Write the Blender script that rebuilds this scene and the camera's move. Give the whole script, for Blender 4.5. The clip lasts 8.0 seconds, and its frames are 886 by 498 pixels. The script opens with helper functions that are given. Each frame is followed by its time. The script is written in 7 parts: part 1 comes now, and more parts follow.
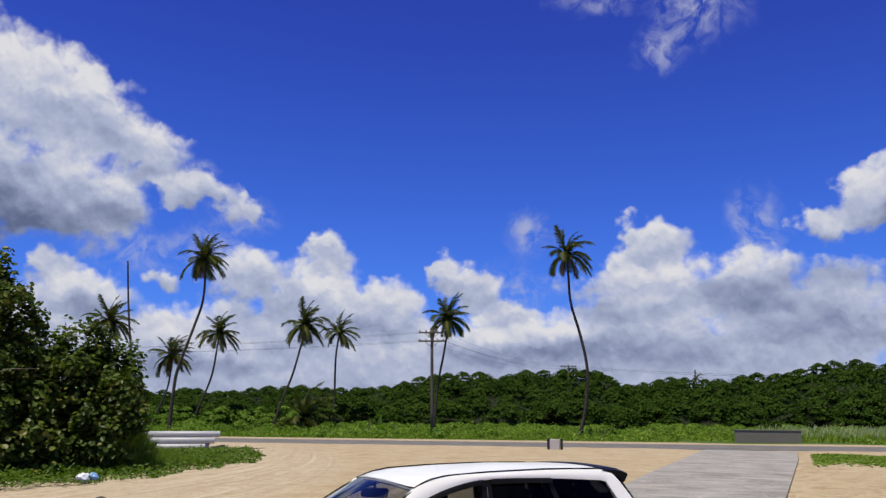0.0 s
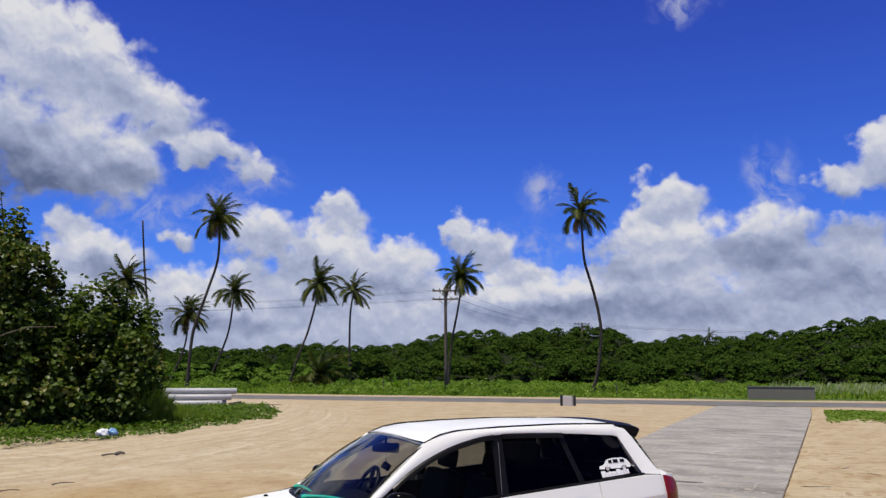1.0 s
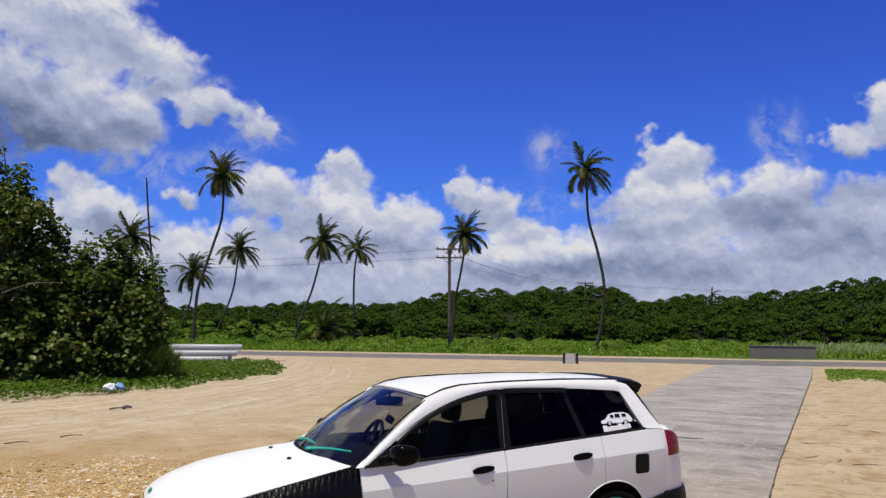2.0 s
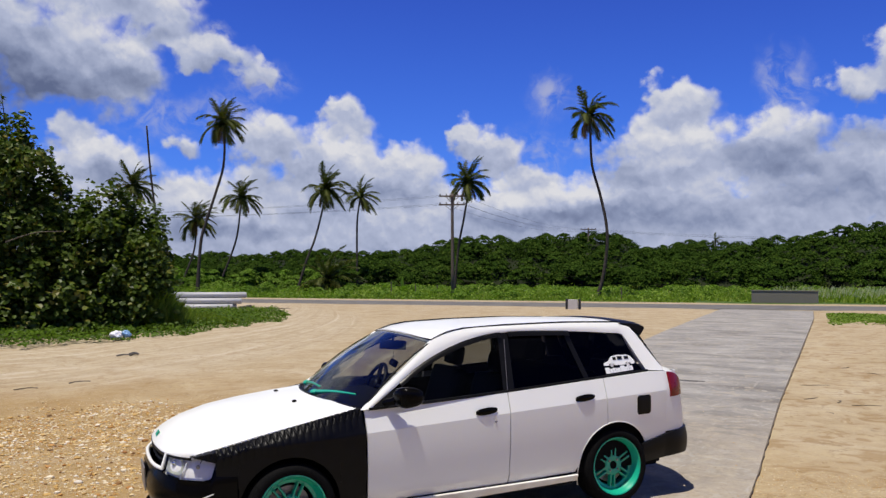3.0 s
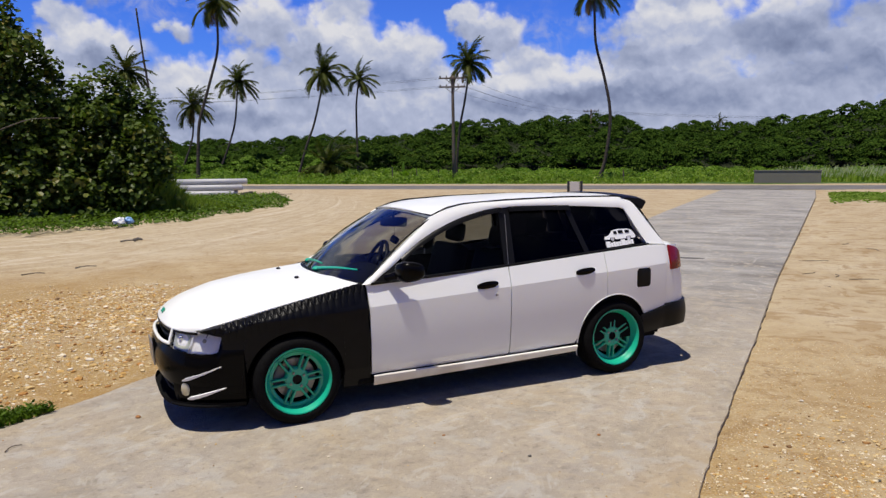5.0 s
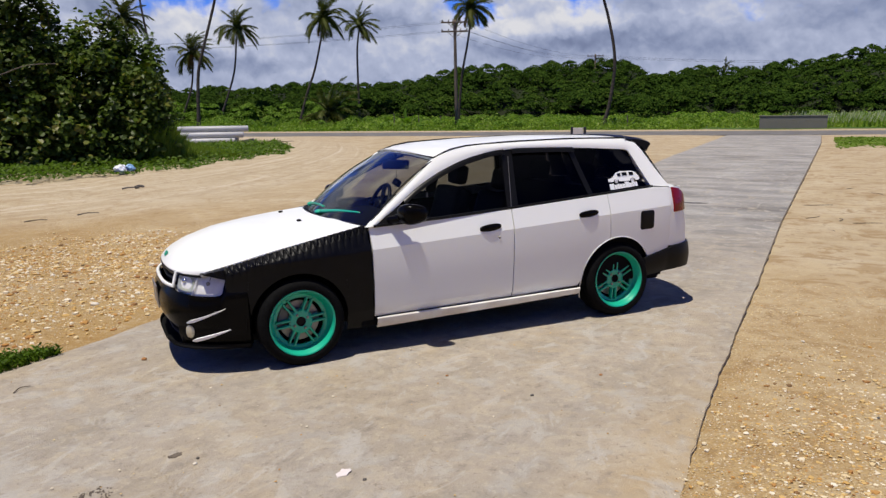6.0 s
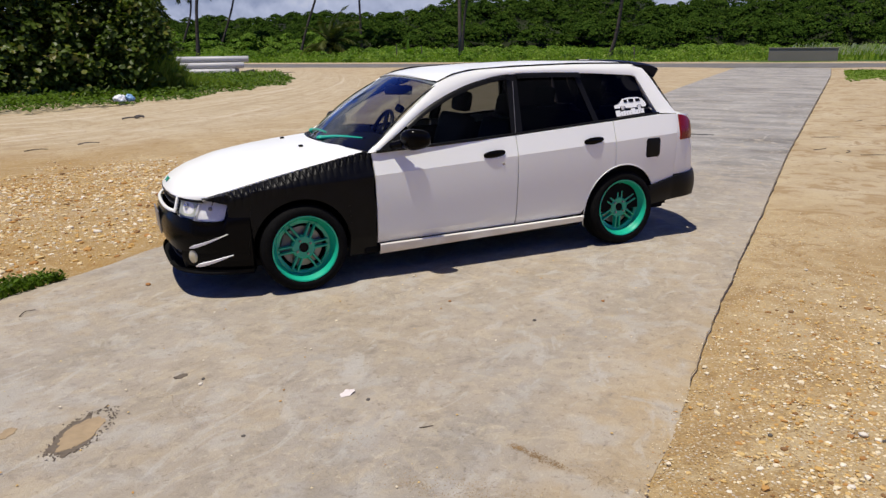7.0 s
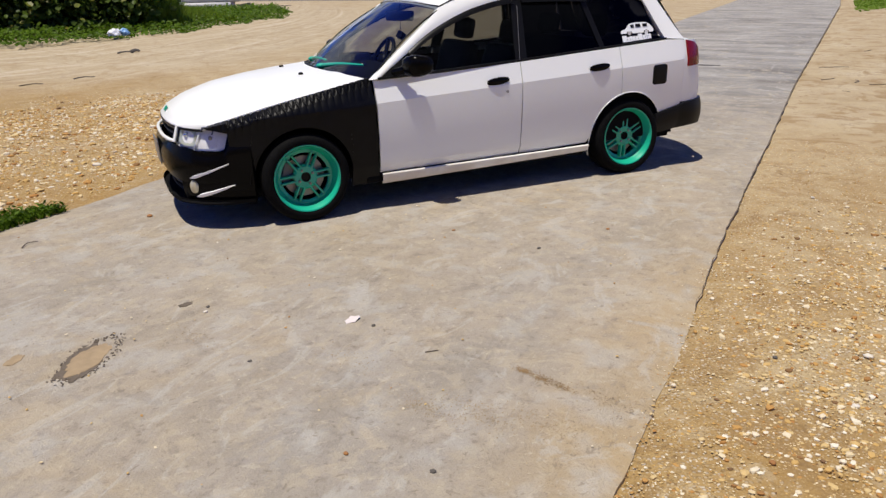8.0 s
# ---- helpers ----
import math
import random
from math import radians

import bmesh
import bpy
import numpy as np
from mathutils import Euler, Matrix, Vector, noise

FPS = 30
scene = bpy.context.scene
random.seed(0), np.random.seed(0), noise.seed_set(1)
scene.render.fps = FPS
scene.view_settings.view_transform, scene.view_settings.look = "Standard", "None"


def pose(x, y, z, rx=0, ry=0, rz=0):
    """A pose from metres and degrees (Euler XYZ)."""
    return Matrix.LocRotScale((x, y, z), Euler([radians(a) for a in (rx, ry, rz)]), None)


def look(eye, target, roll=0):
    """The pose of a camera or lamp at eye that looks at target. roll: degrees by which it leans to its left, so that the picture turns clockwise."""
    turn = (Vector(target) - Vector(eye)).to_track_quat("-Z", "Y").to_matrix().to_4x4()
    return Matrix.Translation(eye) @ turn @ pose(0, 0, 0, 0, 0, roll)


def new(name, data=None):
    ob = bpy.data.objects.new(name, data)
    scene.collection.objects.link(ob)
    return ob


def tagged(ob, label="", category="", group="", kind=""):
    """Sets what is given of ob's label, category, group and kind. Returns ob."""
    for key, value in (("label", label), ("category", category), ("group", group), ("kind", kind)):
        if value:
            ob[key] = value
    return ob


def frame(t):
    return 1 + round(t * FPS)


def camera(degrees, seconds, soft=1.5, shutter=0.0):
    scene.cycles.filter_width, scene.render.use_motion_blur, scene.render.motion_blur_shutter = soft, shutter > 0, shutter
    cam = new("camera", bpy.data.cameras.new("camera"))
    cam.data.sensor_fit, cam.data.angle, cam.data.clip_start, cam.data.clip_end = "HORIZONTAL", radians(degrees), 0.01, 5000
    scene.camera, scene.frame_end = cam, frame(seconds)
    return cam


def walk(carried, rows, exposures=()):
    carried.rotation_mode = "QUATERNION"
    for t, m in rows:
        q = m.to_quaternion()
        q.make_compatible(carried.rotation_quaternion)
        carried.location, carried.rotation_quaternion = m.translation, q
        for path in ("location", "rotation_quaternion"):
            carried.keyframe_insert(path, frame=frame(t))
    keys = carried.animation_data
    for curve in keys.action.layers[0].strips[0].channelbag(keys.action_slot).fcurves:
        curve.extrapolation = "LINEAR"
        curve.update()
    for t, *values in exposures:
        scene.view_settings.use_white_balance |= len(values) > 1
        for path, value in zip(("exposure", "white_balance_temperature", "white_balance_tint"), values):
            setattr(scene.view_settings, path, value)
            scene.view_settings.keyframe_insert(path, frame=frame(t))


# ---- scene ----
# camera and its path: carried by hand, slowly lowered and tilted down
cam = camera(58.3, 8.0, 1.4)
PATH = [
    (0, (-1.323, -5.222, 1.843), (-0.4799, -3.4544, 2.2499), 0.36),
    (0.5, (-1.287, -5.179, 1.834), (-0.4709, -3.3873, 2.1842), 0.49),
    (1, (-1.260, -5.154, 1.830), (-0.4397, -3.3558, 2.1342), 0.29),
    (1.5, (-1.254, -5.144, 1.818), (-0.4338, -3.3381, 2.0778), 0.57),
    (3, (-1.231, -5.101, 1.782), (-0.4158, -3.2757, 1.8511), 0.24),
    (3.5, (-1.228, -5.100, 1.765), (-0.4125, -3.2734, 1.7711), 0.31),
    (4, (-1.223, -5.079, 1.745), (-0.4329, -3.2439, 1.6652), -0.01),
    (4.5, (-1.208, -5.067, 1.723), (-0.4080, -3.2408, 1.5662), -0.24),
    (6, (-1.198, -5.050, 1.668), (-0.4062, -3.2462, 1.3193), -0.70),
    (6.5, (-1.195, -5.042, 1.629), (-0.4100, -3.2541, 1.1949), -0.56),
    (7, (-1.196, -5.035, 1.607), (-0.4261, -3.2608, 1.0983), -0.52),
    (7.5, (-1.198, -5.022, 1.577), (-0.4424, -3.2665, 0.9887), -1.11),
    (8, (-1.204, -5.011, 1.541), (-0.4564, -3.2765, 0.8834), -0.85),
]
walk(cam, [(t, look(eye, aim, roll)) for t, eye, aim, roll in PATH])

# ---------------------------------------------------------------- light
SUN_EL, SUN_AZ = 74.7, -113.7          # elevation; azimuth from +y towards +x
scene.view_settings.exposure = -0.08


def sun_dir():
    e, a = radians(SUN_EL), radians(SUN_AZ)
    return Vector((math.cos(e) * math.sin(a), math.cos(e) * math.cos(a), math.sin(e)))


sun = new("sun", bpy.data.lights.new("sun", "SUN"))
sun.data.energy, sun.data.angle, sun.data.color = 5.0, radians(0.53), (1.0, 0.935, 0.845)
sun.rotation_mode = "QUATERNION"
sun.rotation_quaternion = sun_dir().to_track_quat("Z", "Y")


class Nodes:
    """Short hand for building a node tree."""

    def __init__(self, tree):
        self.t = tree
        self.t.nodes.clear()

    def add(self, kind, ins=None):
        n = self.t.nodes.new(kind)
        for k, v in (ins or {}).items():
            self.put(n.inputs[k], v)
        return n

    def put(self, sock, v):
        if isinstance(v, bpy.types.NodeSocket):
            self.t.links.new(v, sock)
        elif v is not None:
            sock.default_value = v

    def math(self, op, a, b=None, c=None, clamp=False):
        n = self.add("ShaderNodeMath")
        n.operation, n.use_clamp = op, clamp
        for i, v in enumerate((a, b, c)):
            self.put(n.inputs[i], v)
        return n.outputs[0]

    def vmath(self, op, a, b=None, c=None):
        n = self.add("ShaderNodeVectorMath")
        n.operation = op
        for i, v in enumerate((a, b, c)):
            self.put(n.inputs[i], v)
        return n.outputs["Value"] if op in ("LENGTH", "DOT_PRODUCT") else n.outputs[0]

    def noise(self, vec, scale, detail=4.0, rough=0.55, color=False, distortion=0.0):
        n = self.add("ShaderNodeTexNoise", {"Vector": vec, "Scale": scale, "Detail": detail, "Roughness": rough, "Distortion": distortion})
        return n.outputs["Color" if color else "Fac"]

    def ramp(self, fac, stops, smooth=False):
        n = self.add("ShaderNodeValToRGB", {"Fac": fac})
        r = n.color_ramp
        r.interpolation = "EASE" if smooth else "LINEAR"
        while len(r.elements) < len(stops):
            r.elements.new(0.5)
        for el, (p, c) in zip(r.elements, stops):
            el.position = p
            el.color = (c, c, c, 1) if isinstance(c, (int, float)) else (*c, 1)
        return n.outputs[0]

    def mix(self, fac, a, b, blend="MIX"):
        n = self.add("ShaderNodeMix")
        n.data_type, n.blend_type = "RGBA", blend
        for sock, v in ((n.inputs[0], fac), (n.inputs[6], a), (n.inputs[7], b)):
            self.put(sock, (*v, 1) if isinstance(v, tuple) and len(v) == 3 else v)
        return n.outputs[2]

    def smooth(self, v, lo, hi):
        n = self.add("ShaderNodeMapRange")
        n.interpolation_type = "SMOOTHSTEP"
        for k, x in enumerate((v, lo, hi, 0.0, 1.0)):
            self.put(n.inputs[k], x)
        return n.outputs[0]


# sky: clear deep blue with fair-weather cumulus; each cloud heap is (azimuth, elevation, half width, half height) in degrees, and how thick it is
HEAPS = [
    (4.6, 17.2, 3.4, 2.6), (7.6, 15.3, 3.0, 1.5), (0.5, 13.0, 5.5, 2.2), (-9.5, 22.5, 5.5, 5.0, 0.8), (-15, 27, 8.0, 4.0, 0.5), (-7, 34, 8.0, 3.2, 0.7), (4, 37, 8.0, 3.0, 0.6), (-22, 22, 8.0, 6.0, 0.7),
    (-3.3, 20.3, 4.6, 4.0), (-0.1, 19.4, 4.4, 3.6), (-1.9, 14.0, 6.2, 4.2),
    (10.6, 14.1, 1.9, 1.2), (-10, 16.1, 7, 6.7),
    (11.2, 9.5, 3.3, 2.2), (16.9, 11.2, 2.0, 1.9), (16.4, 7.9, 5.4, 3.0), (21.3, 7.4, 3.6, 2.6), (25.8, 10.3, 1.5, 1.4, 0.8), (27.1, 9.2, 1.9, 1.7),
    (28.2, 8.6, 2.0, 1.6), (30.2, 7.0, 2.2, 1.4), (40.7, 12.1, 2.5, 2.1), (39.5, 8.3, 6.4, 3.4),
    (46.6, 8.6, 3.8, 2.9), (52.0, 6.9, 5.4, 3.6), (51.5, 12.6, 2.1, 1.4), (54.3, 13.6, 2.5, 2.3),
    (57.5, 15, 3, 2.4), (-1.5, 9.2, 2.2, 1.1), (1.0, 7.5, 4, 1.9), (5.7, 8.9, 1.6, 1.1), (3, 3.6, 14, 3.4),
    (24, 3.0, 13, 2.9), (14, 4.6, 15, 3.4), (20, 1.4, 46, 2.6), (32, 4.4, 13, 3.2), (-4, 5.4, 9, 3.0), (44, 3.8, 16, 3.8), (68, 8, 9, 6), (-26, 9, 10, 6), (-60, 6, 22, 5),
    
    # unseen heaps behind the camera, added to throw white light on the car's side
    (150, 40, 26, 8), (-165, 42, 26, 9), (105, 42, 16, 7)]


# their grey undersides
BASES = [(-6, 12.4, 9, 4.2), (-4.5, 13.2, 8, 2.8), (3, 13.4, 3.5, 1.2), (13, 6.6, 4, 1.5), (19, 5.6, 5, 1.4), (38, 6.9, 4, 1.0), (50, 5.6, 6, 1.2), (1, 6.6, 4, 1.0), (29, 4.2, 5, 1.0), (47.3, 12.2, 1.6, 1.5),
         (34.5, 4.8, 4, 0.8), (9, 3.2, 6, 0.9), (56.5, 12.4, 3, 1.0), (53, 9.6, 5, 1.8), (49, 8.3, 7, 2.4), (40, 4.6, 10, 1.8), (-16, 13, 8, 3)]


# thin veils of cloud: the same, and how dense
VEILS = [(44.6, 27.6, 3.6, 2.6, 0.9), (42.2, 25.0, 2.2, 1.5, 0.7), (37.5, 28.6, 4.0, 1.0, 0.5), (32.0, 12.8, 1.7, 1.7, 0.8), (47.4, 12.8, 1.9, 2.4, 0.9),
         (8.0, 16.6, 0.9, 0.7, 1.0), (11.0, 13.6, 2.6, 1.4, 0.7), (8.5, 11.4, 2.8, 1.8, 0.7), (30.5, 9.0, 3.0, 1.8, 0.6), (4.0, 10.8, 4.0, 1.6, 0.6)]


def make_world():
    w = bpy.data.worlds.new("sky")
    scene.world = w
    w.use_nodes = True
    n = Nodes(w.node_tree)
    way = n.add("ShaderNodeTexCoord").outputs["Generated"]
    sky = n.add("ShaderNodeTexSky")
    sky.sky_type, sky.sun_disc = "NISHITA", False
    sky.sun_elevation, sky.sun_rotation = radians(SUN_EL), radians(SUN_AZ)
    sky.air_density, sky.dust_density, sky.ozone_density = 1.0, 0.3, 3.0
    x = n.add("ShaderNodeSeparateXYZ", {0: way})
    az = n.math("MULTIPLY", n.math("ARCTAN2", x.outputs[0], x.outputs[1]), 180 / math.pi)
    el = n.math("MULTIPLY", n.math("ARCSINE", x.outputs[2]), 180 / math.pi)
    # the humid air pales towards the horizon
    tint = n.mix(n.smooth(el, 34.0, 5.0), (0.37, 0.50, 2.0), (0.48, 0.94, 2.5))
    # overhead, out of view, the sky is darkened to deepen the shadows
    tint = n.mix(n.smooth(el, 31.0, 50.0), tint, (0.16, 0.185, 0.26))
    blue = n.mix(1.0, sky.outputs[0], tint, "MULTIPLY")
    flat = n.add("ShaderNodeCombineXYZ", {0: az, 1: el}).outputs[0]
    w1 = n.vmath("SUBTRACT", n.noise(flat, 0.22, 3.0, 0.55, True), (0.5, 0.5, 0.5))
    w2 = n.vmath("SUBTRACT", n.noise(flat, 0.8, 4.0, 0.5, True), (0.5, 0.5, 0.5))
    p = n.vmath("MULTIPLY_ADD", w1, (3.4, 2.4, 0), flat)
    p = n.vmath("MULTIPLY_ADD", w2, (2.1, 1.8, 0), p)
    weight, lift_sum = 0.0, 0.0
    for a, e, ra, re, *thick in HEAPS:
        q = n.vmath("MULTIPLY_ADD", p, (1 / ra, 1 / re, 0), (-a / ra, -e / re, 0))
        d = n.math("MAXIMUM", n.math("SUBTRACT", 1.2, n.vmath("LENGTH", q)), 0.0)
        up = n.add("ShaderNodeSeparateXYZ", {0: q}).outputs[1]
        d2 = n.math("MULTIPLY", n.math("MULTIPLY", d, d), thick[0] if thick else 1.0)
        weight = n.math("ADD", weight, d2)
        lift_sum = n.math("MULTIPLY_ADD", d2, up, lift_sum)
    dens = n.math("SUBTRACT", n.math("SQRT", weight), 0.2)
    # billows that swell the outline
    for size, force in ((0.42, 0.50), (1.05, 0.26), (2.4, 0.10)):
        v = n.add("ShaderNodeTexVoronoi", {"Vector": n.vmath("MULTIPLY_ADD", w2, (1.2, 1.0, 0), flat), "Scale": size})
        v.feature = "SMOOTH_F1"
        v.inputs["Smoothness"].default_value = 0.35
        dens = n.math("MULTIPLY_ADD", n.math("SUBTRACT", 0.46, v.outputs["Distance"]), n.math("MULTIPLY", n.smooth(dens, -0.25, 0.1), force), dens)
    high = n.math("DIVIDE", lift_sum, n.math("ADD", weight, 0.001))
    fbm = n.noise(flat, 0.8, 5.0, 0.55)
    cover = n.smooth(n.math("MULTIPLY_ADD", n.math("SUBTRACT", fbm, 0.5), 0.55, dens), -0.02, 0.44)
    lift = n.vmath("ADD", flat, (0.15, 0.75, 0.0))
    relief = n.math("SUBTRACT", n.noise(flat, 0.3, 4.0, 0.5), n.noise(lift, 0.3, 4.0, 0.5))
    fine = n.math("SUBTRACT", n.noise(flat, 1.6, 5.0, 0.6), n.noise(n.vmath("ADD", flat, (0.05, 0.3, 0.0)), 1.6, 5.0, 0.6))
    lum = n.math("MULTIPLY_ADD", high, 0.40, 0.74)
    lum = n.math("MULTIPLY_ADD", relief, 0.85, lum)
    lum = n.math("MULTIPLY_ADD", fine, 0.12, lum)
    # rounded heads within each heap, lit from above
    for size, force in ((0.30, 0.40), (0.75, 0.30), (1.7, 0.22)):
        heads = []
        for shift in ((0.0, 0.0, 0.0), (0.15 / size * 0.3, 0.32 / size * 0.5, 0.0)):
            v = n.add("ShaderNodeTexVoronoi", {"Vector": n.vmath("ADD", p, shift), "Scale": size})
            v.feature = "SMOOTH_F1"
            v.inputs["Smoothness"].default_value = 0.6
            heads.append(v.outputs["Distance"])
        lum = n.math("MULTIPLY_ADD", n.math("SUBTRACT", heads[1], heads[0]), force, lum)
    for a, e, ra, re in BASES:
        q = n.vmath("MULTIPLY_ADD", p, (1 / ra, 1 / re, 0), (-a / ra, -e / re, 0))
        lum = n.math("MULTIPLY_ADD", n.smooth(n.vmath("LENGTH", q), 1.25, 0.1), -0.30, lum)
    # far heaps near the horizon are greyer
    lum = n.math("MULTIPLY_ADD", n.smooth(el, 8.5, 2.5), -0.09, lum)
    puff = n.ramp(lum, [(0.0, (0.15, 0.19, 0.34)), (0.36, (0.34, 0.40, 0.60)), (0.68, (0.57, 0.63, 0.84)), (1.0, (0.95, 0.95, 1.0))])
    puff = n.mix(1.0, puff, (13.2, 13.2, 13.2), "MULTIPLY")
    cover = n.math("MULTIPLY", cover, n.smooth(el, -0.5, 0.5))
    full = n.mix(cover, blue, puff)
    # thin torn veils
    veil = 0.0
    for a, e, ra, re, much in VEILS:
        q = n.vmath("MULTIPLY_ADD", p, (1 / ra, 1 / re, 0), (-a / ra, -e / re, 0))
        veil = n.math("ADD", veil, n.math("MULTIPLY", n.smooth(n.vmath("LENGTH", q), 1.3, 0.0), much))
    torn = n.smooth(n.noise(n.vmath("MULTIPLY_ADD", w1, (5.0, 4.0, 0.0), flat), 0.62, 6.0, 0.62), 0.36, 0.68)
    veil = n.math("MULTIPLY", n.math("MULTIPLY", veil, torn), 1.0, clamp=True)
    full = n.mix(veil, full, (7.6, 8.1, 11.0))
    n.add("ShaderNodeOutputWorld", {"Surface": n.add("ShaderNodeBackground", {"Color": full, "Strength": 0.06}).outputs[0]})


make_world()

# ---------------------------------------------------------------- materials
def material(name, build):
    m = bpy.data.materials.new(name)
    m.use_nodes = True
    n = Nodes(m.node_tree)
    n.place = n.add("ShaderNodeTexCoord").outputs["Object"]
    n.world = n.add("ShaderNodeNewGeometry").outputs["Position"]
    shader = build(n)
    n.add("ShaderNodeOutputMaterial", {"Surface": shader})
    return m


def bsdf(n, color, rough=0.6, metal=0.0, normal=None, coat=0.0, spec=0.5, trans=0.0, ior=1.45):
    ins = {"Base Color": (*color, 1) if isinstance(color, tuple) and len(color) == 3 else color, "Roughness": rough, "Metallic": metal,
           "Coat Weight": coat, "Coat Roughness": 0.04, "Specular IOR Level": spec, "Transmission Weight": trans, "IOR": ior}
    if normal is not None:
        ins["Normal"] = normal
    return n.add("ShaderNodeBsdfPrincipled", ins).outputs[0]


def bump(n, height, strength=0.3, distance=0.01, normal=None):
    return n.add("ShaderNodeBump", {"Strength": strength, "Distance": distance, "Height": height, "Normal": normal}).outputs[0]


def plain(name, color, rough=0.5, metal=0.0, coat=0.0, grain=60.0, vary=0.12, relief=0.05, spec=0.5):
    def build(n):
        g = n.noise(n.place, grain, 5)
        s = n.noise(n.place, grain * 0.08, 3)
        k = n.math("MULTIPLY_ADD", n.math("ADD", g, s), vary, 1 - vary)
        c = n.mix(1.0, color, n.add("ShaderNodeCombineXYZ", {0: k, 1: k, 2: k}).outputs[0], "MULTIPLY")
        r = n.math("MULTIPLY_ADD", s, 0.25, rough - 0.125, clamp=True)
        return bsdf(n, c, r, metal, bump(n, g, relief, 0.004), coat, spec)
    return material(name, build)


# where the track along the road, the drive and the fields lie (plan, metres)
DU, DV = Vector((0.757, 0.653)), Vector((-0.653, 0.757))       # along and across the drive
DRIVE_R = ((-9, 8, 34, 42), (-2.55, -2.57, -2.95, -2.9))            # its two edges: along, across
DRIVE_L = ((-9, 1, 18, 24, 43), (2.05, 1.98, 1.35, 1.52, 1.8))
RU, RV = Vector((0.788, -0.615)), Vector((0.615, 0.788))        # along and across the road
ROAD_NEAR = 42.6                                                # near edge, across


def along(n, axis):
    return n.vmath("DOT_PRODUCT", n.world, (axis[0], axis[1], 0.0))


def build_ground(n):
    p = n.world
    big = n.noise(p, 0.12, 4)
    mid = n.noise(p, 0.9, 5, 0.6)
    fine = n.noise(p, 14, 6, 0.65)
    grit = n.noise(p, 90, 3, 0.6)
    sand = n.ramp(mid, [(0.25, (0.325, 0.245, 0.138)), (0.5, (0.415, 0.332, 0.210)), (0.75, (0.485, 0.412, 0.285))])
    warm = n.ramp(mid, [(0.3, (0.285, 0.170, 0.052)), (0.55, (0.375, 0.250, 0.095)), (0.8, (0.440, 0.330, 0.160))])
    v = along(n, DV)
    u = along(n, DU)
    near = n.smooth(n.math("MULTIPLY_ADD", n.smooth(v, -2.3, -2.6), 3.2, n.math("MULTIPLY_ADD", big, 8.0, u)), 13.0, 5.0)
    c = n.mix(near, sand, warm)
    # wheel tracks: long streaks that bend round the turning place
    streak = n.noise(n.add("ShaderNodeCombineXYZ", {0: n.math("MULTIPLY", n.math("ADD", along(n, RU), n.math("MULTIPLY", big, 6.0)), 0.06),
                                                     1: n.math("MULTIPLY", n.math("ADD", along(n, RV), n.math("MULTIPLY", big, 9.0)), 0.9), 2: 0.0}).outputs[0], 1.6, 5, 0.6)
    # the lane that sweeps round the bush
    px = n.add("ShaderNodeSeparateXYZ", {0: p})
    bend = n.math("MULTIPLY", n.math("POWER", 2.71828, n.math("DIVIDE", n.math("ADD", px.outputs[0], 2.0), 6.5)), 4.0)
    lane = n.math("SUBTRACT", px.outputs[1], bend)
    wob = n.math("MULTIPLY_ADD", big, 1.6, lane)
    ruts = n.noise(n.add("ShaderNodeCombineXYZ", {0: n.math("MULTIPLY", px.outputs[0], 0.07), 1: wob, 2: 5.0}).outputs[0], 2.2, 4, 0.6)
    on = n.math("MULTIPLY", n.smooth(px.outputs[0], 13.0, 7.0), n.math("MULTIPLY", n.smooth(lane, 3.0, 6.0), n.smooth(px.outputs[1], 7.0, 11.0)))
    c = n.mix(n.math("MULTIPLY", on, 0.55), c, (0.47, 0.402, 0.29))
    c = n.mix(n.math("MULTIPLY", on, n.math("MULTIPLY", n.smooth(ruts, 0.50, 0.62), 0.5)), c, (0.33, 0.265, 0.17))
    c = n.mix(n.math("MULTIPLY", on, n.math("MULTIPLY", n.smooth(ruts, 0.46, 0.34), 0.5)), c, (0.60, 0.54, 0.43))
    c = n.mix(n.math("MULTIPLY", n.smooth(streak, 0.5, 0.7), 0.22), c, (0.312, 0.234, 0.133))
    c = n.mix(n.math("MULTIPLY", n.smooth(streak, 0.46, 0.3), 0.25), c, (0.577, 0.515, 0.406))
    smudge = n.noise(p, 3.3, 5, 0.65)
    c = n.mix(n.math("MULTIPLY", n.smooth(smudge, 0.54, 0.72), 0.45), c, (0.30, 0.205, 0.10))
    c = n.mix(n.math("MULTIPLY", n.smooth(smudge, 0.44, 0.3), 0.35), c, (0.52, 0.43, 0.28))
    c = n.mix(n.math("MULTIPLY", n.smooth(fine, 0.52, 0.75), 0.55), c, (0.234, 0.164, 0.078))
    c = n.mix(n.math("MULTIPLY", n.smooth(grit, 0.62, 0.78), 0.45), c, (0.585, 0.530, 0.437))
    # trodden plates of pale crust, brown crumbs and drying cracks
    plates = n.noise(p, 1.9, 4, 0.55, distortion=1.6)
    beside = n.smooth(along(n, DV), -2.4, -2.7)
    c = n.mix(n.math("MULTIPLY", n.smooth(plates, 0.555, 0.585), n.math("MULTIPLY_ADD", beside, 0.35, 0.12)), c, (0.45, 0.365, 0.225))
    c = n.mix(n.math("MULTIPLY", n.smooth(plates, 0.46, 0.40), n.math("MULTIPLY_ADD", beside, 0.25, 0.3)), c, (0.26, 0.165, 0.07))
    crumbs = n.noise(p, 7.5, 5, 0.7, distortion=0.8)
    c = n.mix(n.math("MULTIPLY", n.smooth(crumbs, 0.60, 0.66), 0.55), c, (0.20, 0.125, 0.055))
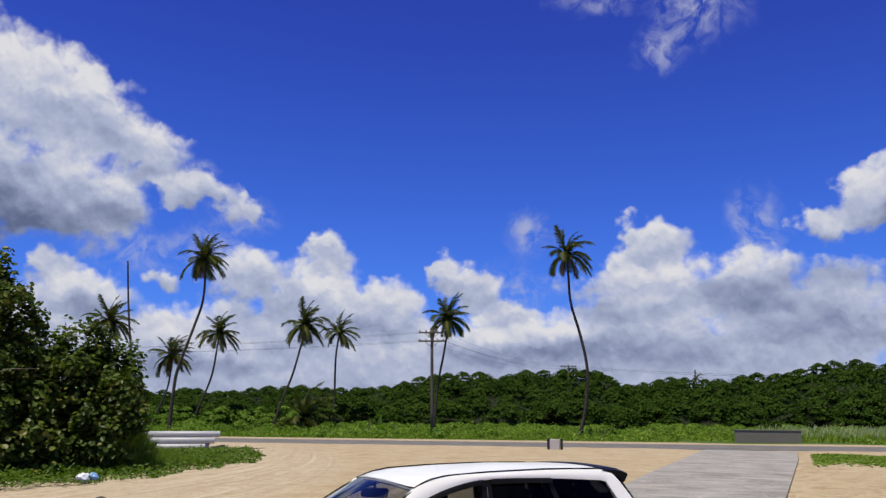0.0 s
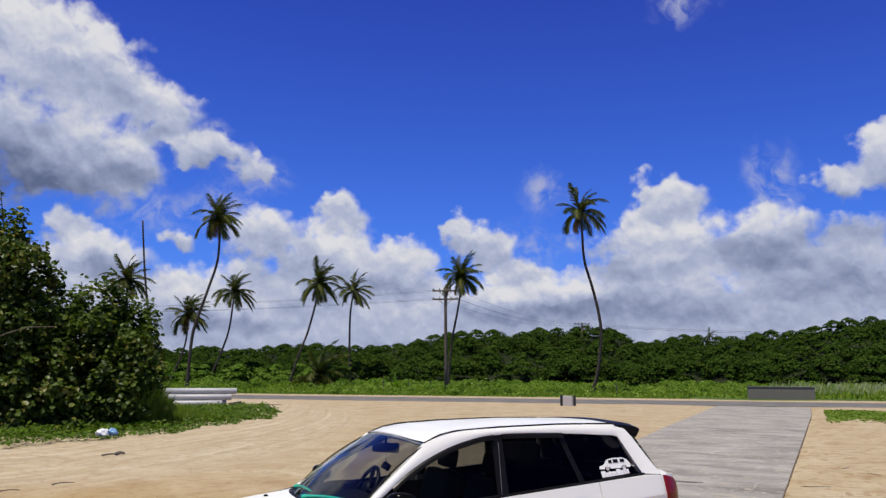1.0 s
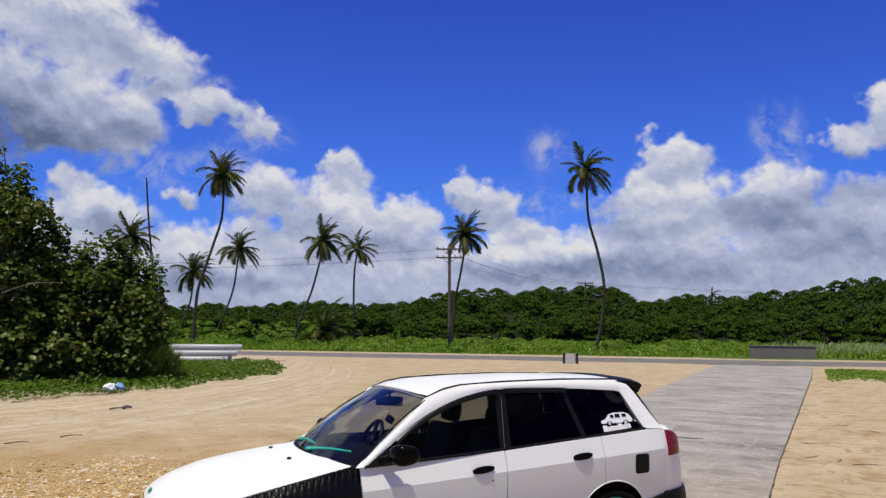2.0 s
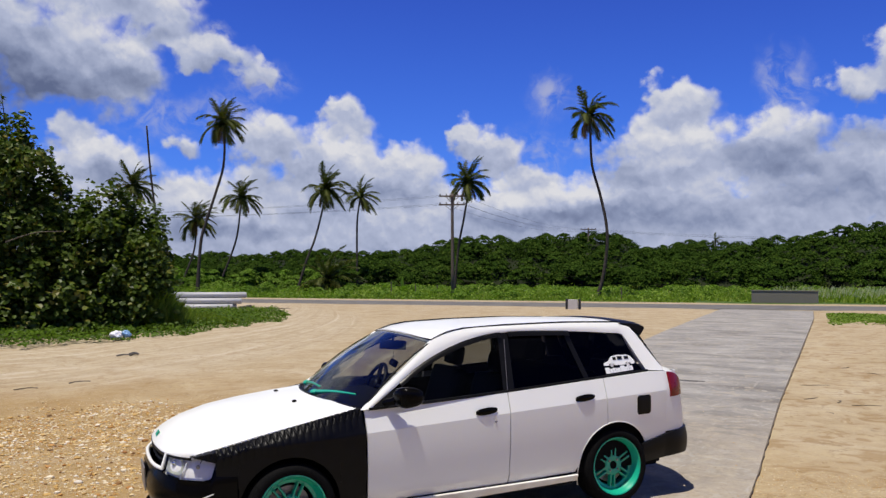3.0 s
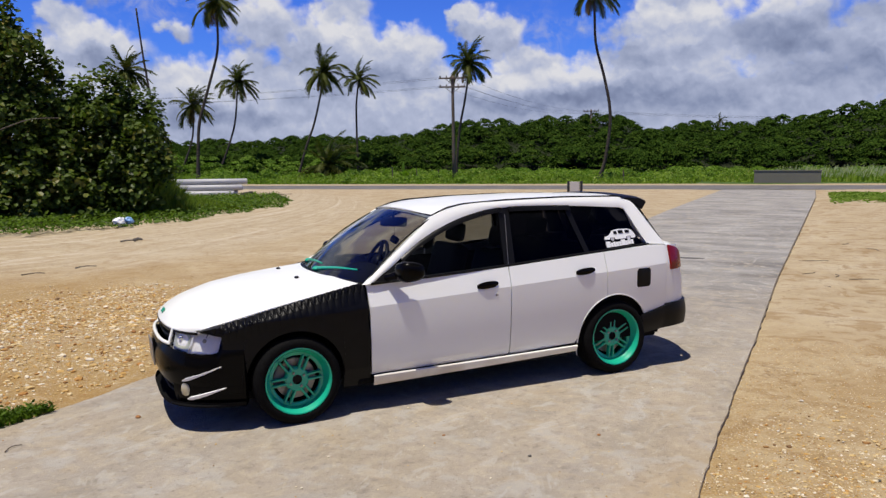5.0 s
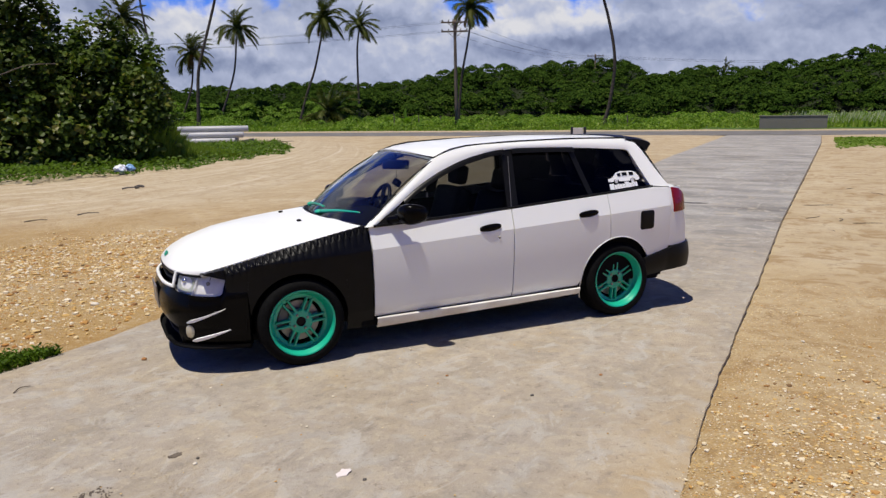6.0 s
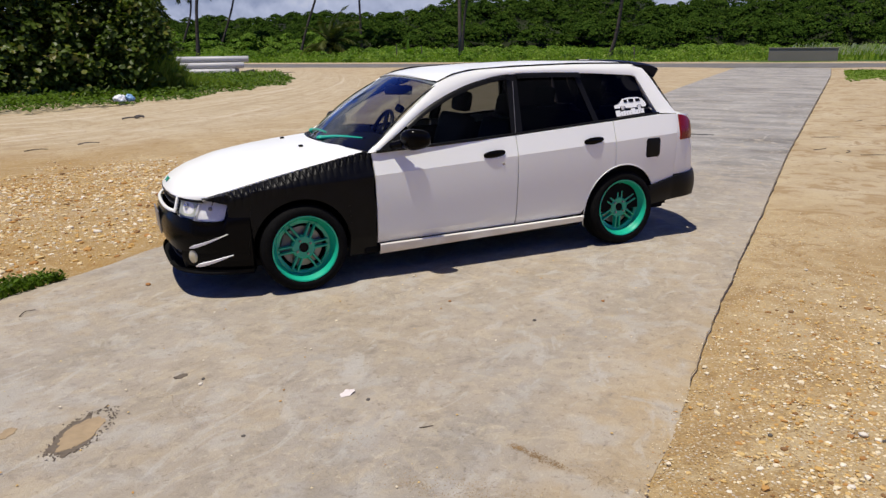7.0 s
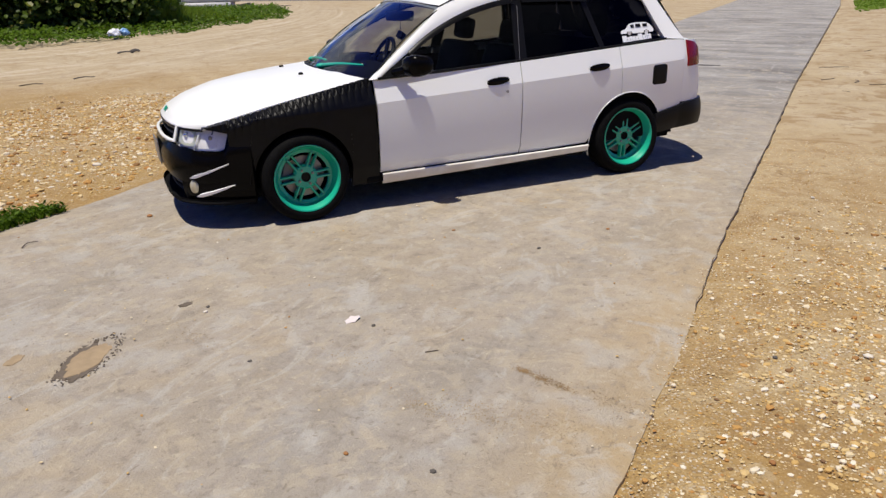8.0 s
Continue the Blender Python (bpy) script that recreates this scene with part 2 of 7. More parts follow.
    c = n.mix(n.math("MULTIPLY", n.smooth(crumbs, 0.40, 0.35), 0.35), c, (0.56, 0.46, 0.29))
    crack = n.add("ShaderNodeTexVoronoi", {"Vector": n.vmath("MULTIPLY_ADD", n.vmath("SUBTRACT", n.noise(p, 2.5, 4, 0.6, True), (0.5, 0.5, 0.5)), (0.9, 0.9, 0.0), p), "Scale": 1.3})
    crack.feature = "DISTANCE_TO_EDGE"
    c = n.mix(n.math("MULTIPLY", n.math("MULTIPLY", n.smooth(crack.outputs["Distance"], 0.018, 0.004), n.smooth(mid, 0.5, 0.62)), 0.45), c, (0.16, 0.10, 0.05))
    # small stones pressed into the near ground
    cell = n.add("ShaderNodeTexVoronoi", {"Vector": p, "Scale": 62.0})
    peb = n.ramp(n.add("ShaderNodeSeparateXYZ", {0: cell.outputs["Color"]}).outputs[0], [(0.0, (0.203, 0.125, 0.047)), (0.45, (0.406, 0.296, 0.148)), (0.8, (0.484, 0.390, 0.257)), (1.0, (0.608, 0.562, 0.484))])
    small = n.add("ShaderNodeTexVoronoi", {"Vector": p, "Scale": 118.0})
    bits = n.ramp(n.add("ShaderNodeSeparateXYZ", {0: small.outputs["Color"]}).outputs[0], [(0.0, (0.16, 0.09, 0.035)), (0.4, (0.36, 0.24, 0.10)), (0.8, (0.50, 0.38, 0.20)), (1.0, (0.64, 0.56, 0.42))])
    c = n.mix(n.math("MULTIPLY", n.math("MULTIPLY", near, n.smooth(small.outputs["Distance"], 0.5, 0.3)), n.math("MULTIPLY", n.smooth(crumbs, 0.62, 0.48), 0.75)), c, bits)
    strewn = n.math("MULTIPLY", near, n.math("MULTIPLY", n.smooth(mid, 0.34, 0.52), n.smooth(cell.outputs["Distance"], 0.5, 0.3)))
    c = n.mix(n.math("MULTIPLY", strewn, 0.9), c, peb)
    # meadow soil past the road
    r = n.math("ADD", along(n, RV), n.math("MULTIPLY", n.math("SUBTRACT", mid, 0.5), 1.6))
    soil = n.ramp(n.noise(p, 0.5, 6), [(0.3, (0.035, 0.070, 0.009)), (0.6, (0.078, 0.133, 0.020)), (0.85, (0.156, 0.156, 0.047))])
    c = n.mix(n.smooth(r, ROAD_NEAR + 10.6, ROAD_NEAR + 12.0), c, soil)
    h = n.math("ADD", n.math("MULTIPLY", fine, 0.8), n.math("ADD", n.math("MULTIPLY_ADD", strewn, 0.3, n.math("MULTIPLY", grit, 0.25)), n.math("MULTIPLY", streak, 0.3)))
    return bsdf(n, c, 0.93, 0, bump(n, n.math("MULTIPLY_ADD", crumbs, 0.6, h), 0.65, 0.03), spec=0.2)


def build_concrete(n):
    p = n.world
    uv = n.add("ShaderNodeCombineXYZ", {0: n.math("MULTIPLY", along(n, DU), 0.35), 1: along(n, DV), 2: 0.0}).outputs[0]
    cloud = n.noise(p, 0.55, 5, 0.6)
    mid = n.noise(uv, 2.4, 6, 0.65)
    brush = n.noise(n.add("ShaderNodeCombineXYZ", {0: along(n, DU), 1: n.math("MULTIPLY", along(n, DV), 12.0), 2: 0.0}).outputs[0], 1.5, 6, 0.7)
    grit = n.noise(p, 120, 4, 0.7)
    c = n.ramp(mid, [(0.25, (0.250, 0.222, 0.178)), (0.5, (0.318, 0.282, 0.232)), (0.75, (0.380, 0.340, 0.285))])
    c = n.mix(n.math("MULTIPLY", n.smooth(cloud, 0.45, 0.7), 0.5), c, (0.359, 0.296, 0.211))       # blown sand
    c = n.mix(n.math("MULTIPLY", n.smooth(cloud, 0.5, 0.28), 0.35), c, (0.24, 0.235, 0.225))       # damp grey
    c = n.mix(n.math("MULTIPLY", n.smooth(brush, 0.55, 0.8), 0.35), c, (0.156, 0.144, 0.129))
    c = n.mix(n.math("MULTIPLY", n.smooth(grit, 0.56, 0.78), 0.55), c, (0.437, 0.406, 0.351))
    c = n.mix(n.math("MULTIPLY", n.smooth(grit, 0.42, 0.25), 0.55), c, (0.125, 0.109, 0.094))
    # bare grey bays further off, with stains lying across
    bay = n.noise(n.add("ShaderNodeCombineXYZ", {0: n.math("MULTIPLY", along(n, DU), 1.35), 1: n.math("MULTIPLY", along(n, DV), 0.62), 2: 3.0}).outputs[0], 1.0, 5, 0.6)
    grey = n.ramp(bay, [(0.34, (0.115, 0.114, 0.112)), (0.42, (0.195, 0.194, 0.190)), (0.50, (0.242, 0.240, 0.233)), (0.62, (0.315, 0.311, 0.300))])
    c = n.mix(n.math("MULTIPLY", n.smooth(along(n, DU), 2.5, 9.0), 0.8), c, grey)
    spot = n.noise(p, 11, 6, 0.7)
    c = n.mix(n.math("MULTIPLY", n.smooth(spot, 0.54, 0.72), 0.5), c, (0.156, 0.136, 0.117))
    c = n.mix(n.math("MULTIPLY", n.smooth(spot, 0.46, 0.3), 0.4), c, (0.406, 0.367, 0.304))
    # beige crusts of trodden sand, and pale scour marks
    crust = n.noise(p, 1.7, 7, 0.68, distortion=0.6)
    near = n.smooth(along(n, DU), 7.0, 1.5)
    c = n.mix(n.math("MULTIPLY", near, n.math("MULTIPLY", n.smooth(crust, 0.53, 0.66), 0.40)), c, (0.37, 0.295, 0.19))
    c = n.mix(n.math("MULTIPLY", near, n.math("MULTIPLY", n.smooth(crust, 0.44, 0.33), 0.45)), c, (0.335, 0.325, 0.305))
    edge = n.smooth(n.math("ADD", along(n, DV), n.math("MULTIPLY", crust, 1.1)), -1.35, -2.15)
    c = n.mix(n.math("MULTIPLY", n.math("MULTIPLY", edge, n.smooth(along(n, DU), 1.6, -0.6)), 0.75), c, (0.40, 0.295, 0.155))
    # crumbly mottling a few centimetres across
    mot = n.noise(p, 10.0, 6, 0.7, distortion=0.4)
    tone = n.noise(p, 4.2, 3, 0.5)
    c = n.mix(n.math("MULTIPLY", near, n.math("MULTIPLY", n.smooth(mot, 0.50, 0.64), 0.36)), c, (0.42, 0.362, 0.262))
    c = n.mix(n.math("MULTIPLY", near, n.math("MULTIPLY", n.smooth(tone, 0.50, 0.68), 0.40)), c, (0.40, 0.395, 0.375))
    c = n.mix(n.math("MULTIPLY", near, n.math("MULTIPLY", n.smooth(mot, 0.44, 0.33), 0.42)), c, (0.205, 0.175, 0.14))
    # scaled patches with ragged edges, cement smears and pits
    scab = n.noise(p, 3.1, 6, 0.66, distortion=1.4)
    c = n.mix(n.math("MULTIPLY", n.smooth(scab, 0.565, 0.59), 0.34), c, (0.43, 0.37, 0.275))
    c = n.mix(n.math("MULTIPLY", n.smooth(scab, 0.41, 0.385), 0.30), c, (0.22, 0.20, 0.175))
    smear = n.noise(n.vmath("MULTIPLY", uv, (1.6, 1.0, 1.0)), 3.4, 5, 0.6, distortion=2.2)
    c = n.mix(n.math("MULTIPLY", n.smooth(smear, 0.56, 0.66), 0.38), c, (0.44, 0.425, 0.39))
    pit = n.noise(p, 26.0, 4, 0.65, distortion=0.5)
    c = n.mix(n.math("MULTIPLY", n.smooth(pit, 0.60, 0.68), 0.5), c, (0.17, 0.14, 0.105))
    c = n.mix(n.math("MULTIPLY", n.smooth(pit, 0.40, 0.33), 0.4), c, (0.48, 0.43, 0.34))
    # puddle stains lying across the further bays
    wet = n.noise(n.add("ShaderNodeCombineXYZ", {0: n.math("MULTIPLY", along(n, DU), 1.1), 1: n.math("MULTIPLY", along(n, DV), 0.55), 2: 7.0}).outputs[0], 1.5, 5, 0.6, distortion=1.0)
    c = n.mix(n.math("MULTIPLY", n.math("MULTIPLY", n.smooth(wet, 0.55, 0.60), n.smooth(along(n, DU), 3.0, 6.0)), 0.45), c, (0.15, 0.148, 0.142))
    c = n.mix(1.0, c, (1.14, 1.13, 1.11), "MULTIPLY")
    h = n.math("ADD", n.math("MULTIPLY", brush, 0.5), n.math("ADD", grit, n.math("ADD", spot, n.math("ADD", n.math("MULTIPLY", mot, 1.6), n.math("MULTIPLY_ADD", scab, 1.2, pit)))))
    return bsdf(n, c, 0.88, 0, bump(n, h, 0.75, 0.0095), spec=0.25)


def build_asphalt(n):
    g = n.noise(n.world, 40, 5, 0.7)
    s = n.noise(n.world, 0.8, 4)
    c = n.ramp(s, [(0.3, (0.105, 0.10, 0.094)), (0.7, (0.18, 0.172, 0.155))])
    c = n.mix(n.math("MULTIPLY", n.smooth(g, 0.55, 0.75), 0.4), c, (0.26, 0.25, 0.23))
    return bsdf(n, c, 0.9, 0, bump(n, g, 0.4, 0.01), spec=0.3)


def leafy(name, dark, light, tip=None, rough=0.5, sheen=0.35, spec=0.2):
    """Leaves: each leaf its own shade, with light passing through."""
    def build(n):
        g = n.add("ShaderNodeNewGeometry")
        isl = g.outputs["Random Per Island"]
        patch = n.math("MULTIPLY_ADD", n.noise(n.world, 0.16, 2), 0.5, n.math("MULTIPLY", n.noise(n.world, 0.7, 3), 0.5))
        f = n.math("ADD", n.math("MULTIPLY", isl, 0.6), n.math("MULTIPLY", patch, 0.5), clamp=True)
        stops = [(0.1, dark), (0.75, light)] + ([(0.97, tip)] if tip else [])
        c = n.ramp(f, stops)
        front = bsdf(n, c, rough, spec=spec)
        back = n.add("ShaderNodeBsdfTranslucent", {"Color": n.mix(1.0, c, (1.0, 1.25, 0.5), "MULTIPLY")}).outputs[0]
        return n.add("ShaderNodeMixShader", {0: sheen, 1: front, 2: back}).outputs[0]
    return material(name, build)


def build_bark(n):
    q = n.vmath("MULTIPLY", n.place, (3.0, 3.0, 14.0))
    rings = n.noise(q, 1.0, 5, 0.6)
    big = n.noise(n.place, 0.6, 3)
    c = n.ramp(rings, [(0.3, (0.028, 0.022, 0.018)), (0.7, (0.095, 0.078, 0.06))])
    c = n.mix(n.math("MULTIPLY", n.smooth(big, 0.5, 0.8), 0.4), c, (0.15, 0.13, 0.11))
    return bsdf(n, c, 0.9, 0, bump(n, rings, 0.7, 0.05), spec=0.2)


def build_wood_pole(n):
    q = n.vmath("MULTIPLY", n.place, (9.0, 9.0, 0.5))
    g = n.noise(q, 2.0, 5, 0.65)
    c = n.ramp(g, [(0.3, (0.075, 0.055, 0.040)), (0.7, (0.18, 0.145, 0.11))])
    return bsdf(n, c, 0.85, 0, bump(n, g, 0.5, 0.02), spec=0.2)


GROUND = material("sandy_ground", build_ground)
CONCRETE = material("worn_concrete", build_concrete)
ASPHALT = material("asphalt", build_asphalt)
BARK = material("palm_bark", build_bark)
POLE_WOOD = material("weathered_pole_wood", build_wood_pole)
PALM_LEAF = leafy("palm_leaflets", (0.022, 0.036, 0.008), (0.095, 0.112, 0.020), (0.27, 0.185, 0.04), 0.5, 0.2)
PALM_DEAD = leafy("dry_palm_fronds", (0.10, 0.06, 0.025), (0.24, 0.15, 0.06), None, 0.7, 0.2)
GRAPE_LEAF = leafy("sea_grape_leaves", (0.009, 0.022, 0.003), (0.082, 0.125, 0.014), (0.28, 0.20, 0.045), 0.42, 0.22, 0.2)
VINE_LEAF = leafy("beach_vine_leaves", (0.026, 0.055, 0.003), (0.095, 0.165, 0.010), None, 0.5, 0.3)
WOODS_LEAF = leafy("woodland_leaves", (0.006, 0.020, 0.002), (0.042, 0.082, 0.008), (0.105, 0.140, 0.022), 0.8, 0.10, 0.06)
GRASS_BLADE = leafy("meadow_grass", (0.13, 0.20, 0.018), (0.29, 0.39, 0.046), (0.42, 0.40, 0.14), 0.7, 0.5, 0.1)
WEED_LEAF = leafy("meadow_weeds", (0.08, 0.14, 0.014), (0.22, 0.32, 0.036), (0.42, 0.43, 0.16), 0.6, 0.35)
SOFT_GRASS = leafy("soft_grass", (0.10, 0.16, 0.02), (0.25, 0.33, 0.05), (0.42, 0.40, 0.14), 0.8, 0.5, 0.08)
TURF = leafy("olive_turf", (0.09, 0.15, 0.02), (0.16, 0.24, 0.04), (0.25, 0.27, 0.08), 0.85, 0.3, 0.08)
SHRUB_LEAF = leafy("shrub_leaves", (0.05, 0.11, 0.010), (0.15, 0.25, 0.026), (0.30, 0.36, 0.08), 0.6, 0.3, 0.12)
SEED_HEAD = leafy("grass_seed_heads", (0.30, 0.34, 0.16), (0.50, 0.52, 0.30), None, 0.8, 0.4, 0.08)
TWIG = plain("grey_twigs", (0.10, 0.08, 0.06), 0.85, grain=30)
STONE = material("limestone_pebbles", lambda n: bsdf(n, n.ramp(n.add("ShaderNodeNewGeometry").outputs["Random Per Island"], [
    (0.0, (0.17, 0.10, 0.05)), (0.07, (0.40, 0.20, 0.06)), (0.25, (0.52, 0.33, 0.11)), (0.50, (0.58, 0.43, 0.20)), (0.78, (0.66, 0.56, 0.37)), (1.0, (0.75, 0.70, 0.58))]), 0.85, 0,
    bump(n, n.noise(n.world, 80, 4), 0.4, 0.004), spec=0.25))
BLOCK_GREY = plain("grey_concrete_block", (0.18, 0.165, 0.125), 0.9, grain=18, vary=0.25, relief=0.3)
BLOCK_PALE = plain("pale_concrete_block", (0.52, 0.49, 0.44), 0.9, grain=18, vary=0.25, relief=0.3)
BLACK_PAINT = plain("black_paint", (0.02, 0.02, 0.022), 0.5, grain=20)
WIRE = plain("dark_cable", (0.03, 0.03, 0.03), 0.6, grain=5)
DULL_RENDER = plain("dull_grey_render", (0.24, 0.225, 0.20), 0.95, grain=6, vary=0.3, relief=0.2)
LITTER = plain("white_plastic", (0.78, 0.80, 0.82), 0.4, grain=30)
LITTER_BLUE = plain("blue_plastic", (0.20, 0.38, 0.62), 0.4, grain=30)
GAP_DIRT = plain("dark_gap_dirt", (0.16, 0.13, 0.095), 0.95, grain=40, vary=0.4, relief=0.5)
GAP_SHADE = plain("shaded_wood_gaps", (0.020, 0.026, 0.012), 0.95, grain=0.8, vary=0.4, relief=0.3, spec=0.1)

# ---------------------------------------------------------------- mesh helpers
def link_mesh(name, verts, faces, mat, parent=None, label="", smooth=False):
    me = bpy.data.meshes.new(name)
    me.from_pydata([tuple(v) for v in verts] if not isinstance(verts, np.ndarray) else verts.tolist(), [], faces if isinstance(faces, list) else faces.tolist())
    me.materials.append(mat)
    if smooth:
        me.polygons.foreach_set("use_smooth", [True] * len(me.polygons))
    me.update()
    ob = new(name, me)
    if parent is not None:
        ob.parent = parent
    if label:
        tagged(ob, label)
    return ob


def part(name, bm, mat, parent, label="", smooth=False):
    me = bpy.data.meshes.new(name)
    bm.normal_update()
    bm.to_mesh(me)
    bm.free()
    me.materials.append(mat)
    if smooth:
        me.polygons.foreach_set("use_smooth", [True] * len(me.polygons))
    ob = new(name, me)
    if parent is not None:
        ob.parent = parent
    if label:
        tagged(ob, label)
    return ob


def empty(name, m, label, category, group=""):
    ob = new(name)
    ob.empty_display_size = 0.2
    ob.matrix_basis = m
    return tagged(ob, label, category, group)


def tube(bm, pts, radii, sides=8, cap=True):
    """A round rod through pts, with a radius for each."""
    pts = [Vector(p) for p in pts]
    rings = []
    side = None
    for i, p in enumerate(pts):
        d = (pts[min(i + 1, len(pts) - 1)] - pts[max(i - 1, 0)]).normalized()
        if side is None:
            side = d.orthogonal().normalized()
        side = (side - d * side.dot(d)).normalized()
        up = d.cross(side)
        r = radii[i] if isinstance(radii, (list, tuple)) else radii
        rings.append([bm.verts.new(p + (side * math.cos(a) + up * math.sin(a)) * r) for a in (2 * math.pi * k / sides for k in range(sides))])
    for a, b in zip(rings, rings[1:]):
        for k in range(sides):
            bm.faces.new((a[k], a[(k + 1) % sides], b[(k + 1) % sides], b[k]))
    if cap:
        bm.faces.new(rings[0][::-1])
        bm.faces.new(rings[-1])
    return bm


def box(bm, size, m=None, bevel=0.0):
    made = bmesh.ops.create_cube(bm, size=1.0, matrix=(m or Matrix()) @ Matrix.Diagonal((*size, 1)))
    if bevel:
        edges = list({e for v in made["verts"] for e in v.link_edges})
        bmesh.ops.bevel(bm, geom=edges, offset=bevel, segments=2, affect="EDGES", profile=0.6)
    return bm


def revolve(bm, profile, sides=48, m=None):
    """Turn a profile of (radius, y) round the y axis."""
    rings = []
    for r, y in profile:
        rings.append([bm.verts.new((m or Matrix()) @ Vector((r * math.cos(a), y, r * math.sin(a)))) for a in (2 * math.pi * k / sides for k in range(sides))])
    for a, b in zip(rings, rings[1:]):
        for k in range(sides):
            bm.faces.new((a[k], b[k], b[(k + 1) % sides], a[(k + 1) % sides]))
    return bm


def soft_edges(ob, angle=35):
    """Smooth shading with hard edges where the surface breaks."""
    me = ob.data
    bm = bmesh.new()
    bm.from_mesh(me)
    for f in bm.faces:
        f.smooth = True
    for e in bm.edges:
        if len(e.link_faces) == 2 and e.calc_face_angle(0) > radians(angle):
            e.smooth = False
    bm.to_mesh(me)
    bm.free()
    return ob


def spline(points, n):
    """n points along a smooth curve through the given ones."""
    p = np.array(points, float)
    s = np.linspace(0, len(p) - 1, n)
    i = np.clip(s.astype(int), 0, len(p) - 2)
    f = (s - i)[:, None]
    g = lambda k: p[np.clip(k, 0, len(p) - 1)]
    a, b, c, d = g(i - 1), g(i), g(i + 1), g(i + 2)
    return 0.5 * (2 * b + (c - a) * f + (2 * a - 5 * b + 4 * c - d) * f ** 2 + (3 * b - a - 3 * c + d) * f ** 3)


def rise(x):
    """Height of the ground: a gentle slope under the car."""
    x = np.asarray(x, float)
    return np.where(x > 0, 0.0197 * np.minimum(x, 2.535), np.maximum(0.05 * x, -0.07)) - 0.015


def lumps(x, y, s):
    return sum(np.sin(x * a * s + b) * np.sin(y * c * s + d) for a, b, c, d in ((1.0, 0.3, 1.3, 1.1), (2.3, 2.0, 1.9, 0.4), (3.7, 4.0, 4.3, 2.2), (6.1, 1.0, 5.6, 5.0))) / 4


# ---------------------------------------------------------------- ground, drive, road
def build_land():
    k = np.linspace(-1, 1, 221)
    c = np.sign(k) * (np.abs(k) * 14 + (np.abs(k) ** 9) * 3000)
    gx, gy = np.meshgrid(c + 2.0, c + 2.5)
    far = np.hypot(gx - 2, gy - 2.5)
    v = gx * DV[0] + gy * DV[1]
    z = rise(gx) - 0.015 + 0.016 * lumps(gx, gy, 1.4) + 0.01 * lumps(gx, gy, 4.0)
    u = gx * DU[0] + gy * DU[1]
    within = np.minimum(v - np.interp(u, *DRIVE_R), np.interp(u, *DRIVE_L) - v)
    z = z - np.where(far < 60, np.clip((within + 0.02) / 0.15, 0, 1) * 0.05, 0.0)
    r = gx * RV[0] + gy * RV[1]
    z = np.where(r > ROAD_NEAR - 1.5, np.minimum(z, 0.01), z)
    n = len(k)
    verts = np.stack([gx, gy, z], -1).reshape(-1, 3)
    i = np.arange(n * n).reshape(n, n)
    faces = np.stack([i[:-1, :-1], i[:-1, 1:], i[1:, 1:], i[1:, :-1]], -1).reshape(-1, 4)
    tagged(link_mesh("ground", verts, faces, GROUND, smooth=True), "pale sandy ground with wheel tracks and gravel", "ground", kind="structure")


def edge_rag(us):
    """How the drive's lower edge crumbles in and out."""
    calm = np.clip(1.1 - us / 4.5, 0.12, 1.0)
    return (0.012 * np.sin(us * 1.1) + 0.006 * np.sin(us * 2.7 + 1) + 0.005 * np.sin(us * 7.1 + 2) * np.sin(us * 1.3) + 0.004 * np.sin(us * 17.3) * np.sin(us * 3.1) + 0.004 * np.sin(us * 37.0 + 1) * np.sin(us * 5.1)) * calm


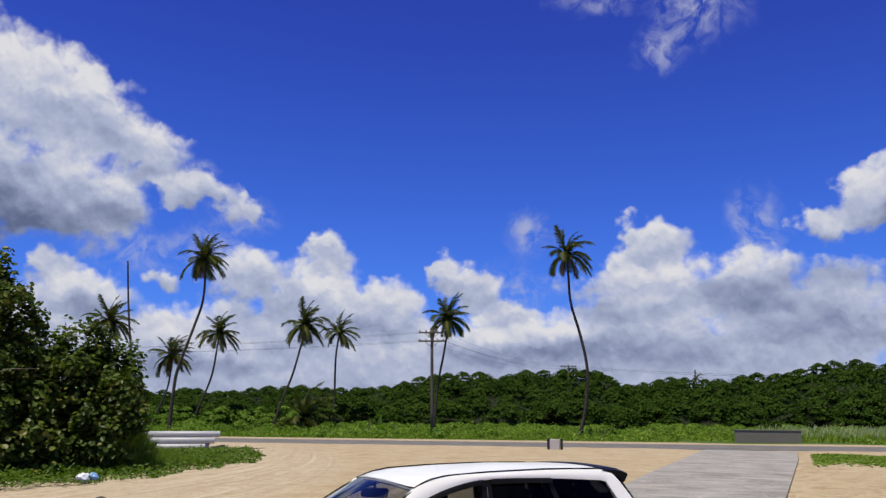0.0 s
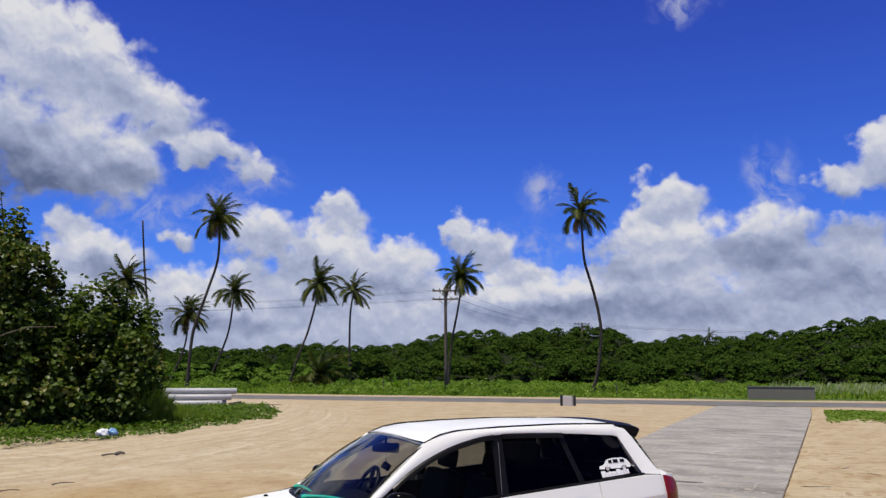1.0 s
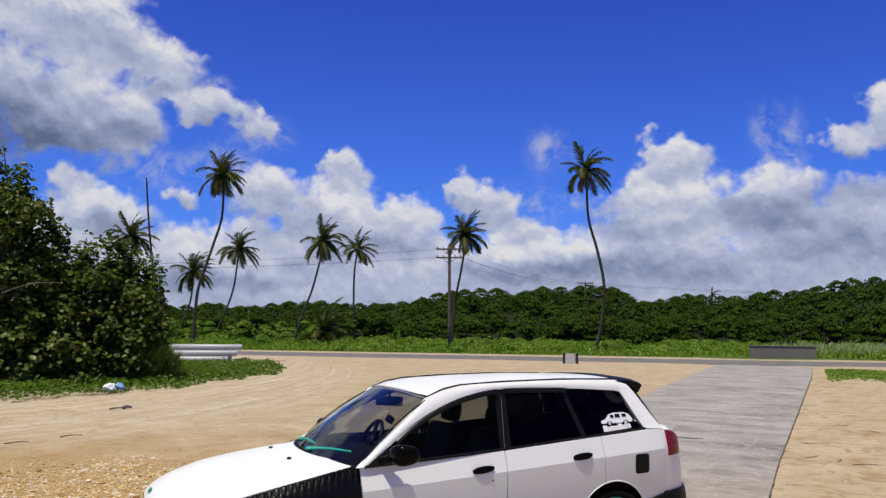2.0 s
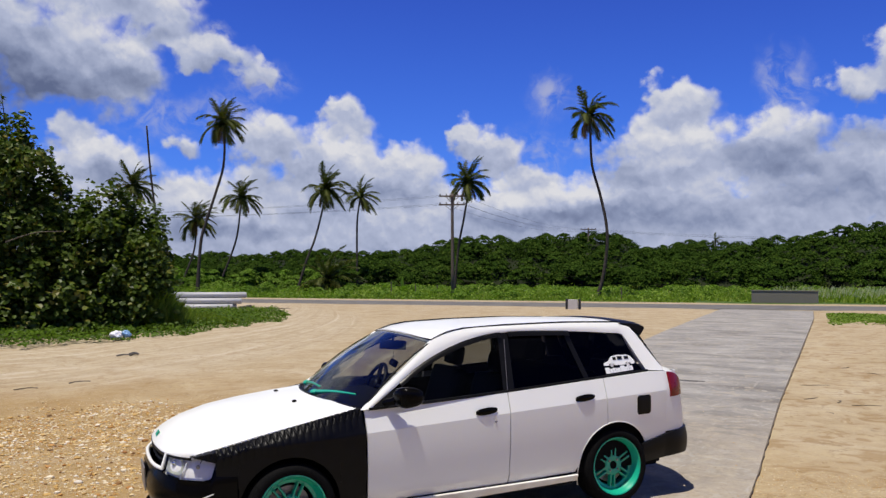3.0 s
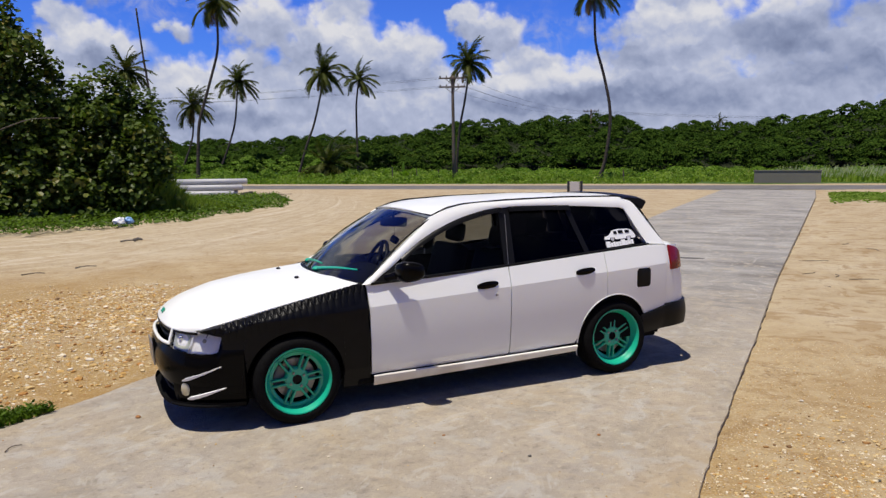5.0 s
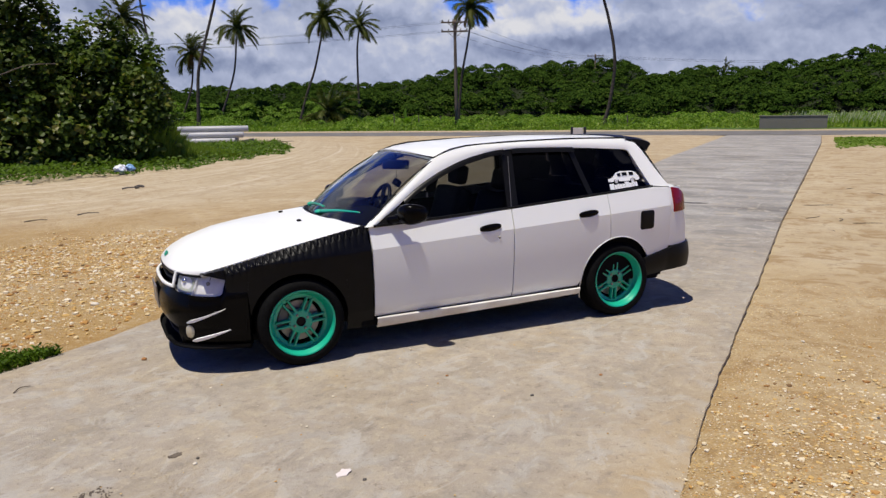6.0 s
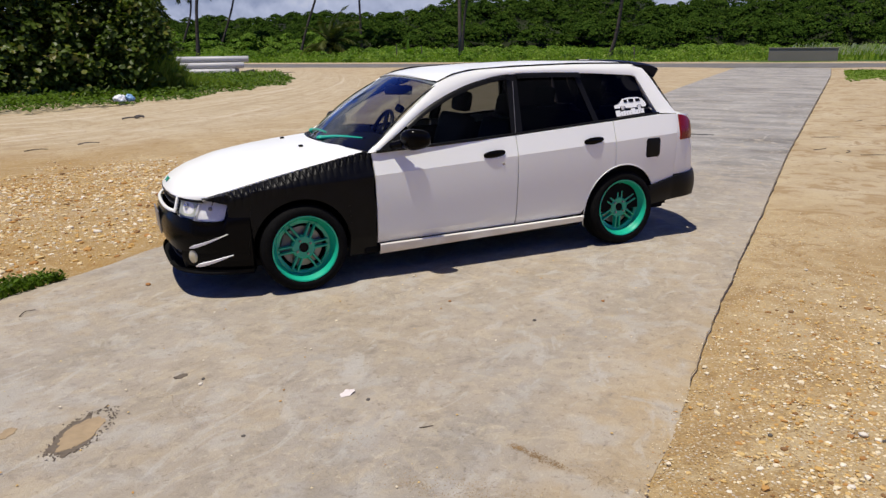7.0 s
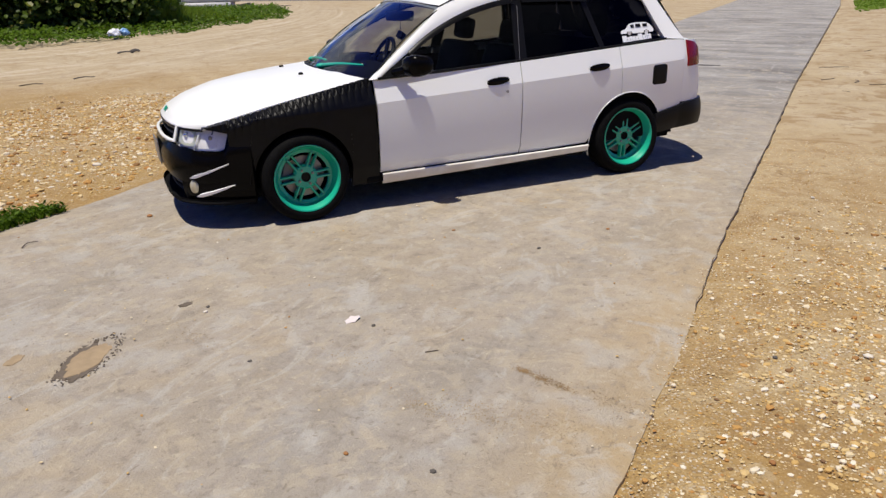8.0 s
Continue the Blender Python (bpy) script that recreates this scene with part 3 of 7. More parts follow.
def build_drive():
    """Cast concrete slab with ragged edges, in bays."""
    drive = tagged(new("drive"), "worn grey concrete drive dusted with sand", "drive", kind="structure")
    ends = [-9.0, 9.73, 16.4, 22.4, 28.4, 34.6, 42.3]
    for a, b in zip(ends, ends[1:]):
        nu, nv = max(12, int((b - a) / (0.045 if b < 11 else 0.3))), 26
        us = np.linspace(a + 0.006, b - 0.006, nu)
        s = np.linspace(0, 1, nv)
        calm = np.clip(1.2 - us / 9.0, 0.12, 1.0)
        rag1 = 0.04 * np.sin(us * 1.1 + 2) + 0.012 * np.sin(us * 6.1)
        lo = np.interp(us, *DRIVE_R) + edge_rag(us)
        hi = np.interp(us, *DRIVE_L) + rag1 * calm
        vv = lo[:, None] + (hi - lo)[:, None] * s[None, :]
        uu = us[:, None] + 0 * vv
        x, y = uu * DU[0] + vv * DV[0], uu * DU[1] + vv * DV[1]
        z = rise(x) + 0.002 * lumps(x, y, 1.0)
        z[:, 0] -= np.interp(us, (-0.5, 2.0), (0.018, 0.003))
        z[:, -1] -= 0.018
        top = np.stack([x, y, z], -1).reshape(-1, 3)
        low = top - np.array([0, 0, 0.14])
        i = np.arange(nu * nv).reshape(nu, nv)
        faces = np.stack([i[:-1, :-1], i[1:, :-1], i[1:, 1:], i[:-1, 1:]], -1).reshape(-1, 4).tolist()
        ring = list(i[:, 0]) + list(i[-1, 1:]) + list(i[::-1, -1][1:]) + list(i[0, ::-1][1:-1])
        m = nu * nv
        faces += [[ring[k], ring[k] + m, ring[(k + 1) % len(ring)] + m, ring[(k + 1) % len(ring)]] for k in range(len(ring))]
        link_mesh("slab", np.vstack([top, low]), [list(map(int, f)) for f in faces], CONCRETE, drive)
        # crumbled dark gap along its lower edge
        us = np.linspace(max(a, -0.5), b, max(10, int((b - max(a, -0.5)) / 0.045)))
        v0 = np.interp(us, *DRIVE_R) + edge_rag(us)
        w = np.clip(0.004 + 0.005 * np.sin(us * 2.3) * np.sin(us * 7.1 + 1) + 0.004 * np.sin(us * 13.7) * np.sin(us * 3.3) + 0.0010 * us, 0.0005, 0.022) * np.clip((us + 0.5) / 5.0, 0.03, 1)
        rows = [(v0 + 0.003, -0.006), (v0 - w * 0.5, -0.004), (v0 - w, -0.006)]
        verts = np.stack([np.stack([us * DU[0] + v * DV[0], us * DU[1] + v * DV[1], rise(us * DU[0] + v * DV[0]) + z + 0.004], 1) for v, z in rows], 1).reshape(-1, 3)
        i = np.arange(len(us) * 3).reshape(-1, 3)
        link_mesh("edge_gap", verts, np.stack([i[:-1, :-1], i[:-1, 1:], i[1:, 1:], i[1:, :-1]], -1).reshape(-1, 4), GAP_DIRT, drive, "dark crumbled gap beside the slab")


def build_road():
    us = np.linspace(-160, 200, 120)
    vs = ROAD_NEAR + np.array([0, 0.3, 2.0, 3.6, 5.6, 7.0, 7.3])
    zs = np.array([0.0, 0.03, 0.045, 0.05, 0.045, 0.03, 0.0])
    u, v = np.meshgrid(us, vs, indexing="ij")
    v = v + np.where((v < ROAD_NEAR + 0.1), 0.25 * np.sin(u * 0.9) + 0.12 * np.sin(u * 2.7), 0)
    x, y = u * RU[0] + v * RV[0], u * RU[1] + v * RV[1]
    z = np.broadcast_to(zs, x.shape) + 0.0
    verts = np.stack([x, y, z], -1).reshape(-1, 3)
    i = np.arange(x.size).reshape(x.shape)
    faces = np.stack([i[:-1, :-1], i[1:, :-1], i[1:, 1:], i[:-1, 1:]], -1).reshape(-1, 4)
    tagged(link_mesh("road", verts, faces[:, ::-1], ASPHALT, smooth=True), "grey asphalt road crossing behind the sandy lot", "road", kind="structure")


def build_wall_behind():
    """Plain rendered wall, unseen behind the camera, added to block low sky light."""
    bm = bmesh.new()
    box(bm, (46.0, 0.30, 5.2), pose(0, 0, 2.5), 0.02)
    box(bm, (46.1, 0.44, 0.14), pose(0, 0, 5.15), 0.02)
    ob = part("unseen_wall", bm, DULL_RENDER, None)
    ob.matrix_basis = pose(-5.2, -13.6, -0.1, 0, 0, -24)
    tagged(ob, "plain dull grey rendered wall added unseen behind the camera", "wall", kind="structure")


build_land()
build_drive()
build_road()
build_wall_behind()


# ---------------------------------------------------------------- scattered greenery (numpy)
rng = np.random.default_rng(7)


def quads(centres, normals, size, stretch=1.0, spin=None):
    """One leaf (a folded diamond of two triangles) at each centre."""
    n = normals / np.linalg.norm(normals, axis=1, keepdims=True)
    a = np.cross(n, np.where(np.abs(n[:, 2:3]) > 0.9, [[1.0, 0, 0]], [[0, 0, 1.0]]))
    a /= np.linalg.norm(a, axis=1, keepdims=True)
    b = np.cross(n, a)
    t = rng.uniform(0, 2 * np.pi, len(n))[:, None] if spin is None else spin
    e, f = a * np.cos(t) + b * np.sin(t), b * np.cos(t) - a * np.sin(t)
    s = np.asarray(size, float).reshape(-1, 1)
    v = np.stack([centres - e * s * stretch, centres - f * s * 0.75 + n * s * 0.2, centres + e * s * stretch, centres + f * s * 0.75 + n * s * 0.2], 1).reshape(-1, 3)
    i = np.arange(len(n))[:, None] * 4
    return v, np.hstack([i, i + 1, i + 2, i + 3])


def blades(base, height, lean, width):
    """Grass blades: narrow triangles that lean."""
    n = len(base)
    a = rng.uniform(0, 2 * np.pi, n)
    side = np.stack([np.cos(a), np.sin(a), 0 * a], 1) * np.asarray(width).reshape(-1, 1)
    tip = base + lean * np.asarray(height).reshape(-1, 1) + np.array([0, 0, 1.0]) * np.asarray(height).reshape(-1, 1)
    mid = base + lean * np.asarray(height).reshape(-1, 1) * 0.35 + np.array([0, 0, 0.6]) * np.asarray(height).reshape(-1, 1)
    v = np.stack([base - side, base + side, mid + side * 0.7, tip, mid - side * 0.7], 1).reshape(-1, 3)
    i = np.arange(n)[:, None] * 5
    return v, np.hstack([i, i + 1, i + 2, i + 3, i + 4])


def stuff(name, mat, chunks, label, category):
    verts, faces, k = [], [], 0
    for v, f in chunks:
        verts.append(v)
        faces += (f + k).tolist()
        k += len(v)
    return tagged(link_mesh(name, np.vstack(verts), faces, mat), label, category, kind="stuff")


def road_frame(u, v):
    return np.stack([u * RU[0] + v * RV[0], u * RU[1] + v * RV[1], 0 * u], 1)


def build_meadow():
    n = 42000
    u = rng.uniform(-75, 95, n)
    v = ROAD_NEAR + 11.0 + rng.uniform(0, 1, n) ** 1.8 * 55
    clear = ~((u > 6) & (u < 18) & (v < ROAD_NEAR + 15))          # mown strip before the low wall
    u, v = u[clear], v[clear]
    n = len(u)
    base = road_frame(u, v)
    h = (0.30 + 0.4 * rng.uniform(0, 1, n)) * (0.75 + 0.5 * lumps(base[:, 0], base[:, 1], 0.35)) * np.clip((v - ROAD_NEAR - 10.5) / 5.0, 0.12, 1.5)
    h *= np.where(u > 12, 0.95, 0.65)
    lean = rng.normal(0, 0.25, (n, 3)) * [1, 1, 0] + [0.12, -0.05, 0]
    stuff("meadow_grass", GRASS_BLADE, [blades(base, h, lean, rng.uniform(0.04, 0.10, n))], "tall green meadow grass beyond the road", "grass")
    # broad-leaved weeds among it
    m = 70000
    u, v = rng.uniform(-75, 95, m), ROAD_NEAR + 13.0 + rng.uniform(0, 1, m) ** 1.4 * 45
    clear = ~((u > 6) & (u < 18) & (v < ROAD_NEAR + 15))
    u, v = u[clear], v[clear]
    m = len(u)
    c = road_frame(u, v)
    hump = np.clip(lumps(c[:, 0], c[:, 1], 0.3) * 1.5 + 0.35, 0.08, 1.4) * np.clip((v - ROAD_NEAR - 12) / 4, 0.2, 1)
    c[:, 2] = rng.uniform(0.1, 1, m) * hump
    q = quads(c, rng.normal(0, 0.6, (m, 3)) + [0, 0, 1.0], rng.uniform(0.045, 0.12, m), 1.5)
    stuff("meadow_weeds", WEED_LEAF, [q], "broad-leaved weeds growing in the meadow", "weeds")


def crown_leaves(cx, cy, cz, rx, ry, rz, n, size, mess=0.45, lift=0.35):
    d = rng.normal(0, 1, (n, 3))
    d /= np.linalg.norm(d, axis=1, keepdims=True)
    d[:, 2] = np.where(d[:, 2] < -0.35, -d[:, 2], d[:, 2])
    k = 1 + 0.16 * np.sin(d[:, :1] * 6 + cx) * np.sin(d[:, 1:2] * 7 + cy) + 0.10 * np.sin(d[:, 2:] * 11 + d[:, :1] * 9)
    k = k * rng.uniform(0.86, 1.05, (n, 1))
    c = np.array([cx, cy, cz]) + d * k * [rx, ry, rz]
    return quads(c, d + rng.normal(0, mess, (n, 3)) + [0, 0, lift], rng.uniform(0.6, 1.3, n) * size, 1.2)


# height of the woods' skyline: azimuth and elevation seen from the lot, degrees
SKYLINE_AZ = (-40, 0, 5, 8, 10.4, 13.5, 15.4, 17, 21.9, 24, 25.2, 27.6, 28.8, 29.2, 30.7, 33, 35, 36.5, 37.4, 38.6, 39.7, 41.7, 42.8, 44.3, 44.9, 46.1, 48.4, 49.6, 50.6, 52.5, 54, 60, 75, 90)
SKYLINE_EL = (1.52, 1.52, 1.42, 1.72, 1.52, 1.92, 2.02, 1.82, 2.02, 2.72, 2.97, 3.17, 2.87, 2.52, 3.17, 3.22, 3.32, 3.12, 2.72, 2.12, 2.27, 2.72, 2.42, 2.67, 2.32, 2.87, 2.82, 3.22, 3.52, 3.62, 3.42, 3.62, 2.62, 2.12)


def plate(x, y, z, r, n, size):
    """A flat-topped bough: leaves over a shallow dome, its underside left open and dark."""
    t, w = rng.uniform(0, 2 * np.pi, n), np.sqrt(rng.uniform(0, 1, n))
    lobe = 1 + 0.22 * np.sin(t * 3 + x) + 0.14 * np.sin(t * 5 + y)
    px, py = np.cos(t) * w * lobe, np.sin(t) * w * lobe
    pz = 0.42 * (1 - w ** 2.2) + rng.normal(0, 0.035, n) - 0.10 * w * rng.uniform(0, 1, n)
    c = np.array([x, y, z]) + np.stack([px, py, pz], 1) * r
    nrm = np.stack([px * 0.8, py * 0.8, 0.75 + 0 * px], 1) + rng.normal(0, 0.22, (n, 3))
    return quads(c, nrm, rng.uniform(0.6, 1.25, n) * size, 1.2)


def build_woods():
    chunks, low_chunks, eye = [], [], np.array([-1.25, -5.15])

    def at(a, d):
        return eye + d * np.array([math.sin(radians(a)), math.cos(radians(a))])
    # rows of flat umbrella crowns, the rear ones higher
    for dist, low, step in ((99, 0.36, 1.9), (105, 0.58, 1.9), (112, 0.76, 1.8), (119, 0.90, 1.6), (126, 0.985, 1.15)):
        a = -13.0
        while a < 66:
            a += step * rng.uniform(0.6, 1.3)
            d = dist + rng.uniform(-3, 3)
            top = 1.8 + math.tan(radians(float(np.interp(a, SKYLINE_AZ, SKYLINE_EL)))) * d * low * (rng.uniform(0.80, 1.10) if low < 0.98 else rng.uniform(0.96, 1.02))
            r = rng.uniform(2.0, 3.6) if low < 0.98 else rng.uniform(1.5, 2.6)
            x, y = at(a, d)
            deep = min(top * 0.8, r * 1.25)
            chunks.append(crown_leaves(x, y, max(0.5, top - deep * 0.62), r * 0.86, r * 0.86, deep * 0.52, int(42 * r * r), 0.14, 0.35, 0.2))
            for k in range(26):
                t, w = rng.uniform(0, 6.28), (rng.uniform(0.2, 1.0) if k else 0.0)
                q = r * (rng.uniform(0.20, 0.34) if k else 0.32)
                z = top - q * 0.42 - deep * (0.75 * w ** 2 + 0.25 * w * rng.uniform(0, 1))
                chunks.append(plate(x + math.cos(t) * w * r, y + math.sin(t) * w * r, max(0.5, z), q, int(150 * q * q) + 30, 0.115))
    stuff("woodland", WOODS_LEAF, chunks, "dense green coastal woodland on a low ridge", "woods")
    # a ridge-shaped backing that hides sky; its dark colour is the crowns' shade
    az = np.arange(-30, 86, 0.5)
    aa = np.radians(az)
    hh = 1.8 + np.tan(np.radians(np.interp(az, SKYLINE_AZ, SKYLINE_EL))) * 120
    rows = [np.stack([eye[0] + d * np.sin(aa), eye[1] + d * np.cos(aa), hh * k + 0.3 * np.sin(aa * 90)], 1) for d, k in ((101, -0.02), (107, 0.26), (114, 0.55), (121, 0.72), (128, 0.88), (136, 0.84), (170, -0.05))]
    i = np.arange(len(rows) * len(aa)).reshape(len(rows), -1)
    ridge = link_mesh("ridge", np.vstack(rows), np.stack([i[:-1, :-1], i[:-1, 1:], i[1:, 1:], i[1:, :-1]], -1).reshape(-1, 4), GAP_SHADE, smooth=True)
    tagged(ridge, "low dark ridge backing the woodland, coloured as its shaded gaps", "ridge", kind="structure")
    # lighter shrubs at its foot, highest behind the palms
    for a in np.arange(-12, 66, 0.42):
        d = 94 + rng.uniform(-4, 3)
        top = (2.5 if a < 16 else 0.9) * rng.uniform(0.55, 1.12)
        x, y = at(a + rng.uniform(-0.3, 0.3), d)
        for k in range(4):
            q = rng.uniform(0.5, 1.1)
            low_chunks.append(plate(x + rng.uniform(-1, 1), y + rng.uniform(-1.5, 1), max(0.2, top - 0.4 * q - k * 0.42 * top * rng.uniform(0.5, 1)), q, int(150 * q * q) + 30, 0.10))
    stuff("undergrowth", SHRUB_LEAF, low_chunks, "light green shrubs at the foot of the woodland", "shrubs")


def build_meadow_shrubs():
    """Rounded weeds and shrubs that stand up out of the meadow."""
    chunks = []
    for i in range(330):
        u, v = rng.uniform(-60, 75), ROAD_NEAR + 13.5 + rng.uniform(0, 1) ** 1.3 * 26
        if 4 < u < 20 and v < ROAD_NEAR + 19:
            continue
        g = float(lumps(u, v, 0.22))
        if g < -0.05:
            continue
        c = road_frame(np.array([u]), np.array([v]))[0]
        q = rng.uniform(0.35, 0.75) * (0.8 + g)
        for k in range(3):
            chunks.append(plate(c[0] + rng.uniform(-0.6, 0.6), c[1] + rng.uniform(-0.6, 0.6), q * rng.uniform(0.2, 1.0), q, 70, 0.075))
    stuff("meadow_shrubs", SHRUB_LEAF, chunks, "low bright green shrubs scattered in the meadow", "shrubs")
    # feathery seed heads on the tall grass
    n = 9000
    u, v = rng.uniform(14, 75, n), ROAD_NEAR + 14.5 + rng.uniform(0, 1, n) ** 1.3 * 18
    keep = lumps(u, v, 0.3) + rng.normal(0, 0.2, n) > 0.0
    b = road_frame(u[keep], v[keep])
    b[:, 2] = rng.uniform(0.3, 0.8, len(b))
    stuff("seed_heads", SEED_HEAD, [blades(b, rng.uniform(0.25, 0.5, len(b)), rng.normal(0, 0.2, (len(b), 3)) * [1, 1, 0] + [0.35, -0.15, 0], rng.uniform(0.015, 0.035, len(b)))], "pale feathery seed heads on tall grass", "grass")


def broad_plant(x, y, height, count):
    """A clump of long paddle-shaped leaves."""
    v, f = [], []
    for i in range(count):
        h, pitch, length = i * 2.4 + rng.uniform(-0.3, 0.3), radians(rng.uniform(40, 80)), height * rng.uniform(0.7, 1.05)
        p, d = np.array([0.0, 0.0, 0.0]), np.array([math.cos(h) * math.cos(pitch), math.sin(h) * math.cos(pitch), math.sin(pitch)])
        side = np.array([-math.sin(h), math.cos(h), 0.0])
        k = len(v)
        for j in range(8):
            w = 0.12 * height * max(0.06, math.sin(math.pi * min(1.0, j / 7.0 * 1.02)) ** 0.7 if j > 1 else 0.06)
            v.extend([p - side * w, p + np.array([0, 0, -0.02]), p + side * w])
            p = p + d * length / 7
            d = d + np.array([0.05, -0.02, -0.17 - 0.05 * rng.uniform()])
            d /= np.linalg.norm(d)
        for j in range(7):
            for c in (0, 1):
                f.append([k + j * 3 + c, k + j * 3 + c + 1, k + j * 3 + c + 4, k + j * 3 + c + 3])
    ob = link_mesh("broad_leaved_plant", np.array(v), f, SHRUB_LEAF)
    ob.location = (x, y, -0.02)
    tagged(ob, "clump of broad paddle-shaped green leaves in the meadow", "plant", "broad-leaved plants")


build_meadow_shrubs()
for px, py, ph, pc in ((26.6, 66.5, 1.9, 11), (25.0, 68.0, 1.6, 9), (28.0, 67.4, 1.5, 8), (22.2, 70.0, 1.3, 8), (40.5, 53.0, 1.1, 8)):
    broad_plant(px, py, ph, pc)
build_meadow()
build_woods()


# ---------------------------------------------------------------- palms
def frond(bm_v, bm_f, root, heading, droop, length, pitch, wind):
    """One frond: a bent midrib with leaflets hanging from both sides."""
    pts, p = [], np.array(root, float)
    d = np.array([math.cos(heading) * math.cos(pitch), math.sin(heading) * math.cos(pitch), math.sin(pitch)])
    n = 13
    for i in range(n):
        pts.append(p.copy())
        p = p + d * length / n
        d = d + np.array([wind[0], wind[1], -droop]) * (1.0 + 0.6 * i / n) / n
        d /= np.linalg.norm(d)
    pts = np.array(pts)
    for i in range(1, n):
        t = i / (n - 1)
        ax = pts[i] - pts[i - 1]
        ax /= np.linalg.norm(ax)
        side = np.cross(ax, [0, 0, 1.0])
        side /= np.linalg.norm(side) + 1e-6
        up = np.cross(side, ax)
        reach = length * 0.25 * (math.sin(math.pi * min(1, 0.2 + t * 0.76)) ** 0.6 + 0.05)
        for half in (0.0, 0.33, 0.67):
            b = pts[i - 1] + (pts[i] - pts[i - 1]) * half
            for s in (-1, 1):
                j = rng.uniform(0.8, 1.15)
                tip = b + (side * s * 0.62 + ax * 0.85 - np.array([0, 0, 0.25 + 0.45 * rng.uniform()]) + up * 0.12) * reach * j
                w = ax * length * 0.013
                mid = (b + tip) / 2 + up * 0.06 * reach
                k = len(bm_v)
                bm_v.extend([b - w, b + w, mid + w * 1.1, tip, mid - w * 1.1])
                bm_f.append([k, k + 1, k + 2, k + 3, k + 4])
        w = up * 0.02 + side * 0.02
        k = len(bm_v)
        bm_v.extend([pts[i - 1] - side * 0.02, pts[i - 1] + side * 0.02, pts[i] + side * 0.016, pts[i] - side * 0.016])
        bm_f.append([k, k + 1, k + 2, k + 3])


def palm(course, length=3.0, count=22, thick=0.17, dead=3, label="tall coconut palm with a bent slender trunk", crown=True):
    base = Vector((course[0][0], course[0][1], 0))
    tree = empty("coconut_palm" if crown else "bare_palm_trunk", Matrix.Translation(base), label, "palm tree" if crown else "dead palm", "palms along the meadow")
    pts = [(0.0, 0.0, -0.2)] + [tuple(Vector(p) - base) for p in course if p[2] > 0.05]
    pts = spline(pts, 26)
    bm = bmesh.new()
    k = len(pts)
    thick *= 0.68
    tube(bm, pts, [thick * (1.55 - 0.5 * min(1, i / 3)) * (1 - 0.42 * i / k) for i in range(k)], 9)
    part("trunk", bm, BARK, tree, smooth=True)
    if not crown:
        return tree
    top = pts[-1]
    count = int(count * 1.1)
    for i in range(count):
        v, f = [], []
        h = i * 2.39996 + rng.uniform(-0.25, 0.25)
        lvl = i / count
        frond(v, f, top, h, rng.uniform(0.75, 1.35) + 0.85 * lvl, length * rng.uniform(0.9, 1.25), radians(82 - 108 * lvl + rng.uniform(-10, 10)), (0.50, -0.2))
        link_mesh("frond", np.array(v), f, PALM_LEAF, tree)
    for i in range(dead):
        v, f = [], []
        frond(v, f, top, rng.uniform(0, 6.28), 1.6, length * 0.75, radians(-48), (0.2, -0.05))
        link_mesh("dry_frond", np.array(v), f, PALM_DEAD, tree, "brown dry frond hanging under the crown")
    return tree


palm([(8.4, 74.2, 0), (8.5, 74.2, 2.8), (8.7, 74.2, 5.4), (9.2, 74.1, 7.3), (10.0, 74.0, 10.0), (10.6, 73.9, 12.3), (10.7, 73.9, 14.7), (10.6, 73.9, 16.6)], 2.9, 22, 0.23)
palm([(4.6, 89.7, 0), (3.5, 89.7, 8.0), (3.3, 89.7, 11.6)], 3.0, 22, 0.25, label="coconut palm rising behind the sea grape bush")
palm([(6.2, 84.6, 0), (5.9, 84.6, 3.0), (5.3, 84.6, 7.9), (4.7, 84.7, 12.5), (4.2, 84.7, 17.7)], thick=0.2, crown=False, label="dead bare palm trunk without a crown")
palm([(8.5, 92.3, 0), (8.9, 92.3, 1.1), (10.1, 92.2, 4.6), (10.4, 92.1, 8.3)], 2.9, 22, 0.2, label="short leaning coconut palm in the meadow")
palm([(12.3, 88.8, 0), (12.6, 88.8, 0.8), (14.3, 88.5, 5.7), (14.8, 88.4, 9.7), (15.0, 88.4, 10.8)], 2.8, 20, 0.19, label="slender leaning coconut palm in the meadow")
palm([(19.5, 80.4, 0), (20.5, 80.2, 3.3), (21.4, 79.9, 5.9), (22.2, 79.7, 9.3), (22.5, 79.6, 11.2)], 2.9, 22, 0.2, label="slender leaning coconut palm in the meadow")
palm([(28.6, 87.1, 0), (28.5, 87.1, 7.5), (28.7, 87.1, 10.1), (28.9, 87.0, 11.4)], 2.8, 18, 0.19, label="upright slender coconut palm in the meadow")
palm([(34.1, 71.1, 0), (34.5, 70.9, 4.8), (35.0, 70.6, 8.0), (35.4, 70.4, 10.9), (35.4, 70.4, 11.7)], 2.9, 22, 0.19, label="coconut palm leaning beside the utility pole")
palm([(37.7, 50.6, 0), (38.2, 50.3, 1.7), (38.5, 50.1, 4.5), (38.4, 50.1, 6.4), (38.0, 50.4, 8.8), (37.5, 50.8, 11.2), (37.4, 50.9, 13.7), (37.3, 50.9, 15.4)],
     2.8, 18, 0.215, label="tall coconut palm with an s-curved trunk by the road")
palm([(21.3, 73.7, 0), (21.2, 73.7, 1.2)], 3.8, 26, 0.2, 0, "young stemless palm in the meadow")
palm([(101.1, 104.5, 0), (101.1, 104.5, 8.3)], 1.5, 12, 0.2, 0, "small palm standing out of the woodland")

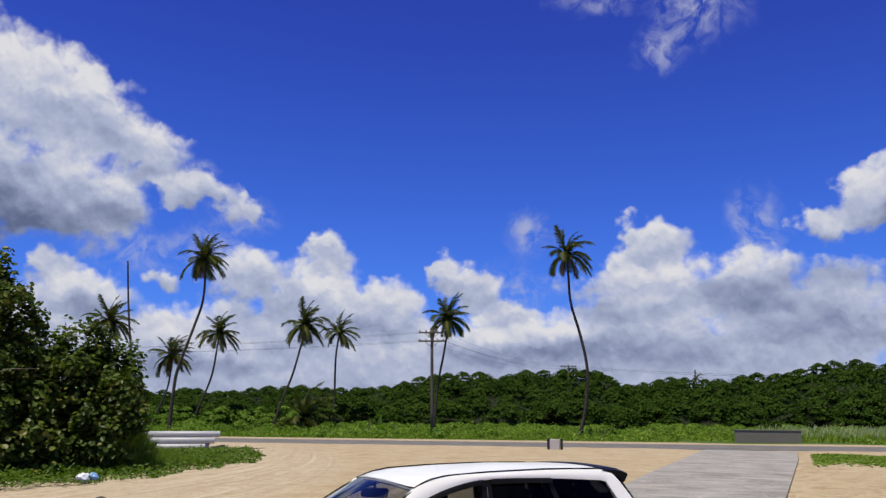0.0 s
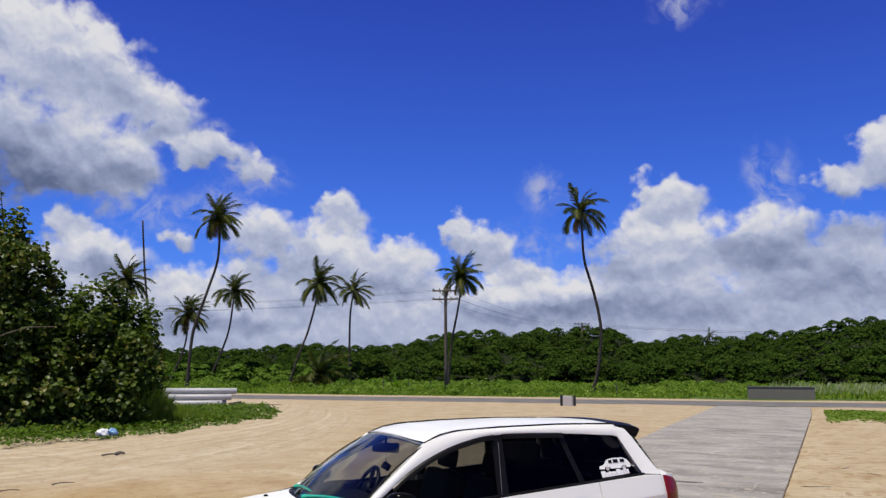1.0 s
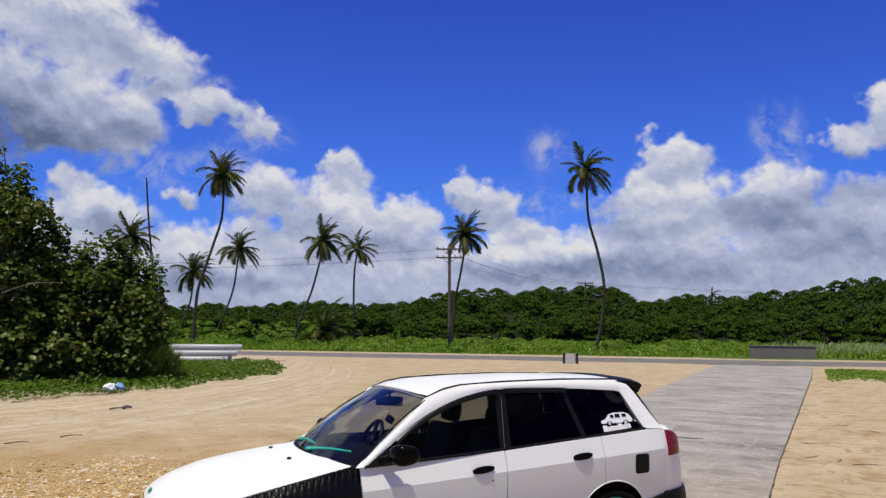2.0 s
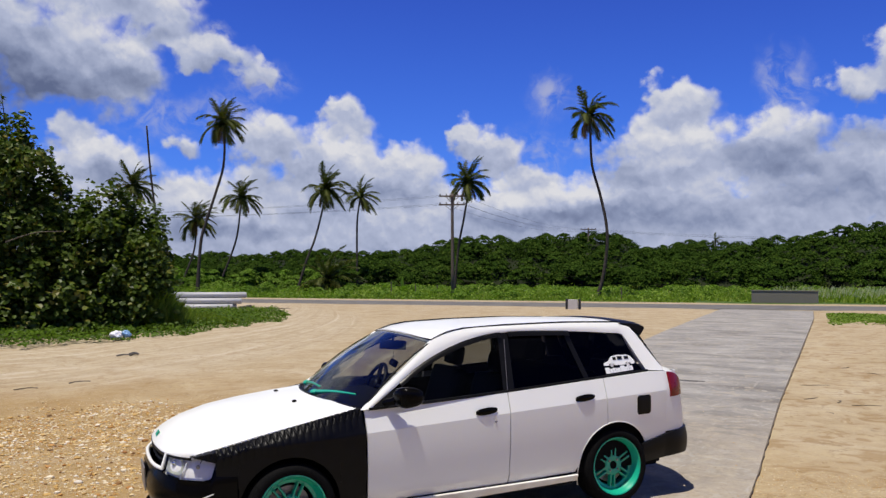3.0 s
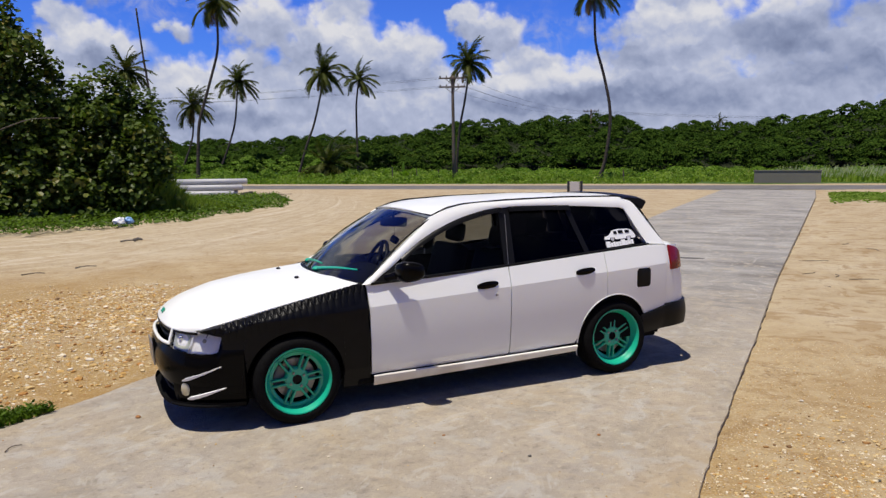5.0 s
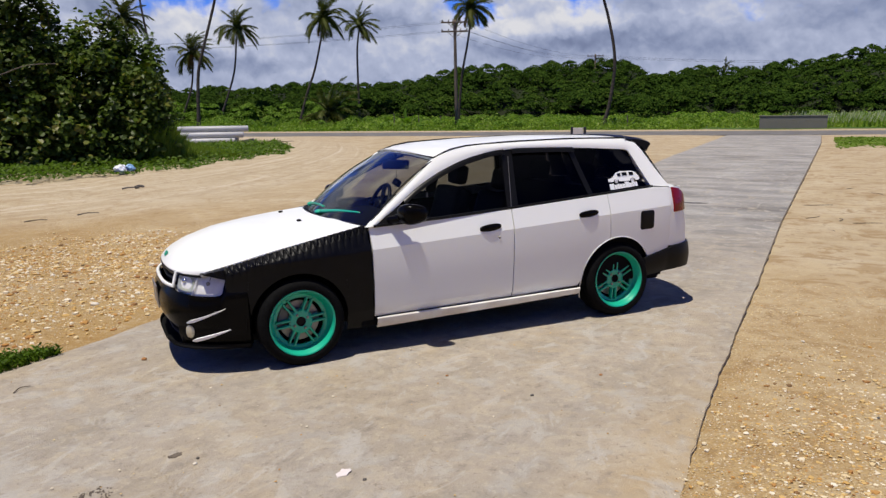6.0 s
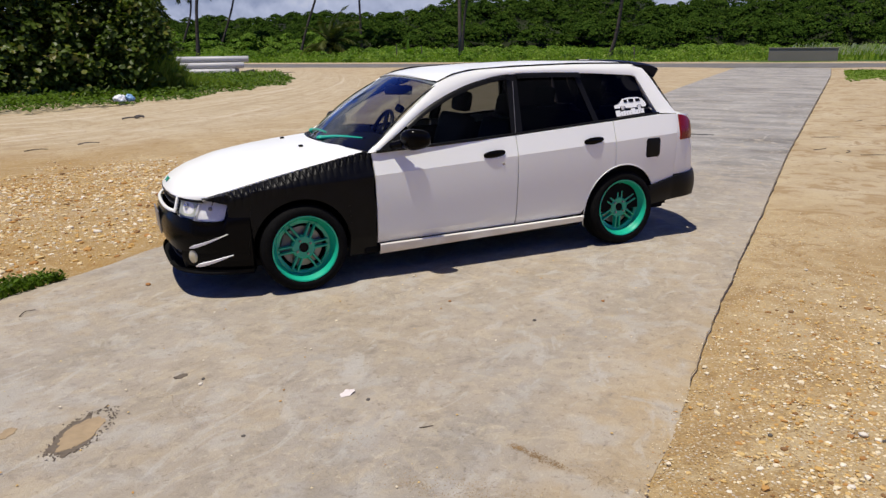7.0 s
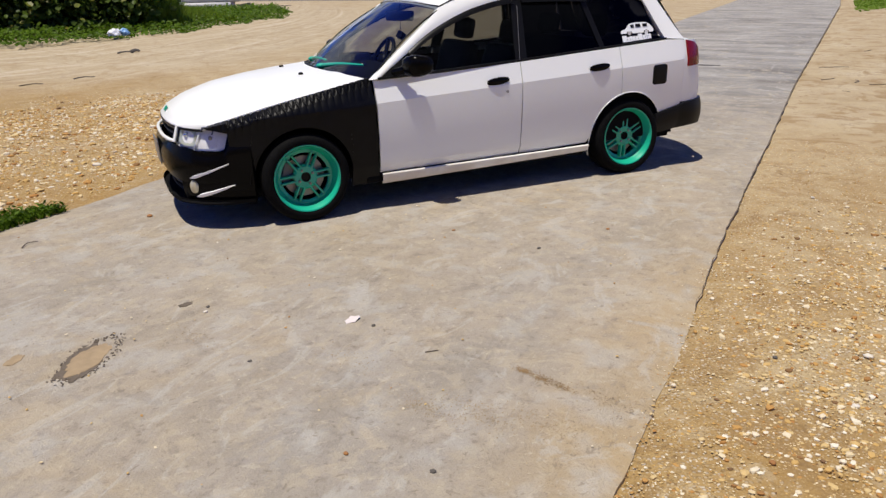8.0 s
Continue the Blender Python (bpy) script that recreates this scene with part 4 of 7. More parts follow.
# ---------------------------------------------------------------- sea grape thicket and ground cover
GRAPE_AZ = (-22, -14, -5.2, -3.6, -2.6, -2.1, -1.35, -0.2, 0.7, 1.4, 2.0, 2.35, 2.7, 3.8, 5.1, 5.4)
GRAPE_EL = (9.5, 10.4, 10.2, 10.1, 7.9, 7.1, 5.8, 5.2, 5.5, 5.7, 5.9, 5.2, 4.3, 4.4, 3.2, 1.5)


def round_leaves(c, n, size):
    """Round leathery leaves, each of two halves folded at the midrib."""
    n = n / np.linalg.norm(n, axis=1, keepdims=True)
    a = np.cross(n, rng.normal(0, 1, n.shape))
    a /= np.linalg.norm(a, axis=1, keepdims=True)
    b = np.cross(n, a)
    s = size.reshape(-1, 1)
    pts = [c - a * s, c - a * s * 0.5 + b * s * 0.85 + n * s * 0.22, c + a * s * 0.5 + b * s * 0.85 + n * s * 0.22, c + a * s, c + a * s * 0.5 - b * s * 0.85 + n * s * 0.22, c - a * s * 0.5 - b * s * 0.85 + n * s * 0.22]
    i = np.arange(len(c))[:, None] * 6
    return np.stack(pts, 1).reshape(-1, 3), np.vstack([np.hstack([i, i + 1, i + 2, i + 3]), np.hstack([i + 3, i + 4, i + 5, i])])


def build_thicket():
    eye = np.array([-1.25, -5.15])
    off = np.array([-2.0, 22.0, 0])
    bush = empty("sea_grape_bush", Matrix.Translation(off), "dense dark green sea grape bush with leathery leaves", "bush")
    crest = lambda a: float(np.interp(a, GRAPE_AZ, GRAPE_EL))
    verts, faces, k, heads = [], [], 0, []

    def keep(v, f):
        nonlocal k
        verts.append(v - off)
        faces.extend((f + k).tolist())
        k += len(v)
    # shaded mass within
    for i in range(430):
        a = -20 + 24.4 * rng.uniform(0, 1) ** 0.75
        d = rng.uniform(27.2, 31.5)
        r = rng.uniform(0.3, 0.6)
        top = 1.8 + math.tan(radians(crest(a) - 1.3)) * d - r
        z = rng.uniform(0.0, 1.0) * top
        if a > 3.2 and z < 1.2:
            continue
        x, y = eye + d * np.array([math.sin(radians(a)), math.cos(radians(a))])
        keep(*crown_leaves(x, y, max(0.1, z), r * 1.2, r * 1.1, r * 0.9, int(120 * (r / 0.5) ** 2), 0.085, 0.5, 0.1))
        heads.append((x, y, z))
    # leafy shoots, upright at the top and leaning out lower down
    for i in range(980):
        a = rng.uniform(-7, 5.1) if i % 5 else rng.uniform(-20, -7)
        share = rng.uniform(0, 1) ** 0.8
        el = -3.6 + (crest(a) + 3.4) * share
        if a > 3.4 and el < -0.6:
            continue
        if rng.uniform() > 0.35 + 0.9 * abs(float(lumps(a * 2.1, el * 2.1, 1.0))) + 0.35 * share:
            continue
        d = 25.9 + 3.0 * max(0.0, share) ** 1.6 + rng.uniform(0, 1.1)
        tip = np.array([*(eye + d * np.array([math.sin(radians(a)), math.cos(radians(a))])), max(0.15, 1.8 + math.tan(radians(el)) * d + (rng.uniform(-0.1, 0.75) if share > 0.82 else rng.uniform(-0.15, 0.3)))])
        way = np.array([rng.normal(0.08, 0.32), -0.75 * (1 - share) + rng.normal(0, 0.2), 0.45 + 0.75 * share])
        way /= np.linalg.norm(way)
        n = int(rng.uniform(14, 27))
        t = np.sort(rng.uniform(0, 1, n))
        length = rng.uniform(0.7, 1.45)
        turn = np.arange(n) * 2.4 + rng.uniform(0, 6)
        u = np.cross(way, [0.3, 0.9, 0.1])
        u /= np.linalg.norm(u)
        w = np.cross(way, u)
        outw = np.cos(turn)[:, None] * u + np.sin(turn)[:, None] * w
        c = tip - way * (1 - t)[:, None] * length + outw * (0.05 + 0.15 * (1 - t[:, None] * 0.6)) * rng.uniform(0.7, 1.2, (n, 1))
        c[:, 2] = np.maximum(c[:, 2], 0.05)
        keep(*round_leaves(c, outw * 0.35 + way * 0.55 + [0, -0.1, 0.35] + rng.normal(0, 0.32, (n, 3)), rng.uniform(0.070, 0.125, n) * (1.1 - 0.35 * t)))
        if i % 9 == 0:
            heads.append(tuple(tip))
    link_mesh("leaves", np.vstack(verts), faces, GRAPE_LEAF, bush)
    for i in range(60):
        x, y, z = heads[-1 - i * 2] if i < 40 else heads[rng.integers(len(heads))]
        root = Vector((x + rng.uniform(-1.2, 1.2), 23.6 + rng.uniform(0, 2.0), 0)) - Vector(off)
        tip = Vector((x, y, z)) - Vector(off)
        mid = root.lerp(tip, 0.5) + Vector((rng.uniform(-0.5, 0.5), rng.uniform(-0.3, 0.3), rng.uniform(0.1, 0.5)))
        bm = bmesh.new()
        tube(bm, spline([root, mid, tip], 8), [0.05 - 0.0055 * j for j in range(8)], 6)
        part("branch", bm, TWIG, bush)
    for p, q in (((-3.4, 20.6, 2.7), (-1.9, 20.6, 3.05)), ((-5.2, 20.4, 3.2), (-4.0, 20.6, 3.0))):
        bm = bmesh.new()
        p, q = Vector(p) - Vector(off), Vector(q) - Vector(off)
        tube(bm, spline([p, p.lerp(q, 0.5) + Vector((0, 0, 0.12)), q], 8), [0.018 - 0.001 * j for j in range(8)], 6)
        part("branch", bm, TWIG, bush, "bare grey branch")


COVER_X = (-14, -2.84, 0.54, 1.7, 3.5, 4.75, 6.07, 7.06, 7.3)
COVER_Y = (14.5, 17.6, 19.1, 20.0, 22.8, 24.3, 26.5, 29.8, 33.0)


def build_cover():
    n = 60000
    x, y = rng.uniform(-13, 7.4, n), 14 + rng.uniform(0, 1, n) ** 1.3 * 24
    edge = np.interp(x, COVER_X, COVER_Y) + 0.35 * np.sin(x * 3.1) + 0.2 * np.sin(x * 7.7)
    keep = (y > edge) & (y < np.where(x > 3, 35.5, 30)) & (rng.uniform(0, 1, n) < 0.35 + (y - edge) / 0.9)
    x, y, edge = x[keep], y[keep], edge[keep]
    h = np.clip((y - edge) * 0.16, 0.03, 0.30) * (0.8 + 0.5 * lumps(x, y, 1.5))
    c = np.stack([x, y, rng.uniform(0.15, 1, len(x)) * np.maximum(h, 0.02)], 1)
    q = quads(c, rng.normal(0, 0.4, (len(x), 3)) + [0, -0.15, 1.0], rng.uniform(0.035, 0.075, len(x)), 1.15)
    stuff("beach_vine", VINE_LEAF, [q], "low green beach vine creeping over the sand", "ground cover")
    # taller grass round the bush and along the pipes
    m = 30000
    u = rng.uniform(0, 1, m)
    x = 0.9 + u ** 1.6 * 4.6 + rng.normal(0, 0.3, m)
    y = 24.0 + rng.uniform(0, 13, m)
    keep = y > np.interp(x, COVER_X, COVER_Y) + 1.6
    b = np.stack([x, y, 0 * x], 1)[keep]
    h = np.clip(0.80 - 0.20 * (b[:, 0] - 0.9) - 0.02 * (b[:, 1] - 25), 0.14, 0.8) * rng.uniform(0.6, 1.1, len(b))
    stuff("tall_grass", SOFT_GRASS, [blades(b, h, rng.normal(0, 0.35, (len(b), 3)) * [1, 1, 0], rng.uniform(0.006, 0.012, len(b)))], "tall yellow-green grass beside the bush", "grass")
    m = 15000
    az, d = np.radians(3.4 + rng.uniform(0, 1, m) ** 1.2 * 3.4), rng.uniform(27.5, 33.5, m)
    b = np.stack([-1.25 + d * np.sin(az), -5.15 + d * np.cos(az), 0 * d], 1)
    h = np.interp(np.degrees(az), (3.4, 4.6, 5.6, 6.8), (1.45, 1.35, 0.75, 0.35)) * rng.uniform(0.6, 1.1, m)
    stuff("tall_grass", SOFT_GRASS, [blades(b, h, rng.normal(0, 0.22, (m, 3)) * [1, 1, 0], rng.uniform(0.008, 0.016, m))], "tall soft yellow-green grass leaning out of the bush", "grass")
    # thin turf on the far side of the drive, near the road
    m = 34000
    u, v = rng.uniform(26.5, 40.5, m), -3.5 - rng.uniform(0, 1, m) ** 0.9 * 20
    keep = (u > 30.5 + 1.2 * np.sin(v * 0.9) + 0.6 * np.sin(v * 2.3) + rng.normal(0, 1.0, m) + 0.12 * (v + 3.5)) & (u < 39.0 + np.sin(v) + rng.normal(0, 0.4, m))
    u, v = u[keep], v[keep]
    b = np.stack([u * DU[0] + v * DV[0], u * DU[1] + v * DV[1], 0.03 + 0 * u], 1)
    stuff("turf_patch", TURF, [quads(b, rng.normal(0, 0.25, (len(b), 3)) + [0, 0, 1.0], rng.uniform(0.04, 0.10, len(b)), 1.5)], "thin olive turf by the roadside", "grass")
    # tuft at the near edge of the drive
    m = 2600
    u, v = -0.30 - rng.uniform(0, 1, m) ** 1.2 * 1.6, 1.99 + rng.uniform(0, 1, m) ** 1.3 * 0.62
    keep = v < 2.15 + (-0.30 - u) * 0.6
    u, v = u[keep], v[keep]
    x, y = u * DU[0] + v * DV[0], u * DU[1] + v * DV[1]
    b = np.stack([x, y, rise(x) - 0.012], 1)
    stuff("grass_tuft", VINE_LEAF, [quads(b + np.array([0, 0, 1.0]) * rng.uniform(0.01, 0.07, (len(b), 1)), rng.normal(0, 0.6, (len(b), 3)) + [0, 0, 0.9], rng.uniform(0.008, 0.018, len(b)), 1.5), blades(b, rng.uniform(0.02, 0.06, len(b)), rng.normal(0, 0.6, (len(b), 3)) * [1, 1, 0], rng.uniform(0.004, 0.010, len(b)))], "short green grass at the edge of the drive", "grass")


build_thicket()
build_cover()

# ---------------------------------------------------------------- gravel
def ico():
    bm = bmesh.new()
    bmesh.ops.create_icosphere(bm, subdivisions=1, radius=1.0)
    v = np.array([p.co[:] for p in bm.verts])
    f = np.array([[p.index for p in q.verts] for q in bm.faces])
    bm.free()
    return v, f


ICO_V, ICO_F = ico()
OCTA_V = np.array([(1, 0, 0), (0, 1, 0), (-1, 0, 0), (0, -1, 0), (0, 0, 1), (0, 0, -1)], float)
OCTA_F = np.array([(0, 1, 4), (1, 2, 4), (2, 3, 4), (3, 0, 4), (1, 0, 5), (2, 1, 5), (3, 2, 5), (0, 3, 5)])


def stones(x, y, size, sink=0.35, shape=(ICO_V, ICO_F)):
    n = len(x)
    base_v, base_f = shape
    v = base_v[None] * (1 + rng.normal(0, 0.16, (n, len(base_v), 1)))
    sc = np.stack([rng.uniform(0.8, 1.35, n), rng.uniform(0.7, 1.1, n), rng.uniform(0.35, 0.7, n)], 1) * size[:, None]
    v = v * sc[:, None, :]
    a = rng.uniform(0, 6.28, n)
    c, s = np.cos(a)[:, None], np.sin(a)[:, None]
    vx, vy = v[:, :, 0] * c - v[:, :, 1] * s, v[:, :, 0] * s + v[:, :, 1] * c
    out = np.stack([vx + x[:, None], vy + y[:, None], v[:, :, 2] + (rise(x) - 0.015 + 0.016 * lumps(x, y, 1.4) + 0.01 * lumps(x, y, 4.0) + sc[:, 2] * (1 - 2 * sink))[:, None]], -1)
    f = base_f[None] + (np.arange(n) * len(base_v))[:, None, None]
    return out.reshape(-1, 3), f.reshape(-1, 3)


def drive_frame(u, v):
    return u * DU[0] + v * DV[0], u * DU[1] + v * DV[1]


def build_gravel():
    grit = (OCTA_V, OCTA_F)
    n = 60000
    u, v = rng.uniform(-4.5, 6.0, n), 2.10 + rng.uniform(0, 1, n) ** 0.85 * 6.2
    dens = 0.62 + 0.75 * lumps(u, v, 0.9) - np.clip((v - 5.8) / 2.2, 0, 1) - np.clip((u - 3.6) / 2.0, 0, 1) - np.clip((2.6 - v) / 0.5, 0, 1) * 0.4
    keep = rng.uniform(0, 1, n) < dens
    u, v = u[keep], v[keep]
    size = np.clip(rng.lognormal(-4.45, 0.45, len(u)), 0.006, 0.036)
    x, y = drive_frame(u, v)
    big = size > 0.013
    a = [stones(x[big], y[big], size[big]), stones(x[~big], y[~big], size[~big], 0.35, grit)]
    n = 26000
    u, v = rng.uniform(-4.5, 5.5, n), 2.08 + rng.uniform(0, 1, n) ** 0.9 * 6.0
    keep = rng.uniform(0, 1, n) < 0.75 - np.clip((v - 6.2) / 2.0, 0, 1) - np.clip((u - 4.0) / 1.5, 0, 1)
    x, y = drive_frame(u[keep], v[keep])
    a.append(stones(x, y, rng.uniform(0.004, 0.009, len(x)), 0.2, grit))
    stuff("gravel_by_bonnet", STONE, a, "loose yellow and white limestone gravel on sand", "gravel")
    n = 70000
    u, v = -4.2 + rng.uniform(0, 1, n) * 7.5, -2.56 - rng.uniform(0, 1, n) ** 0.8 * 4.2
    dens = 0.85 + 0.5 * lumps(u, v, 1.1) - np.clip((u - 0.2) / 1.8, 0, 0.95) - np.clip((v + 2.75) * 2.2, 0, 0.45)
    keep = rng.uniform(0, 1, n) < dens
    x, y = drive_frame(u[keep], v[keep])
    size = np.clip(rng.lognormal(-5.15, 0.42, len(x)), 0.003, 0.016)
    big = size > 0.009
    b = [stones(x[big], y[big], size[big]), stones(x[~big], y[~big], size[~big], 0.35, grit)]
    # a spill of larger rounded pebbles
    n = 5200
    u, v = rng.normal(-1.7, 1.3, n), -3.75 + rng.normal(0, 0.50, n)
    keep = (v < -2.8) & (u < 1.2)
    x, y = drive_frame(u[keep], v[keep])
    b.append(stones(x, y, np.clip(rng.lognormal(-4.78, 0.36, len(x)), 0.005, 0.020), 0.32))
    # fine grit strewn about, also over the edge of the slab
    n = 30000
    u, v = rng.uniform(-4.2, 3.8, n), -2.50 - rng.uniform(0, 1, n) ** 1.2 * 4
    x, y = drive_frame(u, v)
    b.append(stones(x, y, rng.uniform(0.002, 0.0055, n), 0.2, grit))
    stuff("gravel_beside_drive", STONE, b, "mixed pebbles and grit beside the concrete drive", "gravel")
    # crumbs of dirt and of broken cement in small spreads on the slab
    for name, mat, label, spreads in (("dirt_crumbs", RUST_STAIN, "brown crumbs of dirt on the concrete", ((0.245, -2.46, 0.022, 0.012, 190), (0.28, -2.55, 0.030, 0.014, 260), (0.315, -2.64, 0.024, 0.012, 150))),
                                      ("cement_crumbs", SAND_FILL, "pale crumbs of worn cement on the concrete", ((-0.22, -2.52, 0.09, 0.03, 260), (-0.05, -2.68, 0.09, 0.035, 300), (0.12, -2.85, 0.09, 0.04, 260), (0.42, -2.80, 0.10, 0.04, 200), (-0.95, -1.42, 0.15, 0.03, 160), (-0.35, -2.0, 0.10, 0.04, 110)))):
        bits = []
        for cx, cy, rx, ry, m in spreads:
            du, dv = rng.normal(0, rx, m), rng.normal(0, ry, m)
            x, y = cx + du * 0.34 + dv * 0.94, cy - du * 0.94 + dv * 0.34
            q = stones(x, y, rng.uniform(0.001, 0.0036, m), 0.3, grit)
            q[0][:, 2] += np.repeat(0.015 - 0.016 * lumps(x, y, 1.4) - 0.01 * lumps(x, y, 4.0), len(OCTA_V)) + 0.001
            bits.append(q)
        stuff(name, mat, bits, label, "crumbs")
    n = 500
    u, v = rng.uniform(-4, 7, n), rng.uniform(-2.5, 1.7, n)
    x, y = drive_frame(u, v)
    d = stones(x, y, rng.uniform(0.0025, 0.007, n), 0.2)
    d[0][:, 2] += 0.018
    stuff("grit_on_drive", STONE, [d], "scattered grit on the concrete", "grit")


PALE_STONE = plain("pale_stone", (0.66, 0.61, 0.52), 0.85, grain=60, vary=0.25, relief=0.3)
DARK_STONE = plain("dark_stone", (0.10, 0.09, 0.08), 0.85, grain=60, vary=0.3, relief=0.3)
RUST_STONE = plain("rusty_stone", (0.32, 0.15, 0.05), 0.85, grain=60, vary=0.3, relief=0.3)
SAND_FILL = plain("sand_filling", (0.32, 0.24, 0.145), 0.95, grain=22, vary=0.55, relief=0.9)
DARK_DIRT = plain("dark_dirt", (0.13, 0.105, 0.08), 0.95, grain=40, vary=0.3, relief=0.5)
RUST_STAIN = plain("brown_dirt", (0.25, 0.165, 0.08), 0.95, grain=40, vary=0.4, relief=0.4)
JOINT_DIRT = plain("dark_joint_dirt", (0.10, 0.095, 0.09), 0.95, grain=14, vary=0.5, relief=0.4)
DAMP = plain("damp_concrete", (0.19, 0.185, 0.175), 0.9, grain=14, vary=0.5, relief=0.4)
PAPER = plain("pale_paper", (0.66, 0.60, 0.58), 0.8, grain=40)


def pebble(x, y, size, mat, label, on_drive=False):
    bm = bmesh.new()
    bmesh.ops.create_icosphere(bm, subdivisions=2, radius=1.0)
    seed = x * 7.3 + y * 3.1
    for v in bm.verts:
        k = 1 + 0.28 * noise.noise(v.co * 1.3 + Vector((seed, 0, 0)))
        v.co = Vector((v.co.x * size * 1.15 * k, v.co.y * size * 0.9 * k, v.co.z * size * 0.55 * k))
    ob = part("pebble", bm, mat, None, smooth=True)
    z = float(rise(x)) + (0.0 if on_drive else -0.015 + 0.016 * float(lumps(x, y, 1.4)) + 0.01 * float(lumps(x, y, 4.0)))
    ob.matrix_basis = pose(x, y, z + size * 0.30, 0, 0, seed * 50)
    return tagged(ob, label, "stone", "pebbles")


def scatter_pebbles():
    for u, v, s, mat in ((-1.9, -3.4, 0.028, 0), (-1.2, -3.25, 0.022, 0), (-0.75, -3.3, 0.03, 0), (-1.6, -3.9, 0.026, 0), (-2.3, -3.6, 0.03, 0), (-1.0, -3.9, 0.024, 2), (-0.5, -3.7, 0.022, 0),
                         (-2.0, -4.2, 0.03, 2), (-1.4, -4.5, 0.026, 1), (-2.6, -3.1, 0.022, 1), (-0.9, -2.95, 0.018, 1), (-1.7, -3.0, 0.02, 2), (1.7, -3.0, 0.02, 0), (0.4, -3.4, 0.018, 1),
                         (0.9, 3.0, 0.04, 0), (1.6, 2.7, 0.035, 0), (0.2, 3.6, 0.045, 0), (0.7, 4.2, 0.03, 0), (1.9, 3.5, 0.03, 2), (-0.4, 3.1, 0.038, 0), (2.2, 4.6, 0.03, 2), (-0.2, 4.6, 0.04, 2)):
        x, y = drive_frame(u, v)
        pebble(x, y, s * (0.62 if v < 0 else 0.85), (PALE_STONE, DARK_STONE, RUST_STONE)[mat], ("pale limestone pebble on the sand", "dark grey pebble on the sand", "rust-brown pebble on the sand")[mat])
    for x, y, s, mat in ((-0.75, -1.81, 0.009, DARK_STONE), (-0.58, -2.68, 0.010, RUST_STONE), (-0.35, -2.92, 0.011, DARK_STONE), (-0.97, 0.77, 0.02, RUST_STONE), (-0.85, -1.16, 0.012, PALE_STONE),
                         (-0.83, -1.10, 0.010, DARK_STONE), (-0.16, -1.75, 0.010, DARK_STONE), (1.05, -1.2, 0.012, DARK_STONE), (0.75, -0.65, 0.010, RUST_STONE), (1.6, -1.1, 0.012, RUST_STONE)):
        pebble(x, y, s, mat, "small pebble lying on the concrete", True)


def blot(name, cx, cy, rx, ry, turn, mat, label, category, lift=0.004, thick=0.006, wob=0.28, lobes=56, kind="", bite=0.0):
    """A thin irregular patch lying on the ground."""
    bm = bmesh.new()
    ring = []
    for k in range(lobes):
        a = 2 * math.pi * k / lobes
        w = 1 + wob * noise.noise(Vector((math.cos(a) * 1.6 + cx * 5, math.sin(a) * 1.6 + cy * 5, 0))) + wob * 0.7 * noise.noise(Vector((math.cos(a) * 5 + cx * 9, math.sin(a) * 5 + cy * 9, 2))) - bite * max(0, math.cos(a - 1.2)) ** 3
        ring.append((math.cos(a) * rx * w, math.sin(a) * ry * w))
    top = [bm.verts.new((x * 0.93, y * 0.93, thick)) for x, y in ring]
    low = [bm.verts.new((x, y, -0.004)) for x, y in ring]
    mid = bm.verts.new((0, 0, thick * 1.05))
    for k in range(lobes):
        j = (k + 1) % lobes
        bm.faces.new((low[k], low[j], top[j], top[k]))
        bm.faces.new((top[k], top[j], mid))
    ob = part(name, bm, mat, None)
    ob.matrix_basis = pose(cx, cy, float(rise(cx)) + lift, 0, 0, turn)
    return tagged(ob, label, category, kind=kind)


